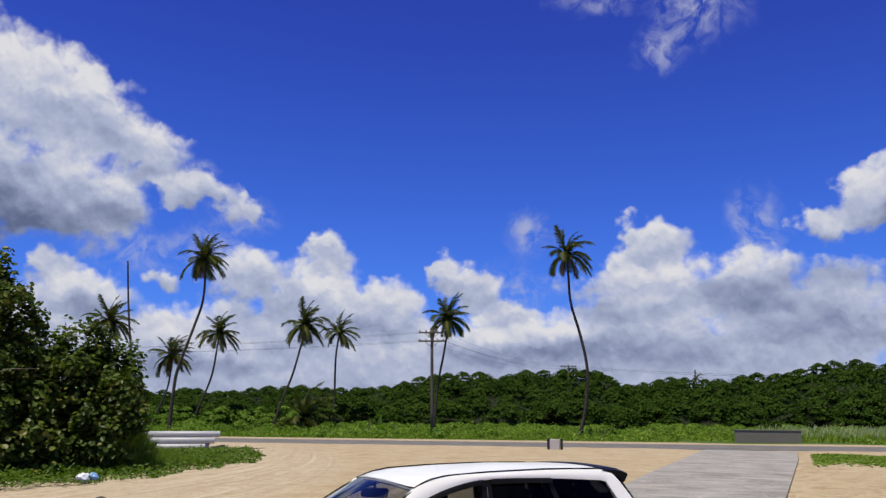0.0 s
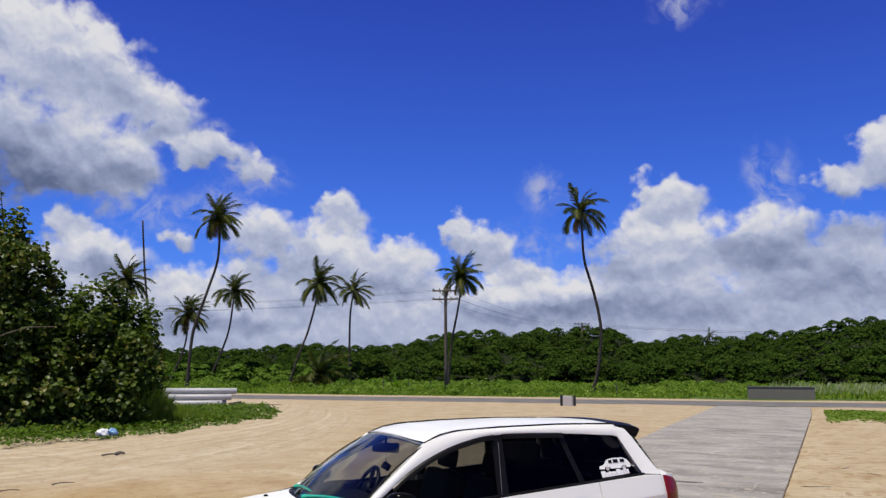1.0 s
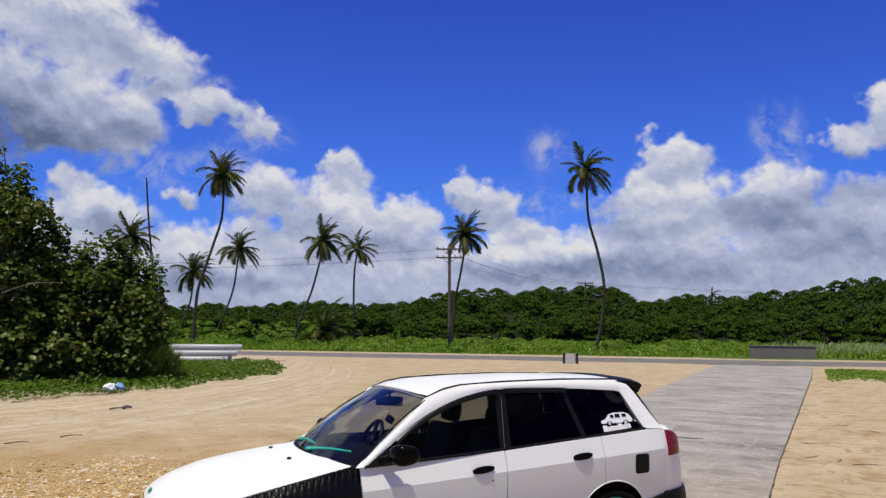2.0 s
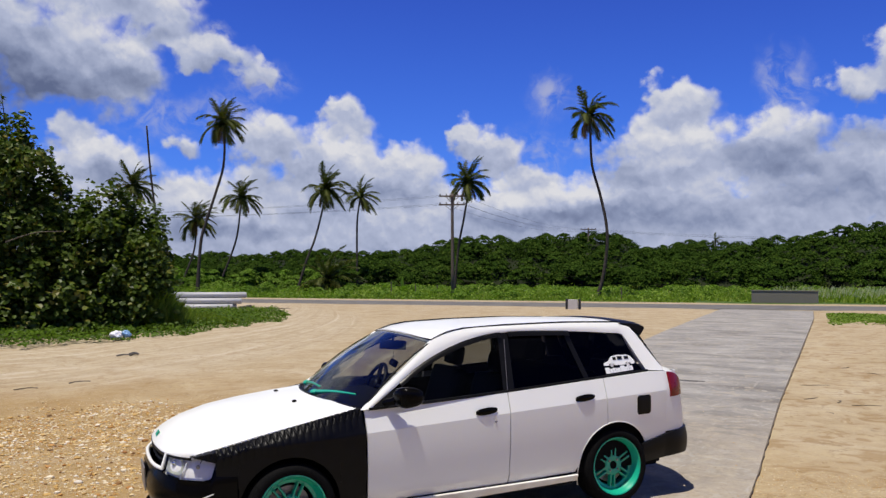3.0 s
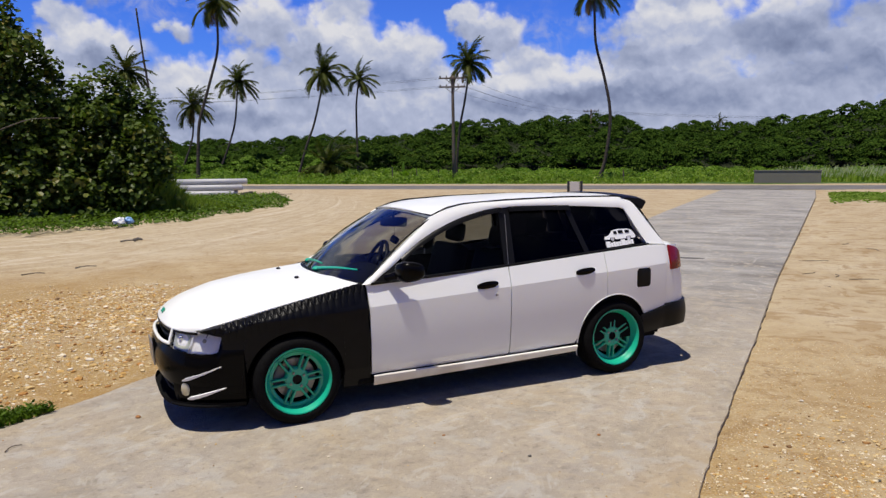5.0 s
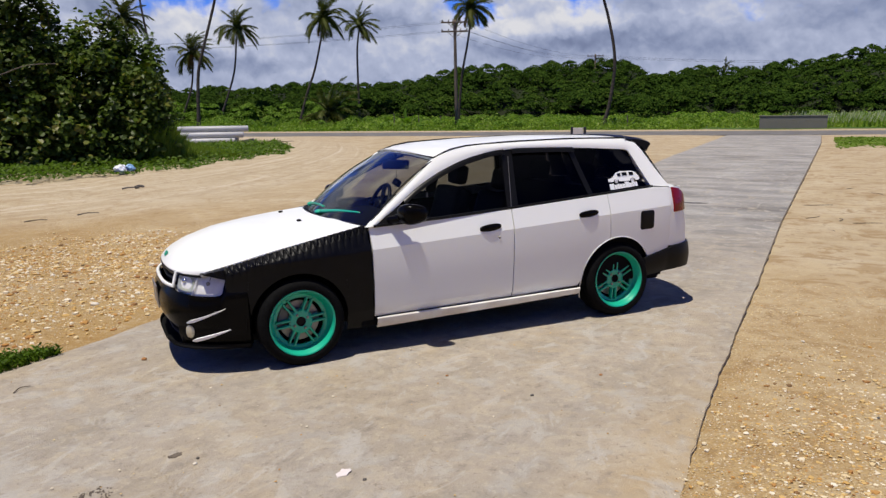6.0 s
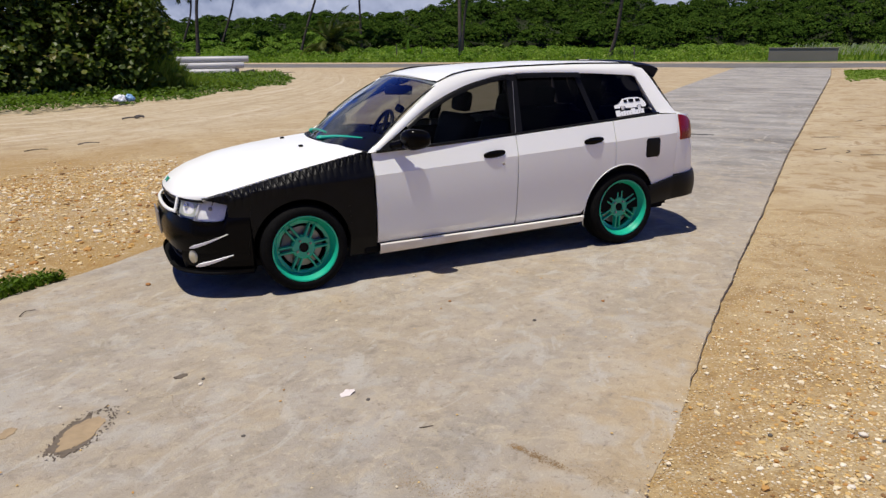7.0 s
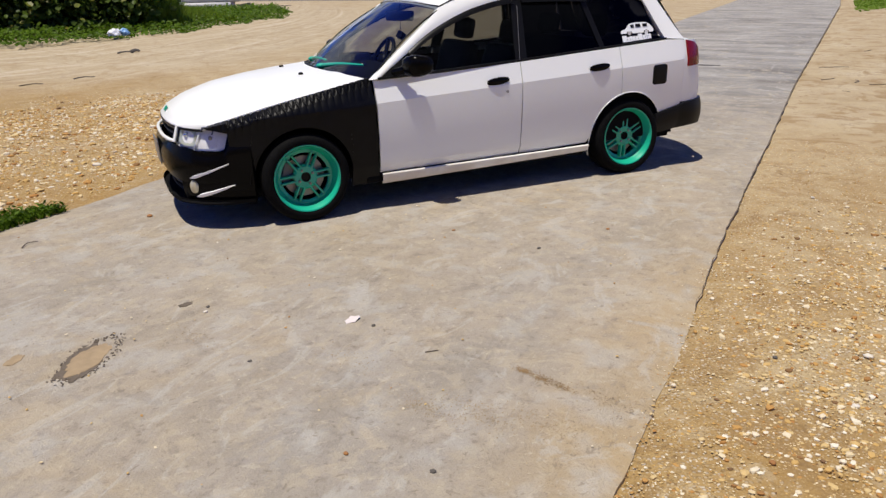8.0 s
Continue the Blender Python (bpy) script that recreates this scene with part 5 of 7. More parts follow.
def build_marks():
    rim = blot("pothole", -1.395, -1.405, 0.222, 0.100, 60, DARK_DIRT, "shallow pothole filled with yellow sand, crumbled dark rim", "pothole", 0.0, 0.003, 0.22, bite=0.0)
    fill = blot("sand_filling", 0, 0, 0.180, 0.068, 0, SAND_FILL, "yellow sand filling", "", 0.0, 0.0055, 0.30, bite=0.0)
    fill.parent = rim
    fill.matrix_basis = Matrix()
    blot("sand_dent", -1.71, -1.28, 0.06, 0.03, 60, SAND_FILL, "small sand-filled dent in the concrete", "dent", 0.0, 0.003, 0.4)
    jx, jy = drive_frame(9.73, -0.97)
    blot("joint_stain", jx, jy, 0.42, 0.085, 130.8, JOINT_DIRT, "dark stain along a joint of the concrete", "stain", 0.002, 0.003, 0.6)
    jx, jy = drive_frame(5.6, -1.2)
    blot("damp_stain", jx, jy, 0.50, 0.07, 128, DAMP, "grey damp stain across the concrete", "stain", 0.001, 0.002, 0.9)
    blot("dark_splat", -0.93, -1.00, 0.040, 0.022, 30, DARK_DIRT, "dark splat on the concrete", "stain", 0.0, 0.003, 0.7)
    # crumbled stones round the pothole
    bits = []
    a = rng.uniform(0, 2 * np.pi, 260)
    k = 1.0 + rng.normal(0, 0.10, 260)
    px, py = 0.215 * k * np.cos(a), 0.095 * k * np.sin(a)
    x, y = -1.395 + px * math.cos(radians(60)) - py * math.sin(radians(60)), -1.405 + px * math.sin(radians(60)) + py * math.cos(radians(60))
    q = stones(x, y, rng.uniform(0.002, 0.007, 260), 0.3, (OCTA_V, OCTA_F))
    q[0][:, 2] += np.repeat(0.015 - 0.016 * lumps(x, y, 1.4) - 0.01 * lumps(x, y, 4.0), len(OCTA_V)) + 0.002
    stuff("pothole_rubble", DARK_DIRT, [q], "dark crumbs of concrete round the pothole", "rubble")
    # a torn scrap of paper
    bm = bmesh.new()
    ring = [(0.040 * r * math.cos(a), 0.032 * r * math.sin(a)) for a, r in ((0.1, 1.1), (0.6, 0.75), (1.2, 1.15), (1.7, 0.7), (2.3, 1.0), (2.9, 0.85), (3.4, 1.1), (4.0, 0.7), (4.6, 1.0), (5.2, 0.75), (5.8, 1.05))]
    f = bm.faces.new([bm.verts.new((x, y, 0.004 + 0.006 * math.sin(40 * x))) for x, y in ring])
    ext = bmesh.ops.extrude_face_region(bm, geom=[f])
    for v in (e for e in ext["geom"] if isinstance(e, bmesh.types.BMVert)):
        v.co.z += 0.0025
    ob = part("paper_scrap", bm, PAPER, None)
    ob.matrix_basis = pose(-0.23, -1.64, float(rise(-0.24)), 0, 0, 20)
    tagged(ob, "torn scrap of pale paper on the concrete", "litter")

    def stick(pts, r, label, mat=TWIG):
        bm = bmesh.new()
        base = Vector(pts[0])
        tube(bm, [Vector(p) - base for p in spline(pts, 9)], [r * (1 - 0.06 * k) for k in range(9)], 5)
        ob = part("twig", bm, mat, None)
        ob.location = base
        tagged(ob, label, "twig", "twigs on the ground")
    g = lambda x: float(rise(x))
    stick([(-1.77, 0.46, g(-1.7) + 0.006), (-1.74, 0.53, g(-1.7) + 0.012), (-1.68, 0.56, g(-1.7) + 0.006)], 0.004, "small dark twig on the concrete")
    stick([(-0.05, -2.12, g(-0.05) + 0.002), (-0.02, -2.13, g(-0.02) + 0.004), (0.01, -2.13, g(0.01) + 0.002)], 0.003, "dry brown twig on the concrete")
    stick([(1.62, -3.05, 0.0), (1.72, -3.10, 0.03), (1.80, -3.18, 0.0)], 0.006, "dark twig lying on the gravel", DARK_STONE)
    stick([(-0.62, 14.15, -0.02), (-0.45, 14.18, 0.0), (-0.25, 14.2, -0.01)], 0.022, "dark dry branch lying on the sand", DARK_STONE)
    stick([(-0.34, 14.2, -0.01), (-0.24, 14.23, 0.02), (-0.15, 14.2, 0.0)], 0.045, "clump of dark dry seaweed on the sand", DARK_STONE)
    stick([(-1.5, 10.15, -0.09), (-1.35, 10.2, -0.07), (-1.15, 10.3, -0.09)], 0.012, "dry stick lying on the sand", DARK_STONE)
    stick([(-2.3, 9.6, -0.09), (-2.1, 9.7, -0.08), (-1.95, 9.7, -0.09)], 0.01, "dry stick lying on the sand")
    for x, y, length, turn in ((12.44, 6.02, 0.35, 20), (11.99, 5.07, 0.4, 70), (9.72, 4.39, 0.5, -20), (8.59, 3.03, 0.3, 40), (8.64, 2.6, 0.4, -30), (8.48, 3.39, 0.35, 10), (7.62, 2.37, 0.2, 80)):
        c, s = math.cos(radians(turn)) * length / 2, math.sin(radians(turn)) * length / 2
        stick([(x - c, y - s, g(x) - 0.015), (x + 0.03, y - 0.04, g(x) - 0.008), (x + c, y + s, g(x) - 0.015)], 0.006, "dry brown stick lying on the sand")
    # litter at the edge of the vines
    bag = empty("litter_bag", Matrix.Translation((-0.46, 19.0, 0.0)), "crumpled white and blue plastic bag in the vines", "litter")
    for c, r, mat, nm in (((0, 0, 0.10), 0.17, LITTER, "white_plastic"), ((0.25, 0.05, 0.13), 0.13, LITTER_BLUE, "blue_plastic")):
        bm = bmesh.new()
        bmesh.ops.create_icosphere(bm, subdivisions=3, radius=r)
        for v in bm.verts:
            v.co *= 1 + 0.35 * noise.noise(v.co * 9) + 0.2 * noise.noise(v.co * 21)
            v.co.z *= 0.75
            v.co += Vector(c)
        part(nm, bm, mat, bag)


build_gravel()
scatter_pebbles()
build_marks()


# ---------------------------------------------------------------- roadside things
PIPE_GREY = plain("pale_grey_pipe", (0.42, 0.42, 0.42), 0.45, grain=12, vary=0.2)


def build_roadside():
    # stacked pipes
    heading = Vector((-0.985, 0.17, 0)).normalized()
    side = Vector((0.17, 0.985, 0))
    for k, (row, col) in enumerate(((0, 0), (0, 1), (0, 2), (1, 0.5), (1, 1.5), (2, 1))):
        start = Vector((5.75, 37.6, 0)) + side * (col * 0.38) + Vector((0, 0, 0.13 + row * 0.31)) - heading * (0.25 * row + 0.2 * (k % 2))
        bm = bmesh.new()
        m = heading.to_track_quat("Y", "Z").to_matrix().to_4x4()
        revolve(bm, [(0.115, 0.3), (0.128, 0.0), (0.148, 0.01), (0.155, 0.03), (0.155, 5.2), (0.12, 5.2), (0.115, 0.3)], 20, m)
        ob = smooth_faces(part("pipe", bm, PIPE_GREY, None))
        ob.location = start
        tagged(ob, "long pale grey pipe in a stack on the grass", "pipe", "stacked pipes")
    # loose blocks and a bar beside them
    for x, y, s in ((6.15, 37.0, 0.22), (6.45, 37.1, 0.26), (6.7, 37.2, 0.18)):
        bm = bmesh.new()
        box(bm, (s * 1.3, s, s), pose(0, 0, s * 0.48, 4, 6, x * 90), 0.02)
        ob = part("rubble_block", bm, DARK_STONE, None)
        ob.location = (x, y, -0.02)
        tagged(ob, "dark broken block by the pipes", "rubble", "rubble")
    bm = bmesh.new()
    tube(bm, [(0, 0, 0), (0.9, -0.1, 0.02), (2.4, -0.25, 0)], 0.03, 6)
    ob = part("steel_bar", bm, TWIG, None)
    ob.location = (6.4, 37.7, 0.02)
    tagged(ob, "thin rusty bar lying on the sand", "bar")

    # marker block with two dark posts
    blk = empty("barrier_block", pose(23.0, 31.7, 0.0, 0, 0, -38), "pale concrete block between two dark posts at the roadside", "barrier")
    bm = bmesh.new()
    box(bm, (0.52, 0.30, 0.56), pose(0, 0, 0.27), 0.02)
    part("block", bm, BLOCK_PALE, blk)
    for x in (-0.34, 0.36):
        bm = bmesh.new()
        box(bm, (0.13, 0.14, 0.60), pose(x, 0, 0.29), 0.015)
        part("post", bm, BLACK_PAINT, blk, "black post")
    # low wall in the meadow
    bm = bmesh.new()
    box(bm, (4.4, 0.25, 0.95), pose(0, 0, 0.40), 0.015)
    box(bm, (4.5, 0.33, 0.07), pose(0, 0, 0.86), 0.012)
    ob = part("low_wall", bm, BLOCK_GREY, None)
    ob.matrix_basis = pose(44.3, 36.9, 0.0, 0, 0, -46)
    tagged(ob, "low grey concrete wall in the roadside grass", "wall")
    # stakes in the meadow
    for x, y, h in ((26.0, 62.0, 1.1), (24.2, 63.5, 1.3), (27.5, 60.5, 1.0), (36.5, 45.5, 1.0)):
        bm = bmesh.new()
        tube(bm, [(0, 0, -0.1), (0.03, 0, h * 0.5), (0.0, 0.02, h)], [0.06, 0.05, 0.045], 7)
        ob = part("stake", bm, POLE_WOOD, None)
        ob.location = (x, y, 0)
        tagged(ob, "short wooden stake in the meadow grass", "stake", "stakes")


def smooth_faces(ob):
    ob.data.polygons.foreach_set("use_smooth", [True] * len(ob.data.polygons))
    ob.data.update()
    return ob


def utility_pole(x, y, h, heading, arms=2, lean=(0, 0)):
    pole = empty("utility_pole", pose(x, y, 0, 0, 0, heading), "weathered wooden utility pole with crossarms", "utility pole", "utility poles")
    bm = bmesh.new()
    tube(bm, [(lean[0] * t, lean[1] * t, h * t - 0.2 * (1 - t)) for t in (0, 0.25, 0.5, 0.75, 1)], [0.16, 0.15, 0.14, 0.13, 0.12], 10)
    part("pole", bm, POLE_WOOD, pole, smooth=True)
    for k in range(arms):
        z = h - 0.25 - 0.75 * k
        bm = bmesh.new()
        box(bm, (2.3, 0.11, 0.13), pose(lean[0], lean[1] - 0.17, z), 0.01)
        part("crossarm", bm, POLE_WOOD, pole)
        for xx in (-1.05, -0.5, 0.5, 1.05):
            bm = bmesh.new()
            revolve(bm, [(0.02, 0), (0.06, 0.03), (0.035, 0.07), (0.06, 0.10), (0.03, 0.16), (0.001, 0.17)], 10, pose(xx + lean[0], lean[1] - 0.17, z + 0.06, 90))
            part("insulator", bm, BLACK_PAINT, pole)
        for s in (-1, 1):
            bm = bmesh.new()
            tube(bm, [(lean[0], lean[1] - 0.12, z - 0.55), (lean[0] + s * 0.6, lean[1] - 0.17, z - 0.05)], 0.025, 5)
            part("brace", bm, POLE_WOOD, pole)
    return pole


def cable(a, b, sag, r=0.009):
    a, b = Vector(a), Vector(b)
    bm = bmesh.new()
    tube(bm, [a.lerp(b, t) - a - Vector((0, 0, sag * 4 * t * (1 - t))) for t in (k / 24 for k in range(25))], r, 4)
    ob = part("overhead_cable", bm, WIRE, None)
    ob.location = a
    tagged(ob, "thin dark overhead cable between the poles", "cable", "overhead cables")


build_roadside()
utility_pole(28.1, 58.4, 9.1, -30, 2, (-0.1, 0))
utility_pole(66.6, 93.8, 9.1, -30, 1)
utility_pole(-28.0, 104.0, 9.0, 10, 1)
for dx, dz in ((-0.9, 0.0), (0.9, 0.0), (-0.9, -0.75), (0.9, -0.75)):
    o = Vector((dx * 0.87, -dx * 0.5, 0))
    cable(Vector((28.0, 58.4, 8.95 + dz)) + o, Vector((-28.0, 104.0, 8.85 + dz * 0.3)) + o, 1.0)
    cable(Vector((28.0, 58.4, 8.95 + dz)) + o, Vector((66.6, 93.8, 8.9 + dz * 0.3)) + o, 0.9)
    cable(Vector((66.6, 93.8, 8.9 + dz * 0.3)) + o, Vector((140.0, 62.0, 9.2 + dz * 0.3)) + o, 1.3)

# ---------------------------------------------------------------- the car
def build_paint(n):
    dirt = n.noise(n.place, 3.0, 5, 0.6)
    low = n.smooth(n.add("ShaderNodeSeparateXYZ", {0: n.place}).outputs[2], 0.36, 0.17)
    dust = n.math("MULTIPLY", n.math("MULTIPLY", n.smooth(dirt, 0.25, 0.7), low), 0.65)
    c = n.mix(dust, (0.89, 0.905, 0.865), (0.50, 0.40, 0.28))
    peel = n.noise(n.place, 35, 2)
    return bsdf(n, c, n.math("MULTIPLY_ADD", dust, 0.5, 0.4), 0, bump(n, peel, 0.02, 0.002), coat=0.35)


def build_leather(n):
    folds = n.noise(n.place, 14, 3, 0.5)
    c = n.ramp(folds, [(0.3, (0.0016, 0.0016, 0.002)), (0.8, (0.004, 0.004, 0.005))])
    return bsdf(n, c, n.math("MULTIPLY_ADD", folds, 0.12, 0.34), 0, bump(n, folds, 0.12, 0.004), spec=0.20)


def build_tyre(n):
    g = n.noise(n.place, 60, 4)
    return bsdf(n, n.ramp(g, [(0.3, (0.004, 0.004, 0.004)), (0.8, (0.009, 0.009, 0.009))]), 0.75, 0, bump(n, g, 0.2, 0.003), spec=0.06)


def glass(name, tint, ior=1.28, gloss=0.02):
    def build(n):
        f = n.add("ShaderNodeFresnel", {"IOR": ior}).outputs[0]
        haze = n.noise(n.place, 6, 4)
        clear = n.add("ShaderNodeBsdfTransparent", {"Color": (*tint, 1)}).outputs[0]
        shine = n.add("ShaderNodeBsdfGlossy", {"Color": (1, 1, 1, 1), "Roughness": n.math("MULTIPLY_ADD", haze, 0.03, gloss)}).outputs[0]
        return n.add("ShaderNodeMixShader", {0: f, 1: clear, 2: shine}).outputs[0]
    return material(name, build)


PAINT = material("white_car_paint", build_paint)
LEATHER = material("black_quilted_leather", build_leather)
TYRE = material("tyre_rubber", build_tyre)
TEAL = plain("teal_rim_paint", (0.010, 0.40, 0.245), 0.32, coat=0.5, grain=20, vary=0.08, relief=0.01)
BLACK_GLOSS = plain("satin_black_plastic", (0.003, 0.0028, 0.0026), 0.22, grain=25, vary=0.2, relief=0.02, spec=0.10)
BLACK_TRIM = plain("black_trim_plastic", (0.006, 0.006, 0.006), 0.42, grain=40, vary=0.2, relief=0.05, spec=0.18)
VISOR = plain("smoked_window_visor", (0.005, 0.005, 0.006), 0.3, grain=20, vary=0.1, relief=0.01, spec=0.3)
DARK = plain("dark_interior", (0.006, 0.006, 0.006), 0.85, grain=30, spec=0.1)
CLOTH = plain("dark_seat_cloth", (0.011, 0.011, 0.010), 0.9, grain=80, relief=0.2)
LINER = plain("grey_headlining", (0.20, 0.20, 0.21), 0.9, grain=80)
CHROME = plain("bright_chrome", (0.80, 0.80, 0.82), 0.16, 1.0, grain=20, vary=0.05, relief=0.01)
BLADE = plain("bright_silver_trim", (0.93, 0.93, 0.94), 0.3, 0.0, grain=20, vary=0.05, relief=0.01)
STEEL = plain("brake_steel", (0.32, 0.31, 0.30), 0.45, 0.8, grain=40, vary=0.2)
CALIPER = plain("dull_steel_caliper", (0.16, 0.15, 0.145), 0.5, grain=30)
RED_LENS = plain("red_lamp_lens", (0.20, 0.005, 0.005), 0.28, coat=0.0, grain=40, vary=0.2, relief=0.05, spec=0.3)
AMBER = plain("faceted_reflector", (0.90, 0.88, 0.83), 0.35, 0.08, grain=28, vary=0.2, relief=0.5)
LAMP_DARK = plain("dark_lamp_bowl", (0.50, 0.52, 0.44), 0.3, 0.25, grain=20, vary=0.5, relief=0.6)
FOG = plain("fog_lamp_lens", (0.55, 0.50, 0.36), 0.25, 0.3, grain=30, vary=0.2)
VINYL = plain("white_vinyl", (0.80, 0.82, 0.82), 0.5, grain=40, vary=0.04, relief=0.01)
SCREEN = glass("windscreen_glass", (0.74, 0.77, 0.79), 1.34)
SIDE_GLASS = glass("side_glass", (0.40, 0.42, 0.43), 1.16)
TINT_GLASS = glass("tinted_rear_glass", (0.035, 0.035, 0.045), 1.16)
LENS = glass("lamp_lens_glass", (0.94, 0.95, 0.95), 1.15)

MID = 0.82                                          # the car's middle plane; its left wheels' faces lie at y = 0
OUT = spline([(-0.826, 0.82), (-0.818, 0.58), (-0.785, 0.40), (-0.712, 0.27), (-0.58, 0.155), (-0.42, 0.075), (-0.2, 0.018), (0.1, -0.008), (0.5, -0.018), (1.5, -0.026),
              (2.3, -0.022), (2.8, -0.010), (3.05, 0.005), (3.205, 0.048), (3.32, 0.165), (3.39, 0.42), (3.42, 0.82)], 161)
OUT_D = np.gradient(OUT, axis=0)
OUT_N = np.stack([-OUT_D[:, 1], OUT_D[:, 0]], 1) / np.linalg.norm(OUT_D, axis=1, keepdims=True)     # points into the car
SIDE = OUT[25:136]


def flank(x):
    return float(np.interp(x, SIDE[:, 0], SIDE[:, 1]))


def s_of(x):
    """Place along the outline of the flank at x."""
    return float(np.interp(x, OUT[:, 0], np.arange(len(OUT))))


def crease(x):
    return 0.717 + (x - 0.5) * 0.0425


def inset(x, z):
    d = z - crease(x)
    return (0.27 * d if d > 0 else -0.015 * d + 0.19 * d * d) + (max(0, 0.3 - z) * 0.22)


def skin(x, z):
    return Vector((x, flank(x) + inset(x, z), z))


def wrap(s, z, out=0.0):
    """A point of the bumpers' and corners' surface: place along the outline, height."""
    s = min(max(s, 0), len(OUT) - 1)
    i = min(int(s), len(OUT) - 2)
    f = s - i
    p, nn = OUT[i] * (1 - f) + OUT[i + 1] * f, OUT_N[i] * (1 - f) + OUT_N[i + 1] * f
    lean = (max(0, z - 0.50) * 0.34 if p[0] < 1 else max(0, z - 0.66) * 0.16) + max(0, 0.24 - z) * 0.25
    if p[0] > -0.2:
        k = min(max((p[0] - 3.03) / 0.25, 0), 1)
        lean = inset(p[0], z) * (1 - k) + lean * k
    q = p + nn * (lean - out)
    return Vector((q[0], q[1], z))


def belt(x):
    return float(np.interp(x, (0.48, 1.0, 1.6, 2.24, 2.9, 3.08), (0.868, 0.882, 0.906, 0.940, 0.974, 0.965)))


def house(x, z, out=0.0):
    """Side windows and pillars lean in."""
    return Vector((x, 0.014 + (z - 0.88) * 0.42 + 0.05 * max(0, x - 2.45) ** 2 - out, z))


def grid_mesh(rows, thick=0.0, way=None, closed=False):
    """A sheet through rows of points, with a folded edge of that depth."""
    bm = bmesh.new()
    vs = [[bm.verts.new(p) for p in r] for r in rows]
    n = len(rows[0])
    for a, b in zip(vs, vs[1:]):
        for k in range(n - (0 if closed else 1)):
            bm.faces.new((a[k], a[(k + 1) % n], b[(k + 1) % n], b[k]))
    if thick:
        way = Vector(way or (0, 1, 0)) * thick
        ring = vs[0] + [r[-1] for r in vs[1:]] + vs[-1][-2::-1] + [r[0] for r in vs[-2:0:-1]]
        low = [bm.verts.new(v.co + way) for v in ring]
        for k in range(len(ring)):
            j = (k + 1) % len(ring)
            bm.faces.new((ring[j], ring[k], low[k], low[j]))
    bmesh.ops.recalc_face_normals(bm, faces=bm.faces)
    return bm


def mirrored(bm):
    c = bm.copy()
    for v in c.verts:
        v.co.y = 2 * MID - v.co.y
    bmesh.ops.reverse_faces(c, faces=c.faces)
    return c


def cpart(name, bm, mat, parent, label="", both=False, angle=30, side=""):
    """A part of the car, and its twin on the other side."""
    twin = mirrored(bm) if both else None
    ob = soft_edges(part(name, bm, mat, parent, label), angle)
    if twin:
        soft_edges(part(name, twin, mat, parent, label), angle)
    return ob


def side_panel(x0, x1, zb, zt, nx=24, top=None, puff=None, rows=14, out=0.0):
    """A body panel between two cuts (as functions of the share of height) and two heights (functions of x)."""
    lines = []
    for j in range(rows + 1):
        t = j / rows
        line = []
        for i in range(nx + 1):
            s = i / nx
            s = 0.5 - 0.5 * math.cos(math.pi * s) * (0.35 + 0.65 * abs(math.cos(math.pi * s)) ** 0.0)
            x = x0(t) + (x1(t) - x0(t)) * s
            lo, hi = zb(x), zt(x)
            cr = min(max(crease(x), lo + 0.1 * (hi - lo)), hi - 0.12 * (hi - lo))
            z = lo + (cr - lo) * t / 0.64 if t <= 0.64 else cr + (hi - cr) * (t - 0.64) / 0.36
            p = skin(x, z)
            p.y -= out
            if top:
                k = max(0, (t - 0.62) / 0.38)
                p.y += (top(x) - p.y) * k ** 2.2
            if puff:
                p += puff(x, z, hi - z)
            line.append(p)
        lines.append(line)
    return grid_mesh(lines, 0.02)


def arch(cx, r, floor):
    """Lower edge of a panel over a wheel."""
    def edge(x):
        d = abs(x - cx)
        return max(floor, 0.285 + math.sqrt(max(0.0, r * r - d * d))) if d < r else floor
    return edge


def rod(bm, a, b, w, h):
    """A bevelled bar from a to b in the wheel's plane (x, z), w wide, from y = h[0] to h[1]."""
    a, b = Vector((a[0], 0, a[1])), Vector((b[0], 0, b[1]))
    d = (b - a).normalized()
    n = Vector((-d.z, 0, d.x))
    for p, q, s in ((a, b, 1),):
        v = []
        for e, wid in ((p, w), (q, w * 0.8)):
            for off, y in ((-0.5, h[1]), (-0.5, h[0] + 0.006), (-0.28, h[0]), (0.28, h[0]), (0.5, h[0] + 0.006), (0.5, h[1])):
                c = e + n * off * wid
                v.append(bm.verts.new((c.x, y + (0.004 if e is q else 0), c.z)))
        for k in range(6):
            bm.faces.new((v[k], v[(k + 1) % 6], v[6 + (k + 1) % 6], v[6 + k]))
        bm.faces.new(v[5::-1])
        bm.faces.new(v[6:])


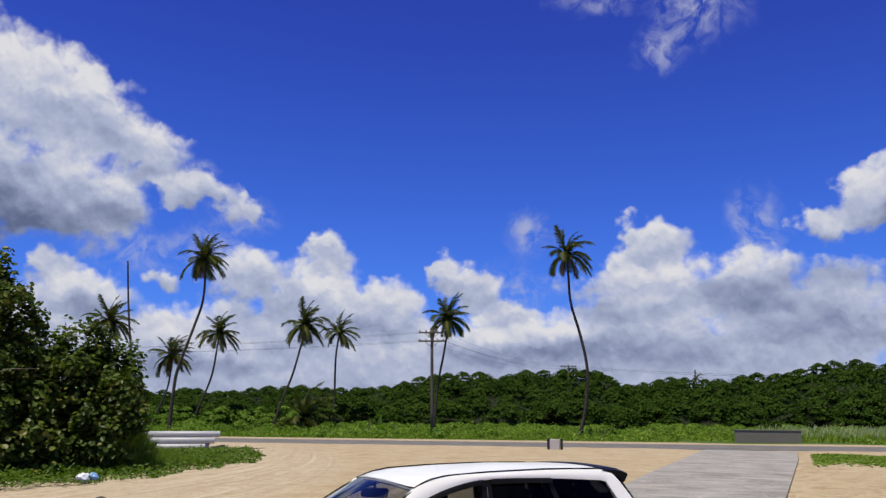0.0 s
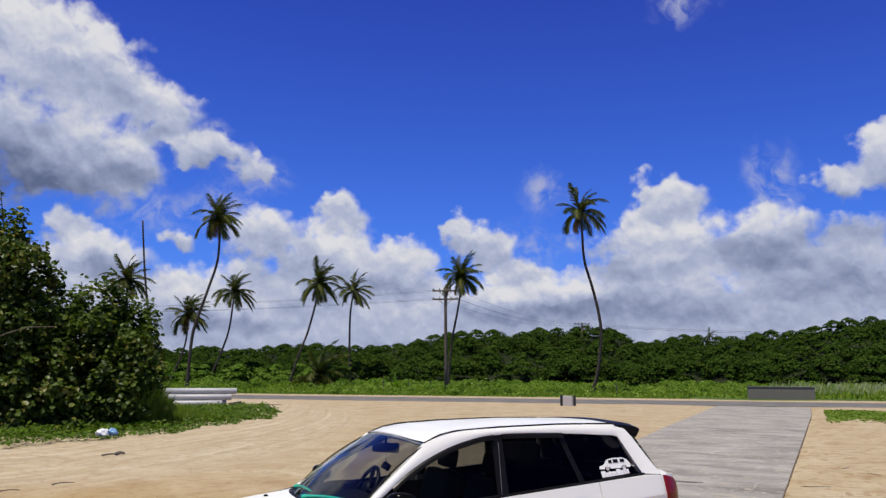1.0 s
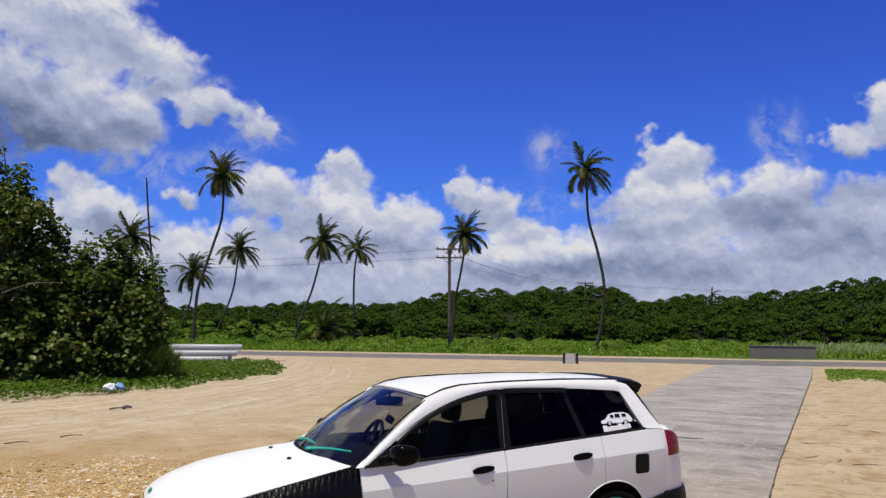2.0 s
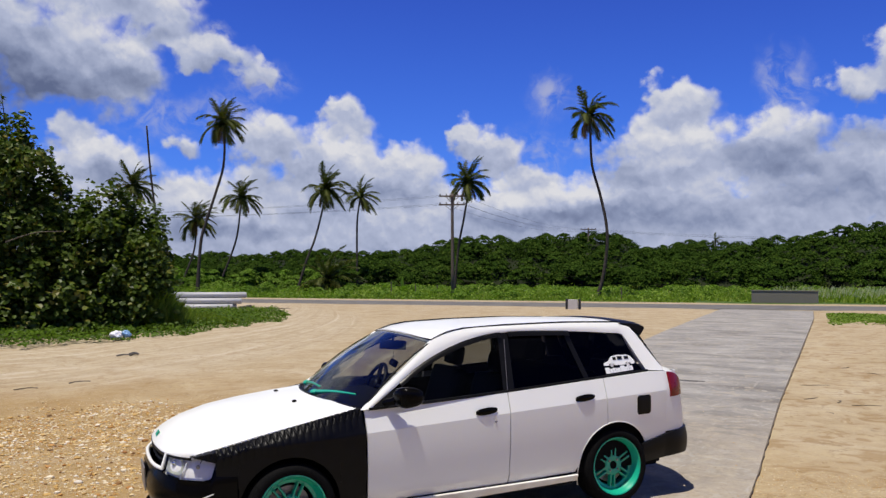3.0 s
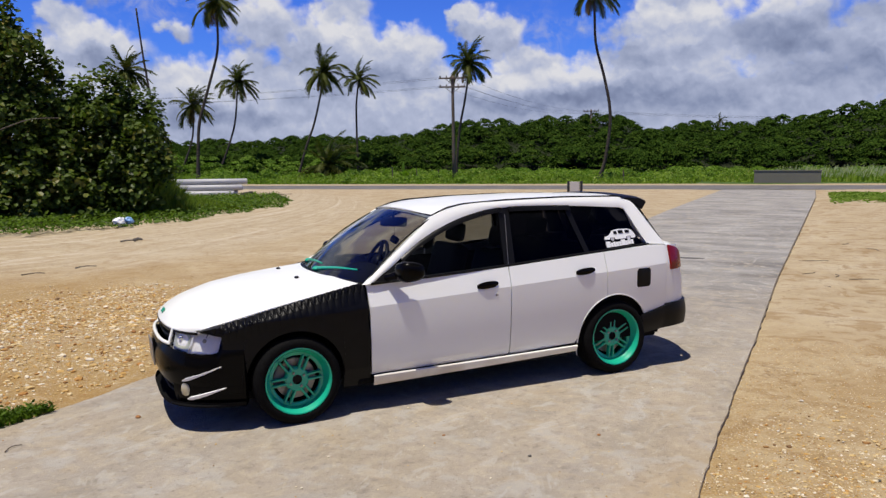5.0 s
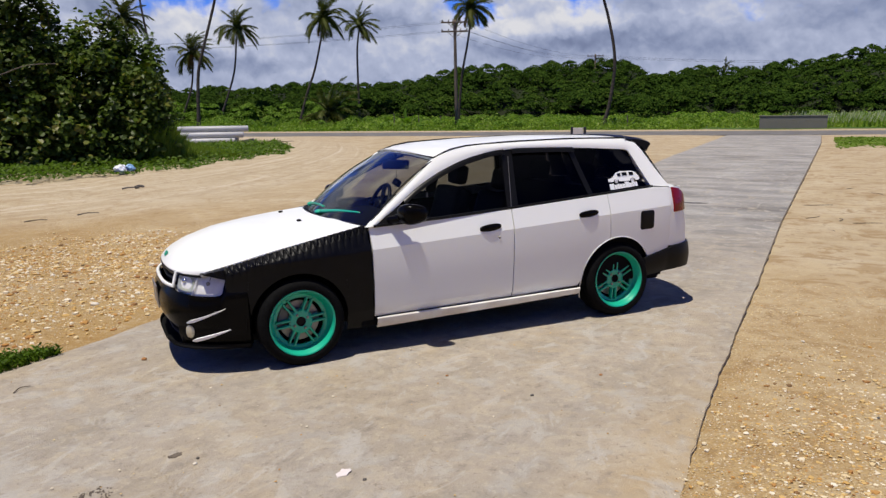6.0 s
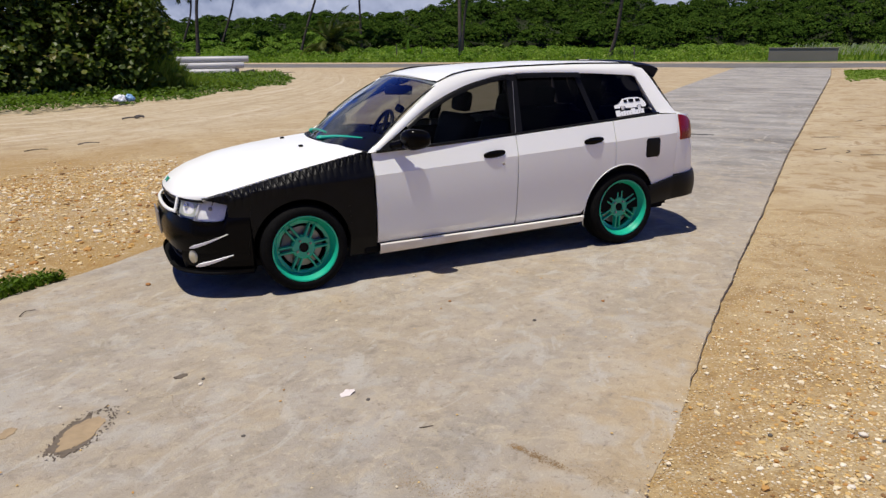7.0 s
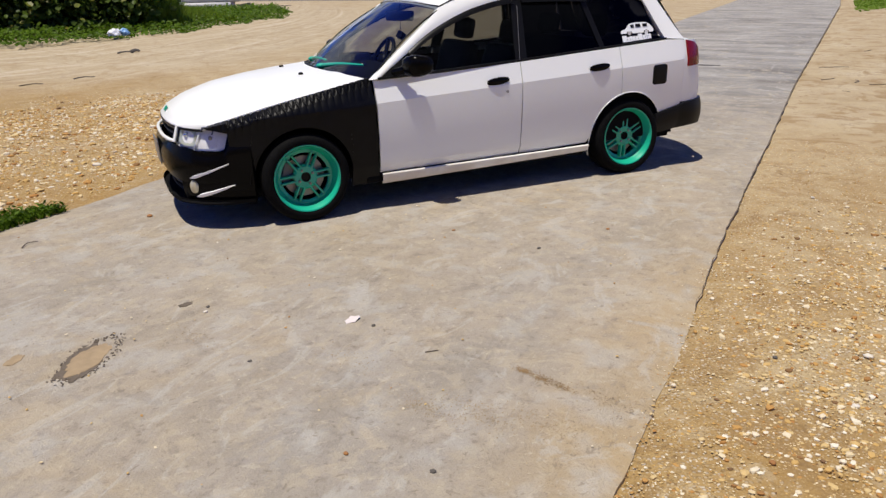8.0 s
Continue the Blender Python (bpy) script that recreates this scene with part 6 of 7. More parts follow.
def wheel(parent, m, turn):
    hub = new("wheel")
    hub.parent = parent
    hub.matrix_basis = m
    bm = bmesh.new()
    revolve(bm, [(0.210, 0.012), (0.216, -0.004), (0.226, -0.012), (0.240, -0.016), (0.262, -0.010), (0.277, 0.006), (0.283, 0.022), (0.283, 0.07), (0.279, 0.073), (0.279, 0.079),
                 (0.283, 0.082), (0.283, 0.118), (0.279, 0.121), (0.279, 0.127), (0.283, 0.13), (0.283, 0.17), (0.276, 0.190), (0.250, 0.205), (0.210, 0.198)], 64)
    soft_edges(part("tyre", bm, TYRE, hub, "black low-profile tyre"), 40)
    bm = bmesh.new()
    revolve(bm, [(0.204, 0.016), (0.217, 0.010), (0.220, -0.002), (0.215, -0.009), (0.208, -0.007), (0.203, 0.004), (0.199, 0.012), (0.196, 0.018),
                 (0.186, 0.052), (0.176, 0.064), (0.164, 0.066), (0.156, 0.070), (0.154, 0.085), (0.168, 0.13), (0.190, 0.2)], 64)
    for k in range(6):
        a = 2 * math.pi * k / 6 + turn + 0.09
        d, n = Vector((math.cos(a), math.sin(a))), Vector((-math.sin(a), math.cos(a)))
        for s in (-1, 1):
            p, q = d * 0.062 + n * (0.017 * s), d * 0.162 + n * (0.019 * s)
            rod(bm, (p.x, p.y), (q.x, q.y), 0.018, (0.046, 0.080))
    revolve(bm, [(0.030, 0.048), (0.066, 0.046), (0.078, 0.054), (0.082, 0.080)], 40)
    bmesh.ops.recalc_face_normals(bm, faces=bm.faces)
    soft_edges(part("rim", bm, TEAL, hub, "teal painted alloy rim with six twin spokes"), 35)
    bm = bmesh.new()
    revolve(bm, [(0.0005, 0.056), (0.026, 0.056), (0.029, 0.046), (0.032, 0.048)], 24)
    part("centre_cap", bm, BLACK_TRIM, hub, "black hub bore")
    for k in range(4):
        a = 2 * math.pi * k / 4 + turn + 0.5
        bm = bmesh.new()
        revolve(bm, [(0.0005, 0.036), (0.007, 0.036), (0.009, 0.039), (0.009, 0.056)], 6, Matrix.Translation((0.050 * math.cos(a), 0, 0.050 * math.sin(a))))
        part("wheel_nut", bm, STEEL, hub)
    bm = bmesh.new()
    revolve(bm, [(0.06, 0.105), (0.132, 0.105), (0.134, 0.108), (0.134, 0.12), (0.06, 0.12)], 40)
    soft_edges(part("brake_disc", bm, STEEL, hub, "grey steel brake disc"))
    bm = bmesh.new()
    box(bm, (0.07, 0.06, 0.13), pose(0.105 if turn else -0.105, 0.115, 0.03, 0, 20, 0), 0.012)
    part("brake_caliper", bm, CALIPER, hub, "dull grey brake caliper")
    bm = bmesh.new()
    revolve(bm, [(0.02, 0.15), (0.185, 0.15)], 40)
    part("back_plate", bm, DARK, hub)
    return hub


HOOD_U = (0.0, 0.08, 0.2, 0.4, 0.6, 0.8, 1.0)
HOOD_MID = (0.655, 0.715, 0.775, 0.838, 0.872, 0.893, 0.905)
HOOD_EDGE = (0.640, 0.664, 0.694, 0.746, 0.792, 0.836, 0.876)


def hood_edge_y(x):
    return float(np.interp(x, (-0.62, -0.55, -0.4, -0.2, 0.1, 0.5), (0.215, 0.175, 0.125, 0.085, 0.065, 0.055)))


def hood_edge_z(x):
    u = (x + 0.60) / 1.07
    return float(np.interp(u, HOOD_U, HOOD_EDGE))


def build_car():
    car = empty("station_wagon", pose(0, 0, 0.0, -0.7, -1.13, 0), "white station wagon with black leather front wing and teal wheels", "car")

    # bonnet
    rows = []
    for j in range(29):
        u = j / 28
        row = []
        for i in range(37):
            b = (i / 36) * 2 - 1
            xf = -0.785 + 0.05 * abs(b) ** 1.6 + 0.135 * abs(b) ** 5
            xr = 0.30 + 0.17 * b * b
            x = xf + (xr - xf) * u ** 1.15
            ye = hood_edge_y(-0.60 + 1.07 * u)
            zm, ze = float(np.interp(u, HOOD_U, HOOD_MID)), float(np.interp(u, HOOD_U, HOOD_EDGE))
            swell = 0.006 * math.exp(-((abs(b) - 0.62) / 0.10) ** 2) * min(1, u * 3)
            z = ze + (zm - ze) * (1 - abs(b) ** 2.6) + swell
            row.append((x, MID + b * (MID - ye - 0.004), z))
        rows.append(row)
    bonnet = cpart("bonnet", grid_mesh(rows, 0.02, (0, 0, -1)), PAINT, car, "white bonnet")
    # black tube drawn as the shaded gap below the bonnet's front edge
    bm = bmesh.new()
    tube(bm, [Vector(p) + Vector((0.004, 0, -0.016)) for p in rows[0]], 0.010, 6)
    part("bonnet_shade_line", bm, BLACK_TRIM, bonnet, "black line for the shaded gap under the bonnet's edge", True)
    bm = bmesh.new()
    box(bm, (0.035, 0.075, 0.006), pose(-0.752, MID + 0.02, 0.703, 0, -52, 0), 0.002)
    part("emblem", bm, TEAL, bonnet, "small teal emblem")
    for y in (0.50, 1.10):
        bm = bmesh.new()
        bmesh.ops.create_uvsphere(bm, u_segments=10, v_segments=6, radius=0.014, matrix=pose(0.14, y, 0.898) @ Matrix.Diagonal((1.3, 1, 0.7, 1)))
        part("washer_jet", bm, BLACK_TRIM, bonnet, smooth=True)

    # front wings covered in leather, tufted along the bonnet
    def puff(x, z, below):
        fold = 0.0025 * math.sin(x * 23 + z * 11) * math.sin(z * 17 + x * 5)
        if below < 0.05:
            zig = 0.05 * abs(2 * ((x / 0.046) % 1.0) - 1)
            h = min(1.0, abs(below - zig) * 0.42 / 0.0085) ** 0.6
        else:
            h = abs(math.sin(math.pi * x / 0.046)) ** 0.5 * max(0.0, 1.0 - (below - 0.05) / 0.07)
        return Vector((0, -(0.010 * h + fold + 0.004), 0.006 * h * max(0.0, 1 - below / 0.12)))
    over = arch(0.0, 0.325, 0.165)
    wing_foot = lambda x: min(max(over(x), 0.606 + (-0.46 - x) * 0.24 if x < -0.46 else 0.0), hood_edge_z(x) - 0.004)
    wing = side_panel(lambda t: -0.605, lambda t: 0.512 - 0.022 * t + 0.006 * math.sin(t * 21), wing_foot, hood_edge_z, 330, hood_edge_y, puff, 90)
    panel = cpart("front_wing", wing, LEATHER, car, "black padded leather front wing with cross-stitched edge", True, 70)
    bm = bmesh.new()
    for sgn in (0,):
        pts = []
        for k in range(46):
            x = -0.552 + 0.023 * k
            hi = hood_edge_z(x)
            z = hi - (0.005 if (k + sgn) % 2 else 0.052)
            t = 0.64 + 0.36 * (z - crease(x)) / max(0.02, hi - crease(x)) if z > crease(x) else 0.6
            p = skin(x, z)
            p.y += (hood_edge_y(x) - p.y) * max(0, (t - 0.62) / 0.38) ** 2.2
            pts.append(p + Vector((0, -0.008, 0.004)))
        tube(bm, pts, 0.0024, 5)
    cpart("lacing", bm, BLACK_TRIM, panel, "black zigzag lacing", True)

    # doors, sill, quarter
    low = lambda x: 0.242 + 0.006 * (x - 0.5)
    d1 = side_panel(lambda t: 0.522 - 0.018 * t, lambda t: 1.594, low, belt, 22)
    door = cpart("front_door", d1, PAINT, car, "white front door", True, 12)
    d2 = side_panel(lambda t: 1.602, lambda t: 2.452 - 0.012 * t, lambda x: max(low(x), arch(2.535, 0.332, 0.0)(x)), belt, 44)
    door2 = cpart("rear_door", d2, PAINT, car, "white rear door", True, 12)
    rows = [[Vector((x, flank(x) + o, h + 0.022 * (x - 0.53) * k)) for x in np.linspace(0.53, 2.185, 24)]
            for o, h, k in ((0.05, 0.237, 0.3), (0.032, 0.236, 0.3), (0.028, 0.230, 0.4), (0.034, 0.205, 0.8), (0.044, 0.178, 1), (0.058, 0.162, 1), (0.09, 0.158, 1))]
    sill = grid_mesh(rows)
    cpart("sill", sill, PAINT, car, "white sill with sand dust", True)
    q = side_panel(lambda t: 2.459 - 0.012 * t, lambda t: 3.04, lambda x: arch(2.535, 0.332, 0.30)(x), belt, 50, rows=22)
    quarter = cpart("rear_quarter", q, PAINT, car, "white rear quarter panel", True, 12)
    # flared lip of the rear arch
    def lip(cx, r, a0, a1, mat, name, owner):
        bm = bmesh.new()
        pts = []
        for k in range(37):
            a = radians(a0 + (a1 - a0) * k / 36)
            p = skin(cx + r * math.cos(a), 0.285 + r * math.sin(a))
            pts.append(p + Vector((0, 0.001, 0)))
        tube(bm, pts, 0.0045, 8)
        cpart(name, bm, mat, owner, both=True)
    lip(2.535, 0.330, 22, 205, PAINT, "arch_lip", car)

    # wheel houses and floor, dark
    for cx in (0.0, 2.535):
        bm = bmesh.new()
        rows = [[Vector((cx + 0.36 * math.cos(a), y, 0.27 + 0.34 * math.sin(a))) for a in (math.pi * k / 18 for k in range(19))] for y in (0.045, 0.30, 0.36)]
        rows.append([Vector((cx + 0.02 * math.cos(a), 0.36, 0.27 + 0.02 * math.sin(a))) for a in (math.pi * k / 18 for k in range(19))])
        cpart("wheel_house", grid_mesh(rows), DARK, car, both=True)
    bm = bmesh.new()
    box(bm, (3.7, 1.15, 0.10), pose(1.27, MID, 0.225), 0.02)
    box(bm, (1.75, 1.54, 0.06), pose(1.30, MID, 0.20), 0.02)
    box(bm, (0.56, 1.54, 0.08), pose(2.98, MID, 0.42), 0.02)
    box(bm, (0.30, 1.42, 0.06), pose(-0.33, MID, 0.20), 0.02)
    box(bm, (0.28, 1.04, 0.06), pose(-0.60, MID, 0.20), 0.02)
    part("floor_pan", bm, DARK, car, "dark underbody")

    # front bumper: upper band, lip, corners, intake
    sA, sB = 0, s_of(-0.335)
    top_z = lambda s: float(np.interp(wrap(s, 0.5).x, (-0.80, -0.76, -0.6, -0.49, -0.47, -0.335), (0.540, 0.525, 0.488, 0.505, 0.60, 0.62)))
    ss = [sA + (sB - sA) * i / 60 for i in range(61)]
    low_z = lambda s: float(np.interp(s, (0, 12, 25, 32, 40), (0.335, 0.322, 0.292, 0.288, 0.285)))

    def band(z0, z1, n, out=0.0, pick=ss):
        return [[wrap(s, z0(s) + (z1(s) - z0(s)) * j / n, out(j / n) if callable(out) else out) for s in pick] for j in range(n + 1)]
    bumper = new("front_bumper")
    bumper.parent = car
    tagged(bumper, "glossy black front bumper")
    swell = lambda t: 0.018 * math.sin(math.pi * min(1, t * 1.1)) 
    rows = [[wrap(s, low_z(s) + (top_z(s) - low_z(s)) * j / 12, swell(j / 12) * min(1, (sB - s) / 10) + 0.001) for s in ss] for j in range(13)]
    cpart("upper_shell", grid_mesh(rows, 0.03, (0.6, 0.6, 0)), BLACK_GLOSS, bumper, both=True)
    side = [s for s in ss if s > 25.2]
    cpart("corner_shell", grid_mesh(band(lambda s: 0.165, low_z, 8, 0.0, side), 0.03, (0.6, 0.6, 0)), BLACK_GLOSS, bumper, both=True)
    flare = lambda s: float(np.interp(s, (0, 12, 20, 27, 34, 42, sB), (0.018, 0.02, 0.025, 0.032, 0.036, 0.032, 0.012)))
    rows = [[wrap(s, z, 0.02 + (flare(s) - 0.02) * k if k >= 0 else -0.10) for s in ss] for z, k in ((0.150, -1), (0.146, 0.0), (0.146, 0.9), (0.150, 1.0), (0.156, 0.9), (0.164, 0.1), (0.178, 0.0))]
    cpart("chin", grid_mesh(rows), DARK, bumper, "black splitter lip", True)
    mid = [s for s in ss if s < 27]
    cpart("intake", grid_mesh(band(lambda s: 0.15, lambda s: 0.34, 3, -0.07, mid)), DARK, bumper, "dark lower air intake", True)
    for z in (0.215, 0.26):
        bm = bmesh.new()
        tube(bm, [wrap(s, z, -0.05) for s in mid], 0.006, 6)
        cpart("intake_bar", bm, BLACK_TRIM, bumper, both=True)
    # fog lamps in dark recesses, bright blades above and below
    f = wrap(32.0, 0.262, 0.006)
    bm = bmesh.new()
    m = Matrix.Translation(f) @ Matrix.Rotation(radians(-52), 4, "Z")
    revolve(bm, [(0.0005, -0.016), (0.020, -0.013), (0.034, -0.006), (0.040, 0.004), (0.042, 0.02)], 24, m @ Matrix.Diagonal((0.8, 1, 1.15, 1)))
    cpart("fog_lamp", bm, FOG, bumper, "round yellowish fog lamp", True)
    for (s0, z0), (s1, z1), h in (((31.6, 0.322), (47.2, 0.418), 0.013), ((33.2, 0.198), (48.4, 0.278), 0.015)):
        rows = []
        for k in range(19):
            t = k / 18
            s, z, hh = s0 + (s1 - s0) * t, z0 + (z1 - z0) * t ** 1.15, h * (1 - 0.8 * t ** 2.2) * min(1.0, 0.35 + t * 6)
            rows.append([wrap(s, z - hh, 0.006), wrap(s, z - hh * 0.7, 0.019), wrap(s, z + hh * 0.7, 0.023), wrap(s, z + hh, 0.012)])
        cpart("bumper_blade", grid_mesh(rows, closed=True), BLADE, bumper, "bright silver blade", True)

    # head lamps
    lamp_l = s_of(-0.462)
    a = [24.0 + (lamp_l - 24.0) * i / 26 for i in range(27)]
    tz = lambda s: float(np.interp(s, (24.0, 36.5, lamp_l), (0.650, 0.634, 0.602)))
    bz = lambda s: float(np.interp(s, (24.0, 28.0, 34.0, lamp_l - 1.5, lamp_l), (0.535, 0.515, 0.503, 0.498, 0.515)))
    flutes = []
    for j in range(9):
        flutes.append([wrap(s, bz(s) + (tz(s) - bz(s)) * j / 8, -0.016 - (0.0016 if i % 2 else 0.0) - (0.001 if j % 3 == 1 else 0.0)) for i, s in enumerate(a)])
    lamp = cpart("headlamp", grid_mesh(flutes), AMBER, car, "clear headlamp with fluted reflector", True, 10)
    bm = grid_mesh(band(bz, tz, 8, lambda t: 0.004 + 0.006 * math.sin(math.pi * t), a), 0.035, (0.6, 0.6, 0))
    g = cpart("lamp_glass", bm, LENS, lamp, "clear lamp glass", False)
    g2 = part("lamp_glass", mirrored(grid_mesh(band(bz, tz, 8, 0.006, a))), LENS, lamp)
    # inner bowl with its bulb, and the shade of the outer indicator
    bowl = [24.6 + 9.6 * i / 14 for i in range(15)]
    rows = [[wrap(s, bz(s) + (tz(s) - bz(s)) * (0.10 + 0.8 * j / 10), -0.006 - 0.026 * math.sin(math.pi * j / 10) * math.sin(math.pi * (s - 24.6) / 9.6)) for s in bowl] for j in range(11)]
    cpart("reflector_bowl", grid_mesh(rows), LAMP_DARK, lamp, "dim reflector bowl behind clear glass", True, 60)
    bm = bmesh.new()
    bmesh.ops.create_uvsphere(bm, u_segments=16, v_segments=10, radius=0.017, matrix=Matrix.Translation(wrap(28.6, 0.590, -0.014)))
    cpart("bulb", bm, CHROME, lamp, both=True, angle=60)
    bm = bmesh.new()
    bmesh.ops.create_uvsphere(bm, u_segments=16, v_segments=10, radius=0.014, matrix=Matrix.Translation(wrap(40.0, 0.575, -0.016)))
    cpart("indicator_bulb", bm, FOG, lamp, both=True, angle=60)
    bm = bmesh.new()
    tube(bm, [wrap(33.9 + 2.2 * k / 6, bz(34) + (tz(36) - bz(34)) * k / 6, -0.003) for k in range(7)], 0.005, 6)
    cpart("lamp_divider", bm, BLADE, lamp, both=True)
    # grille
    gs = [0 + 22.6 * i / 16 for i in range(17)]
    gz0, gz1 = (lambda s: 0.540), (lambda s: 0.672)
    grille = cpart("grille", grid_mesh(band(gz0, gz1, 3, -0.05, gs)), DARK, car, "dark grille opening", True)
    for pts, r in (([wrap(s, 0.552, 0.004) for s in gs], 0.012), ([wrap(22.4, 0.546 + 0.098 * k / 6, 0.006) for k in range(7)], 0.011)):
        bm = bmesh.new()
        tube(bm, pts, r, 10)
        cpart("grille_frame", bm, PAINT, grille, "white grille surround", True, 60)
    for z in (0.59, 0.62):
        bm = bmesh.new()
        tube(bm, [wrap(s, z, -0.02) for s in gs], 0.006, 6)
        cpart("grille_bar", bm, BLACK_TRIM, grille, both=True)

    # number plate standing off the bumper
    bm = bmesh.new()
    box(bm, (0.010, 0.34, 0.155), pose(-0.846, MID, 0.43, 0, -3, 0), 0.003)
    part("number_plate", bm, STEEL, bumper, "dull number plate seen edge-on")

    # rear corner, tailgate, tail lamps, rear bumper
    r0 = s_of(3.043)
    rc = [r0 + (160 - r0) * i / 40 for i in range(41)]
    rtop = lambda s: float(np.interp(wrap(s, 0.6).y, (0.0, 0.1, 0.3, 0.82), (0.965, 0.955, 0.94, 0.94)))
    cpart("tailgate", grid_mesh(band(lambda s: 0.49, rtop, 10, 0.0, rc), 0.02, (-0.5, 0.5, 0)), PAINT, car, "white tailgate and rear corners", True)
    tl = [s_of(3.085) + (s_of(3.30) - s_of(3.085)) * i / 12 for i in range(13)]
    rows = []
    for j in range(11):
        t = j / 10
        rows.append([wrap(tl[0] + (tl[-1] - tl[0]) * (i / 12) * (1 - 0.10 * t - 0.5 * max(0, (t - 0.5) / 0.5) ** 2), 0.765 + (0.198 - 0.02 * i / 12) * t + 0.0, 0.012 * math.sin(math.pi * min(1, 0.15 + 0.7 * t)) + 0.004) for i in range(13)])
    cpart("tail_lamp", grid_mesh(rows, 0.03, (-0.3, 0.6, 0)), RED_LENS, car, "dark red tail lamp", True)
    rb = [s_of(2.80) + (160 - s_of(2.80)) * i / 50 for i in range(51)]
    rb_low = lambda s: float(np.interp(wrap(s, 0.4).x, (2.8, 3.15, 3.3), (0.255, 0.295, 0.30)))
    rb_top = lambda s: float(np.interp(wrap(s, 0.4).x, (2.8, 3.12, 3.3), (0.418, 0.492, 0.50)))
    cpart("rear_bumper", grid_mesh(band(rb_low, rb_top, 8, lambda t: 0.012 + 0.02 * math.sin(math.pi * (0.1 + 0.8 * t)), rb), 0.05, (-0.5, 0.6, 0)), BLACK_TRIM, car, "black plastic rear bumper", True)

    # roof, pillars, glass
    drip_x = (0.48, 0.79, 1.077, 1.20, 1.34, 1.70, 2.224, 2.756, 2.86, 2.975, 3.075)
    drip_z = (0.870, 1.094, 1.298, 1.345, 1.368, 1.380, 1.380, 1.362, 1.300, 1.113, 0.968)
    dz = lambda x: float(np.interp(x, drip_x, drip_z))
    rows = []
    for j in range(37):
        u = j / 36
        row = []
        for i in range(25):
            b = (i / 24) * 2 - 1
            xf = 1.00 + 0.085 * b * b
            x = xf + (2.87 - xf) * u
            z0 = float(np.interp(x, (0.98, 1.077, 1.2, 1.34, 1.7, 2.224, 2.756, 2.9), (1.262, 1.300, 1.343, 1.366, 1.380, 1.380, 1.360, 1.350)))
            y0 = house(x, z0).y + 0.01
            crown = 0.022 + 0.055 * max(0, (1.25 - x) / 0.25) * (1 if x < 1.25 else 0)
            row.append((x, MID + b * (MID - y0), z0 + crown * (1 - abs(b) ** 2.4)))
        rows.append(row)
    roof = cpart("roof", grid_mesh(rows, 0.025, (0, 0, -1)), PAINT, car, "white roof")
    rows2 = [[Vector(p) + Vector((0, 0, -0.035)) for p in r] for r in rows]
    part("headlining", grid_mesh(rows2), LINER, roof, "grey headlining", True)
    for s in (0, 1):
        bm = bmesh.new()
        pts = []
        for k in range(40):
            x = 1.08 + (2.82 - 1.08) * k / 39
            p = house(x, dz(x), 0.0) + Vector((0, 0.012, 0.006))
            p.y = p.y if not s else 2 * MID - p.y
            pts.append(p)
        tube(bm, pts, 0.0065, 6)
        part("roof_moulding", bm, BLACK_TRIM, roof, "black roof gutter strip")

    inner = spline([(0.550, 0.876), (0.74, 1.000), (0.92, 1.116), (1.13, 1.214), (1.375, 1.290), (1.677, 1.330), (2.223, 1.316), (2.60, 1.289), (2.735, 1.274), (2.768, 1.235), (2.832, 1.10), (2.890, 0.985)], 67)
    outer = spline([(0.480, 0.874), (0.74, 1.062), (0.98, 1.232), (1.10, 1.310), (1.34, 1.367), (1.697, 1.379), (2.224, 1.379), (2.60, 1.367), (2.78, 1.352), (2.87, 1.285), (2.985, 1.10), (3.078, 0.968)], 67)
    rows = []
    for j in range(6):
        t = j / 5
        rows.append([house(o[0] * (1 - t) + i[0] * t, o[1] * (1 - t) + i[1] * t, 0.012 * math.sin(math.pi * min(1, t * 0.8 + 0.1))) for o, i in zip(outer, inner)])
    cpart("side_frame", grid_mesh(rows, 0.04, (0, 1, -0.1)), PAINT, car, "white pillars and roof rail", True, 40)

    top = lambda x: float(np.interp(x, inner[:, 0], inner[:, 1]))

    def pane(x0, x1, zlo, zhi, out=-0.012, nx=14, nz=8):
        rows = []
        for j in range(nz + 1):
            t = j / nz
            rows.append([house(x0(t) + (x1(t) - x0(t)) * i / nx, zlo(x0(t) + (x1(t) - x0(t)) * i / nx) * (1 - t) + zhi(x0(t) + (x1(t) - x0(t)) * i / nx) * t, out) for i in range(nx + 1)])
        return rows
    bl = lambda x: belt(x) + 0.004
    for name, x0, x1, mat, lab in (("front_side_window", lambda t: 0.565, lambda t: 1.585 + 0.05 * t, SIDE_GLASS, "smoked front side window"),
                                   ("rear_side_window", lambda t: 1.655 + 0.045 * t, lambda t: 2.30 - 0.10 * t, TINT_GLASS, "black tinted rear side window"),
                                   ("quarter_window", lambda t: 2.325 - 0.10 * t, lambda t: 2.885 - 0.13 * t, TINT_GLASS, "black tinted quarter window")):
        bm = grid_mesh(pane(x0, x1, bl, lambda x: top(x) - 0.002), 0.005)
        off = mirrored(bm)
        cpart(name, bm, mat, car, lab)
        cpart(name, off, TINT_GLASS if name == "quarter_window" else SIDE_GLASS, car, "smoked side window")
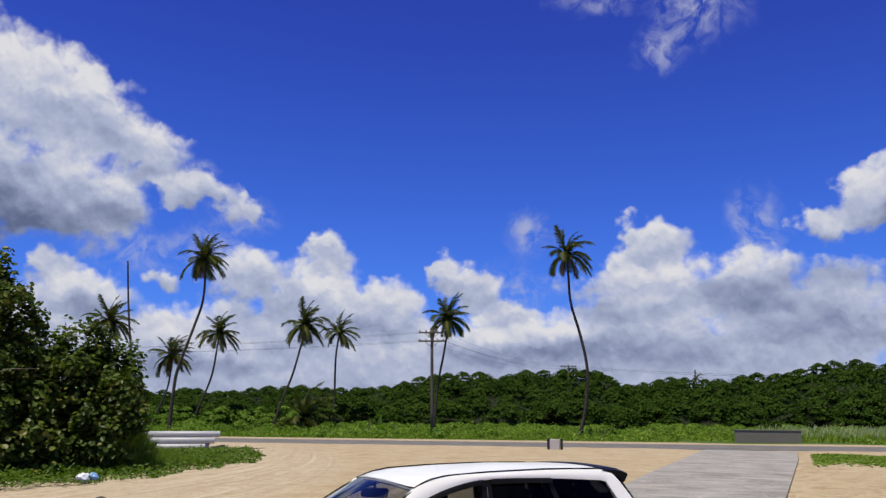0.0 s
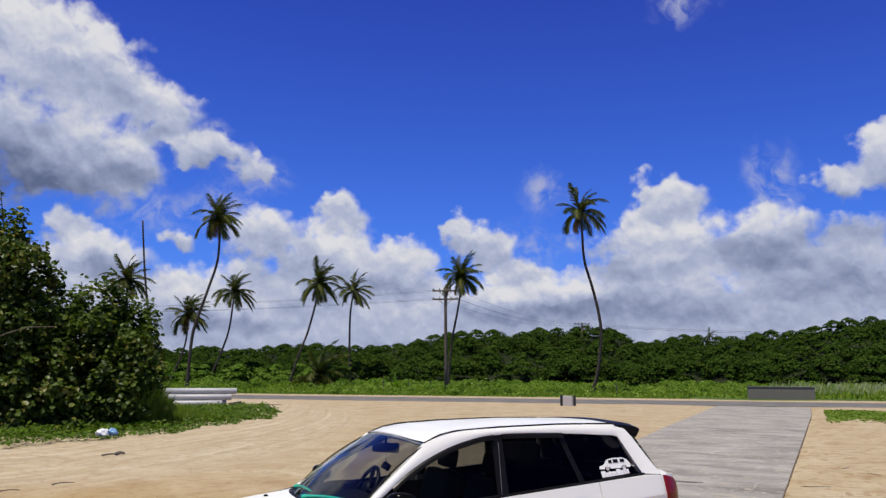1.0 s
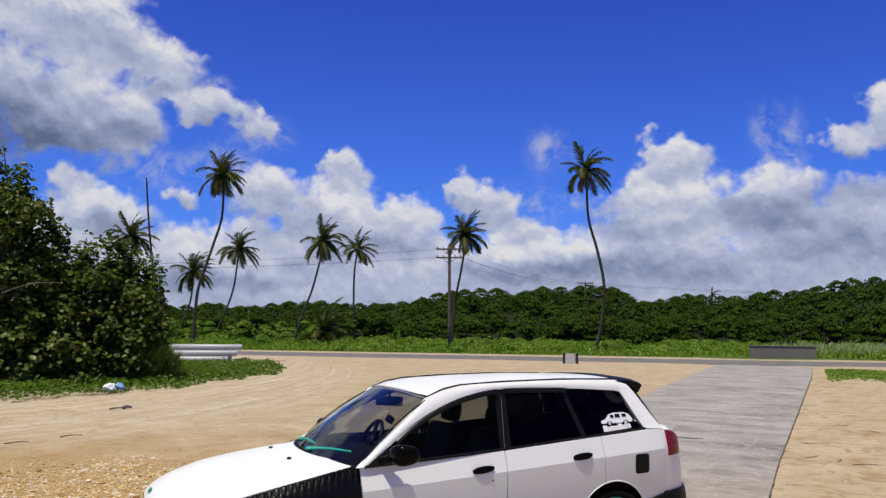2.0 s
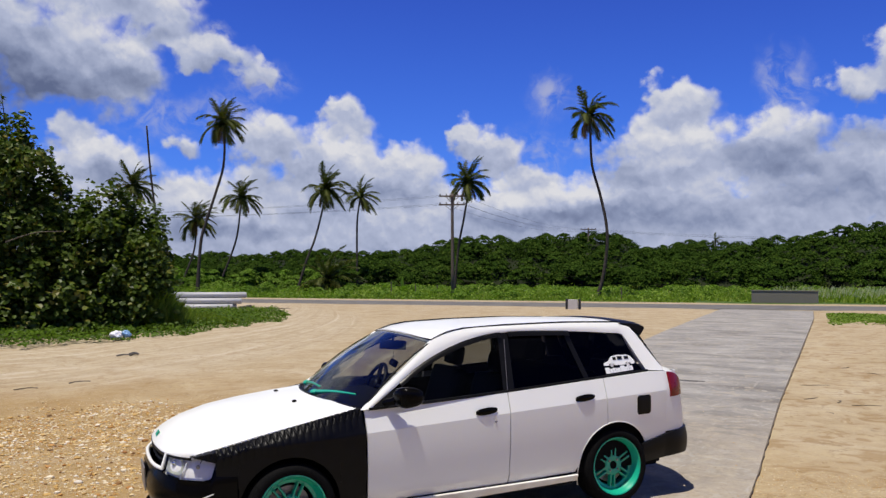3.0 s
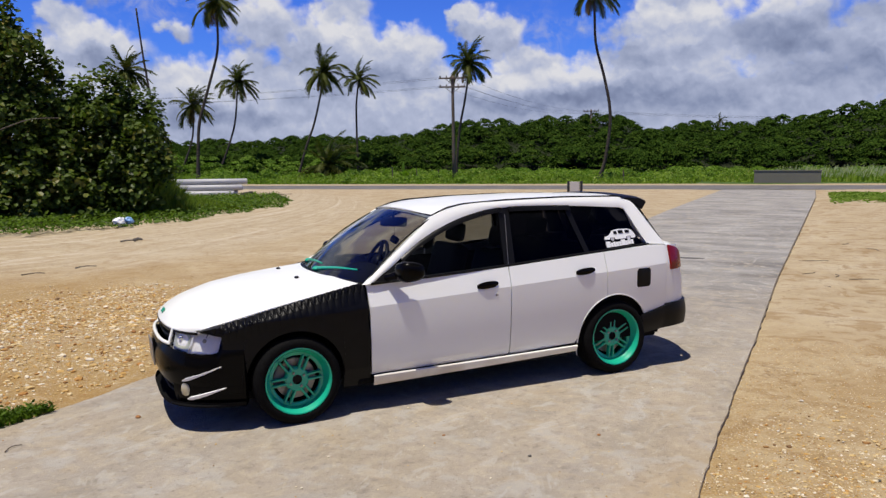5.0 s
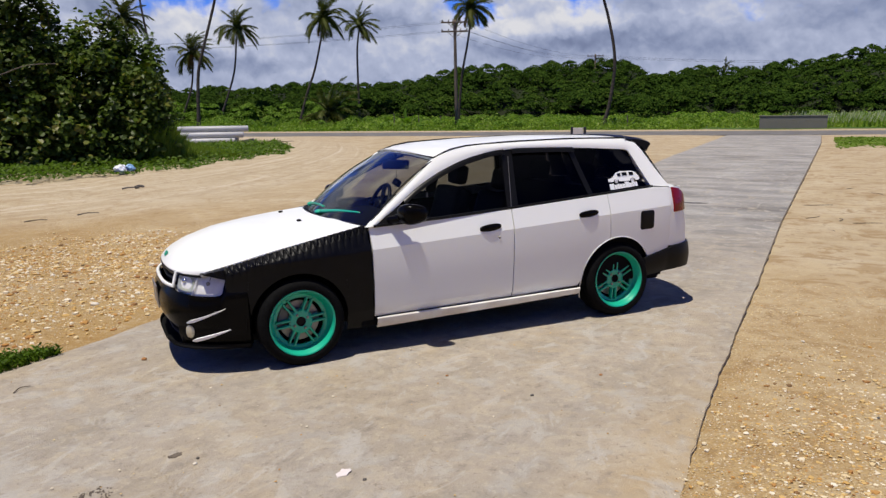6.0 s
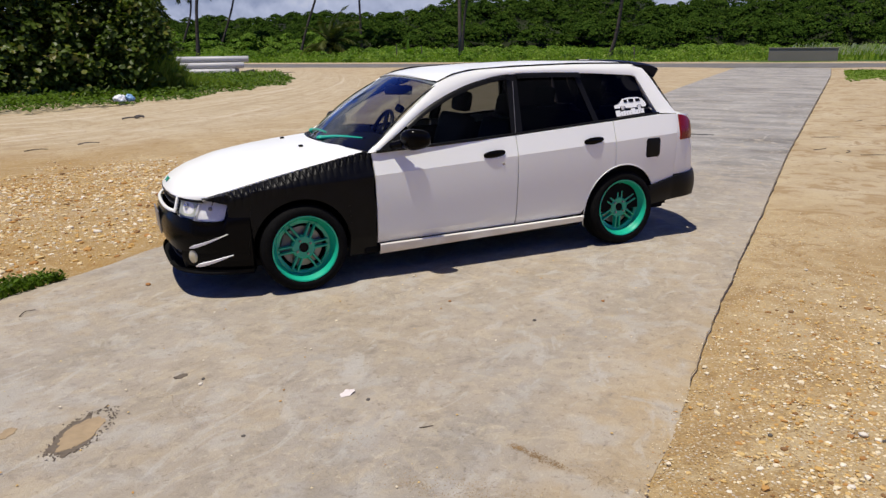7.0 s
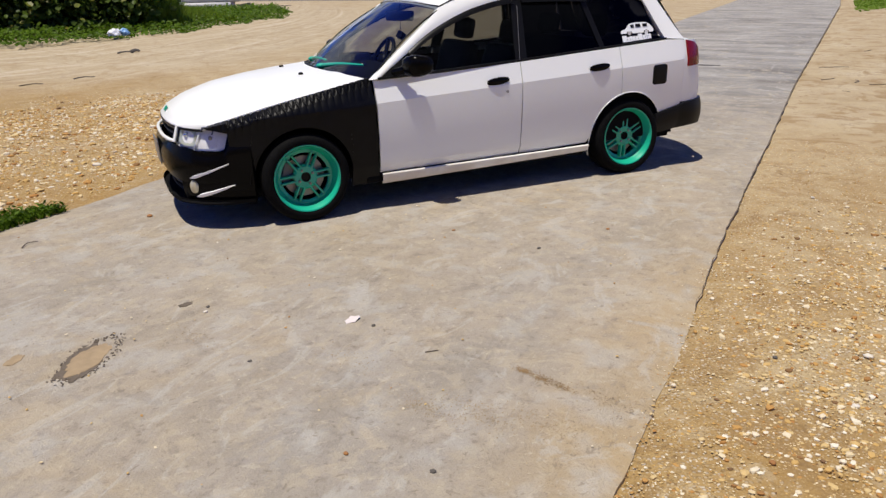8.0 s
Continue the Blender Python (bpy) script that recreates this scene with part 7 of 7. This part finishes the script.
    for name, x0, x1, o in (("door_pillar", lambda t: 1.575 + 0.05 * t, lambda t: 1.665 + 0.045 * t, -0.004), ("rear_pillar", lambda t: 2.292 - 0.10 * t, lambda t: 2.338 - 0.10 * t, -0.006)):
        cpart(name, grid_mesh(pane(x0, x1, bl, lambda x: top(x) + 0.002, o, 3), 0.03), BLACK_TRIM, car, "black window pillar", True)
    bm = bmesh.new()
    pts = [house(1.603 + 0.062 * t, bl(1.6) + (top(1.66) - 0.05 - bl(1.6)) * t, 0.003) for t in (0, 0.25, 0.5, 0.75, 1)]
    tube(bm, pts, 0.0020, 6)
    cpart("door_gap_strip", bm, STEEL, car, both=True)
    # belt moulding and smoked visors over the windows
    rows = [[Vector((x, house(x, belt(x)).y - o, belt(x) + h)) for x in np.linspace(0.53, 2.90, 40)] for o, h in ((-0.02, 0.016), (0.008, 0.016), (0.012, 0.008), (0.008, -0.002), (-0.02, -0.002))]
    cpart("belt_moulding", grid_mesh(rows), BLACK_TRIM, car, "black window sill moulding", True)
    for x0, x1 in ((0.78, 1.64), (1.70, 2.24)):
        xs = np.linspace(x0, x1, 30)
        rows = [[house(x, top(x) + h, o) for x in xs] for h, o in ((0.008, 0.0), (0.002, 0.010), (-0.014, 0.018), (-0.030, 0.021), (-0.032, 0.016))]
        cpart("window_visor", grid_mesh(rows), VISOR, car, "smoked plastic window visor", True, 60)
    # windscreen
    rows = []
    for j in range(17):
        t = j / 16
        row = []
        for i in range(25):
            b = (i / 24) * 2 - 1
            lo = Vector((0.345 + 0.155 * b * b, MID + b * 0.785, 0.890 - 0.018 * b * b))
            hi = Vector((1.005 + 0.085 * b * b, MID + b * 0.628, 1.335 - 0.036 * b * b))
            p = lo.lerp(hi, t) + Vector((-0.02, 0, 0.028)) * math.sin(math.pi * t)
            row.append(p)
        rows.append(row)
    ws = cpart("windscreen", grid_mesh(rows, 0.005, (0.5, 0, -0.8)), SCREEN, car, "windscreen reflecting the sky")
    edge = [rows[0], rows[-1], [r[0] for r in rows], [r[-1] for r in rows]]
    for e in edge:
        bm = bmesh.new()
        tube(bm, e, 0.006, 6)
        part("screen_seal", bm, BLACK_TRIM, ws)
    rows = [[Vector((0.30 + 0.165 * b * b + dx, MID + b * 0.74, 0.880 - 0.012 * b * b + h)) for b in np.linspace(-1, 1, 25)] for dx, h in ((-0.03, -0.02), (0.0, 0.0), (0.06, 0.004), (0.09, 0.0))]
    cpart("cowl", grid_mesh(rows, 0.03, (0, 0, -1)), BLACK_TRIM, car, "black scuttle panel")
    for piv, y1, w in ((0.78, 0.24, 0), (1.36, 0.80, 1)):
        bm = bmesh.new()
        arm = []
        for k in range(12):
            t = k / 11
            y = piv + (y1 - piv) * t
            b = (y - MID) / 0.705
            arm.append(Vector((0.345 + 0.155 * b * b + 0.015 + 0.05 * t + 0.02 * math.sin(math.pi * t), y, 0.912 + 0.035 * t + 0.01 * math.sin(math.pi * t))))
        tube(bm, arm, [0.016 - 0.009 * k / 11 for k in range(12)], 8)
        bmesh.ops.create_uvsphere(bm, u_segments=12, v_segments=8, radius=0.028, matrix=Matrix.Translation(arm[0]) @ Matrix.Diagonal((1.2, 1.4, 0.7, 1)))
        wiper = part("wiper", bm, TEAL, car, "teal painted wiper arm", True)
        bm = bmesh.new()
        tube(bm, [p + Vector((0.012, -0.02, 0.004)) for p in arm[3:]], 0.006, 6)
        part("wiper_blade", bm, BLACK_TRIM, wiper)
    # rear window
    rows = []
    for t in (0, 0.25, 0.5, 0.75, 1):
        hem = house(3.085 - 0.215 * t, 0.955 + 0.40 * t)
        rows.append([Vector((hem.x + (0.28 - 0.20 * t) * (1 - b * b), MID + b * (MID - hem.y - 0.004), hem.z)) for b in np.linspace(-1, 1, 17)])
    cpart("rear_window", grid_mesh(rows, 0.005, (-1, 0, 0)), TINT_GLASS, car, "black tinted rear window")
    ledge = [[p + Vector((-0.01, 0, 0.0)) for p in rows[0]], [p + Vector((0.10 * (1 - b ** 8), 0, -0.016)) for p, b in zip(rows[0], np.linspace(-1, 1, 17))]]
    cpart("tailgate_ledge", grid_mesh(ledge), PAINT, car, "white ledge below the rear window")
    # spoiler
    prof = [(2.74, 1.366), (2.84, 1.366), (2.93, 1.352), (2.985, 1.332), (2.992, 1.318), (2.955, 1.268), (2.935, 1.262), (2.90, 1.30), (2.80, 1.345)]
    rows = []
    for k in range(29):
        b = k / 28 * 2 - 1
        tip = max(0, abs(b) - 0.9) * 1.2
        rows.append([Vector((x + 0.06 * (1 - b * b), MID + b * 0.615, z + 0.020 * (1 - b * b) - tip * 0.10)) for x, z in prof])
    bm = grid_mesh(rows, closed=True)
    for end in (rows[0], rows[-1]):
        bm.faces.new([bm.verts.new(p) for p in end])
    cpart("rear_spoiler", bm, BLACK_TRIM, car, "black roof-edge spoiler", False, 50)

    # door mirrors, handles, lock, fuel flap
    bm = bmesh.new()
    bmesh.ops.create_uvsphere(bm, u_segments=28, v_segments=18, radius=1.0)
    for v in bm.verts:
        c = v.co
        q = Vector([math.copysign(abs(k) ** 0.72, k) for k in c])
        v.co = Vector((0.768 + q.x * 0.088 + q.y * -0.02, -0.122 + q.y * 0.080, 0.955 + q.z * (0.066 - 0.012 * q.x) * (1 - 0.12 * q.y)))
    mirror = cpart("door_mirror", bm, BLACK_GLOSS, car, "black door mirror", True, 60)
    bm = bmesh.new()
    tube(bm, [(0.655, 0.03, 0.905), (0.685, -0.02, 0.915), (0.73, -0.06, 0.935)], [0.032, 0.030, 0.040], 10)
    cpart("mirror_foot", bm, BLACK_GLOSS, car, "black mirror foot", True, 60)
    rows = [[house(0.545, 0.884, 0.006), house(0.66, 0.888, 0.012), house(0.74, 0.892, 0.006)], [house(0.61, 0.925, 0.006), house(0.68, 0.935, 0.012), house(0.74, 0.935, 0.006)], [house(0.735, 0.985, 0.006), house(0.74, 0.988, 0.01), house(0.745, 0.985, 0.006)]]
    cpart("mirror_sail", grid_mesh(rows, 0.02), BLACK_TRIM, car, "black mirror triangle", True)

    def handle(x, z):
        bm = bmesh.new()
        pts = []
        base = skin(x, z)
        for k in range(13):
            t = k / 12
            pts.append(base + Vector(((t - 0.5) * 0.165, -0.004 - 0.010 * math.sin(math.pi * t) ** 0.5, (t - 0.5) * 0.012)))
        tube(bm, pts, [0.004 + 0.022 * math.sin(math.pi * (0.02 + 0.96 * k / 12)) ** 0.35 for k in range(13)], 10)
        for v in bm.verts:
            v.co.y = base.y - 0.006 + (v.co.y - base.y + 0.006) * 0.45
        ob = cpart("door_handle", bm, BLACK_GLOSS, car, "black pull handle", True, 60)
        bm = bmesh.new()
        m = Matrix.Translation(base + Vector((0.0, 0.002, -0.026))) @ Matrix.Diagonal((0.062, 0.005, 0.026, 1))
        bmesh.ops.create_uvsphere(bm, u_segments=20, v_segments=10, radius=1.0, matrix=m)
        cpart("handle_recess", bm, VINYL, ob, both=True)
    handle(1.405, 0.792)
    handle(2.245, 0.822)
    bm = bmesh.new()
    revolve(bm, [(0.0005, -0.004), (0.008, -0.004), (0.011, 0.0), (0.011, 0.01)], 16, Matrix.Translation(skin(1.478, 0.715)))
    cpart("door_lock", bm, STEEL, car, "steel door lock", False)
    rows = []
    for j in range(9):
        z = 0.652 + 0.146 * j / 8
        row = []
        for i in range(9):
            ux, uz = i / 4 - 1, j / 4 - 1
            k = 1.0 if abs(ux) < 1 or abs(uz) < 1 else 0.90
            x = 2.806 + ux * 0.068 * k
            zz = 0.725 + uz * 0.075 * k
            p = skin(x, zz)
            row.append(p + Vector((0, -0.005 + 0.004 * max(abs(ux), abs(uz)) ** 6, 0)))
        rows.append(row)
    cpart("fuel_flap", grid_mesh(rows, 0.012), BLACK_TRIM, car, "black fuel flap", False)

    # white vinyl sign on the quarter glass: a car's outline over a line of small bars
    sign = new("window_sticker")
    sign.parent = car
    tagged(sign, "white vinyl car outline with writing")
    body = [(2.500, 1.045), (2.505, 1.070), (2.545, 1.082), (2.590, 1.128), (2.640, 1.138), (2.740, 1.136), (2.775, 1.120), (2.800, 1.085), (2.806, 1.060), (2.795, 1.046),
            (2.762, 1.044), (2.757, 1.062), (2.735, 1.068), (2.715, 1.060), (2.710, 1.043), (2.605, 1.042), (2.600, 1.058), (2.578, 1.066), (2.556, 1.058), (2.550, 1.043)]
    on = lambda x, z: house(x, z if z < 1.04 else 1.036 + (z - 1.042) * 0.8, -0.008)
    bm = bmesh.new()
    bm.faces.new([bm.verts.new(on(x, z)) for x, z in body])
    ext = bmesh.ops.extrude_face_region(bm, geom=bm.faces[:])
    for v in (e for e in ext["geom"] if isinstance(e, bmesh.types.BMVert)):
        v.co.y -= 0.0015
    bmesh.ops.recalc_face_normals(bm, faces=bm.faces)
    emblem = part("sign_car", bm, VINYL, sign)
    for x, z, w, h in ((2.612, 1.107, 0.030, 0.024), (2.665, 1.110, 0.045, 0.026), (2.730, 1.110, 0.040, 0.024)):
        bm = bmesh.new()
        box(bm, (w, 0.002, h), Matrix.Translation(on(x, z) + Vector((0, -0.004, 0))) @ Matrix.Rotation(radians(-23), 4, "X"))
        part("sign_window", bm, BLACK_TRIM, sign)
    for x in (2.578, 2.735):
        bm = bmesh.new()
        revolve(bm, [(0.0005, -0.003), (0.015, -0.003), (0.015, 0.002)], 16, Matrix.Translation(on(x, 1.046)))
        part("sign_wheel", bm, VINYL, sign)
    x = 2.505
    for k, (w, h) in enumerate(((0.042, 0.048), (0.023, 0.036), (0.022, 0.040), (0.023, 0.036), (0.022, 0.036), (0.040, 0.048), (0.022, 0.036), (0.014, 0.048), (0.010, 0.046), (0.022, 0.036))):
        bm = bmesh.new()
        box(bm, (w, 0.0015, h), Matrix.Translation(on(x + w / 2, 0.976 + h / 2 + 0.004 * k * 0.4)) @ Matrix.Rotation(radians(-23), 4, "X"))
        part("writing_bar", bm, VINYL, sign)
        x += w + 0.003

    # inside: tub, dashboard, wheel, seats, mirror
    rows = [[Vector((x, flank(x) + 0.07, z)) for x in np.linspace(0.45, 3.0, 12)] for z in (0.25, 0.6, 0.86)]
    cpart("door_card", grid_mesh(rows, 0.02), DARK, car, "dark door trim", True)
    rows = [[Vector((x, MID + b * 0.70, z)) for b in np.linspace(-1, 1, 9)] for x, z in ((0.36, 0.86), (0.55, 0.885), (0.80, 0.90), (0.90, 0.88), (0.93, 0.78), (0.90, 0.5), (0.88, 0.28))]
    cpart("dashboard", grid_mesh(rows, 0.03, (-1, 0, -0.5)), DARK, car, "dark dashboard", False, 50)
    bm = bmesh.new()
    bmesh.ops.create_cone(bm, segments=20, radius1=0.16, radius2=0.12, depth=0.09, cap_ends=True, matrix=pose(0.76, 1.20, 0.90))
    part("instrument_binnacle", bm, DARK, car)
    bm = bmesh.new()
    m = pose(0.98, 1.20, 0.875, 0, -62, 0)
    ring = [m @ Vector((0.185 * math.cos(a), 0.185 * math.sin(a), 0)) for a in (2 * math.pi * k / 36 for k in range(37))]
    tube(bm, ring, 0.016, 8, False)
    for a in (0.2, 2.94, 4.71):
        tube(bm, [m @ Vector((0, 0, -0.02)), m @ Vector((0.18 * math.cos(a), 0.18 * math.sin(a), 0))], 0.018, 6)
    bmesh.ops.create_uvsphere(bm, u_segments=16, v_segments=8, radius=0.065, matrix=m @ Matrix.Diagonal((1, 1, 0.5, 1)))
    cpart("steering_wheel", bm, BLACK_TRIM, car, "black steering wheel", False, 60)

    def seat(x, y, w):
        holder = new("seat")
        holder.parent = car
        bm = bmesh.new()
        box(bm, (0.50, w, 0.20), pose(x - 0.20, y, 0.40, 0, -8, 0), 0.06)
        part("cushion", bm, CLOTH, holder, smooth=True)
        bm = bmesh.new()
        box(bm, (0.15, w, 0.58), pose(x + 0.15, y, 0.71, 0, 17, 0), 0.06)
        part("backrest", bm, CLOTH, holder, smooth=True)
        for yy in ((y,) if w < 0.8 else (y - 0.35, y + 0.35)):
            bm = bmesh.new()
            box(bm, (0.10, 0.25, 0.17), pose(x + 0.27, yy, 1.085, 0, 12, 0), 0.045)
            part("headrest", bm, CLOTH, holder, smooth=True)
    seat(1.50, 0.46, 0.50)
    seat(1.45, 1.19, 0.50)
    seat(2.25, MID, 1.25)
    bm = bmesh.new()
    box(bm, (0.035, 0.26, 0.075), pose(1.03, MID + 0.05, 1.225, 0, 12, 30), 0.015)
    tube(bm, [(1.03, MID + 0.05, 1.25), (1.03, MID + 0.02, 1.34)], 0.01, 6)
    part("inside_mirror", bm, BLACK_TRIM, car, "black inside mirror", True)
    bm = bmesh.new()
    tube(bm, [(1.045, MID + 0.08, 1.20), (1.045, MID + 0.08, 1.11)], 0.002, 4)
    box(bm, (0.055, 0.055, 0.055), pose(1.045, MID + 0.08, 1.078, 20, 30, 40), 0.010)
    part("hanging_dice", bm, BLACK_TRIM, car, "black fluffy dice on a cord")

    # wheels
    for x, z, camber, turn, k in ((0.004, 0.276, -0.5, 0.0, 1.03), (2.535, 0.274, -2.0, 0.35, 1.012)):
        size = Matrix.Diagonal((k, 1, k, 1))
        wheel(car, pose(x, 0.0, z, camber, 0, 0) @ size, turn)
        wheel(car, pose(x, 2 * MID, z, -camber, 0, 180) @ size, turn)
    return car


build_car()
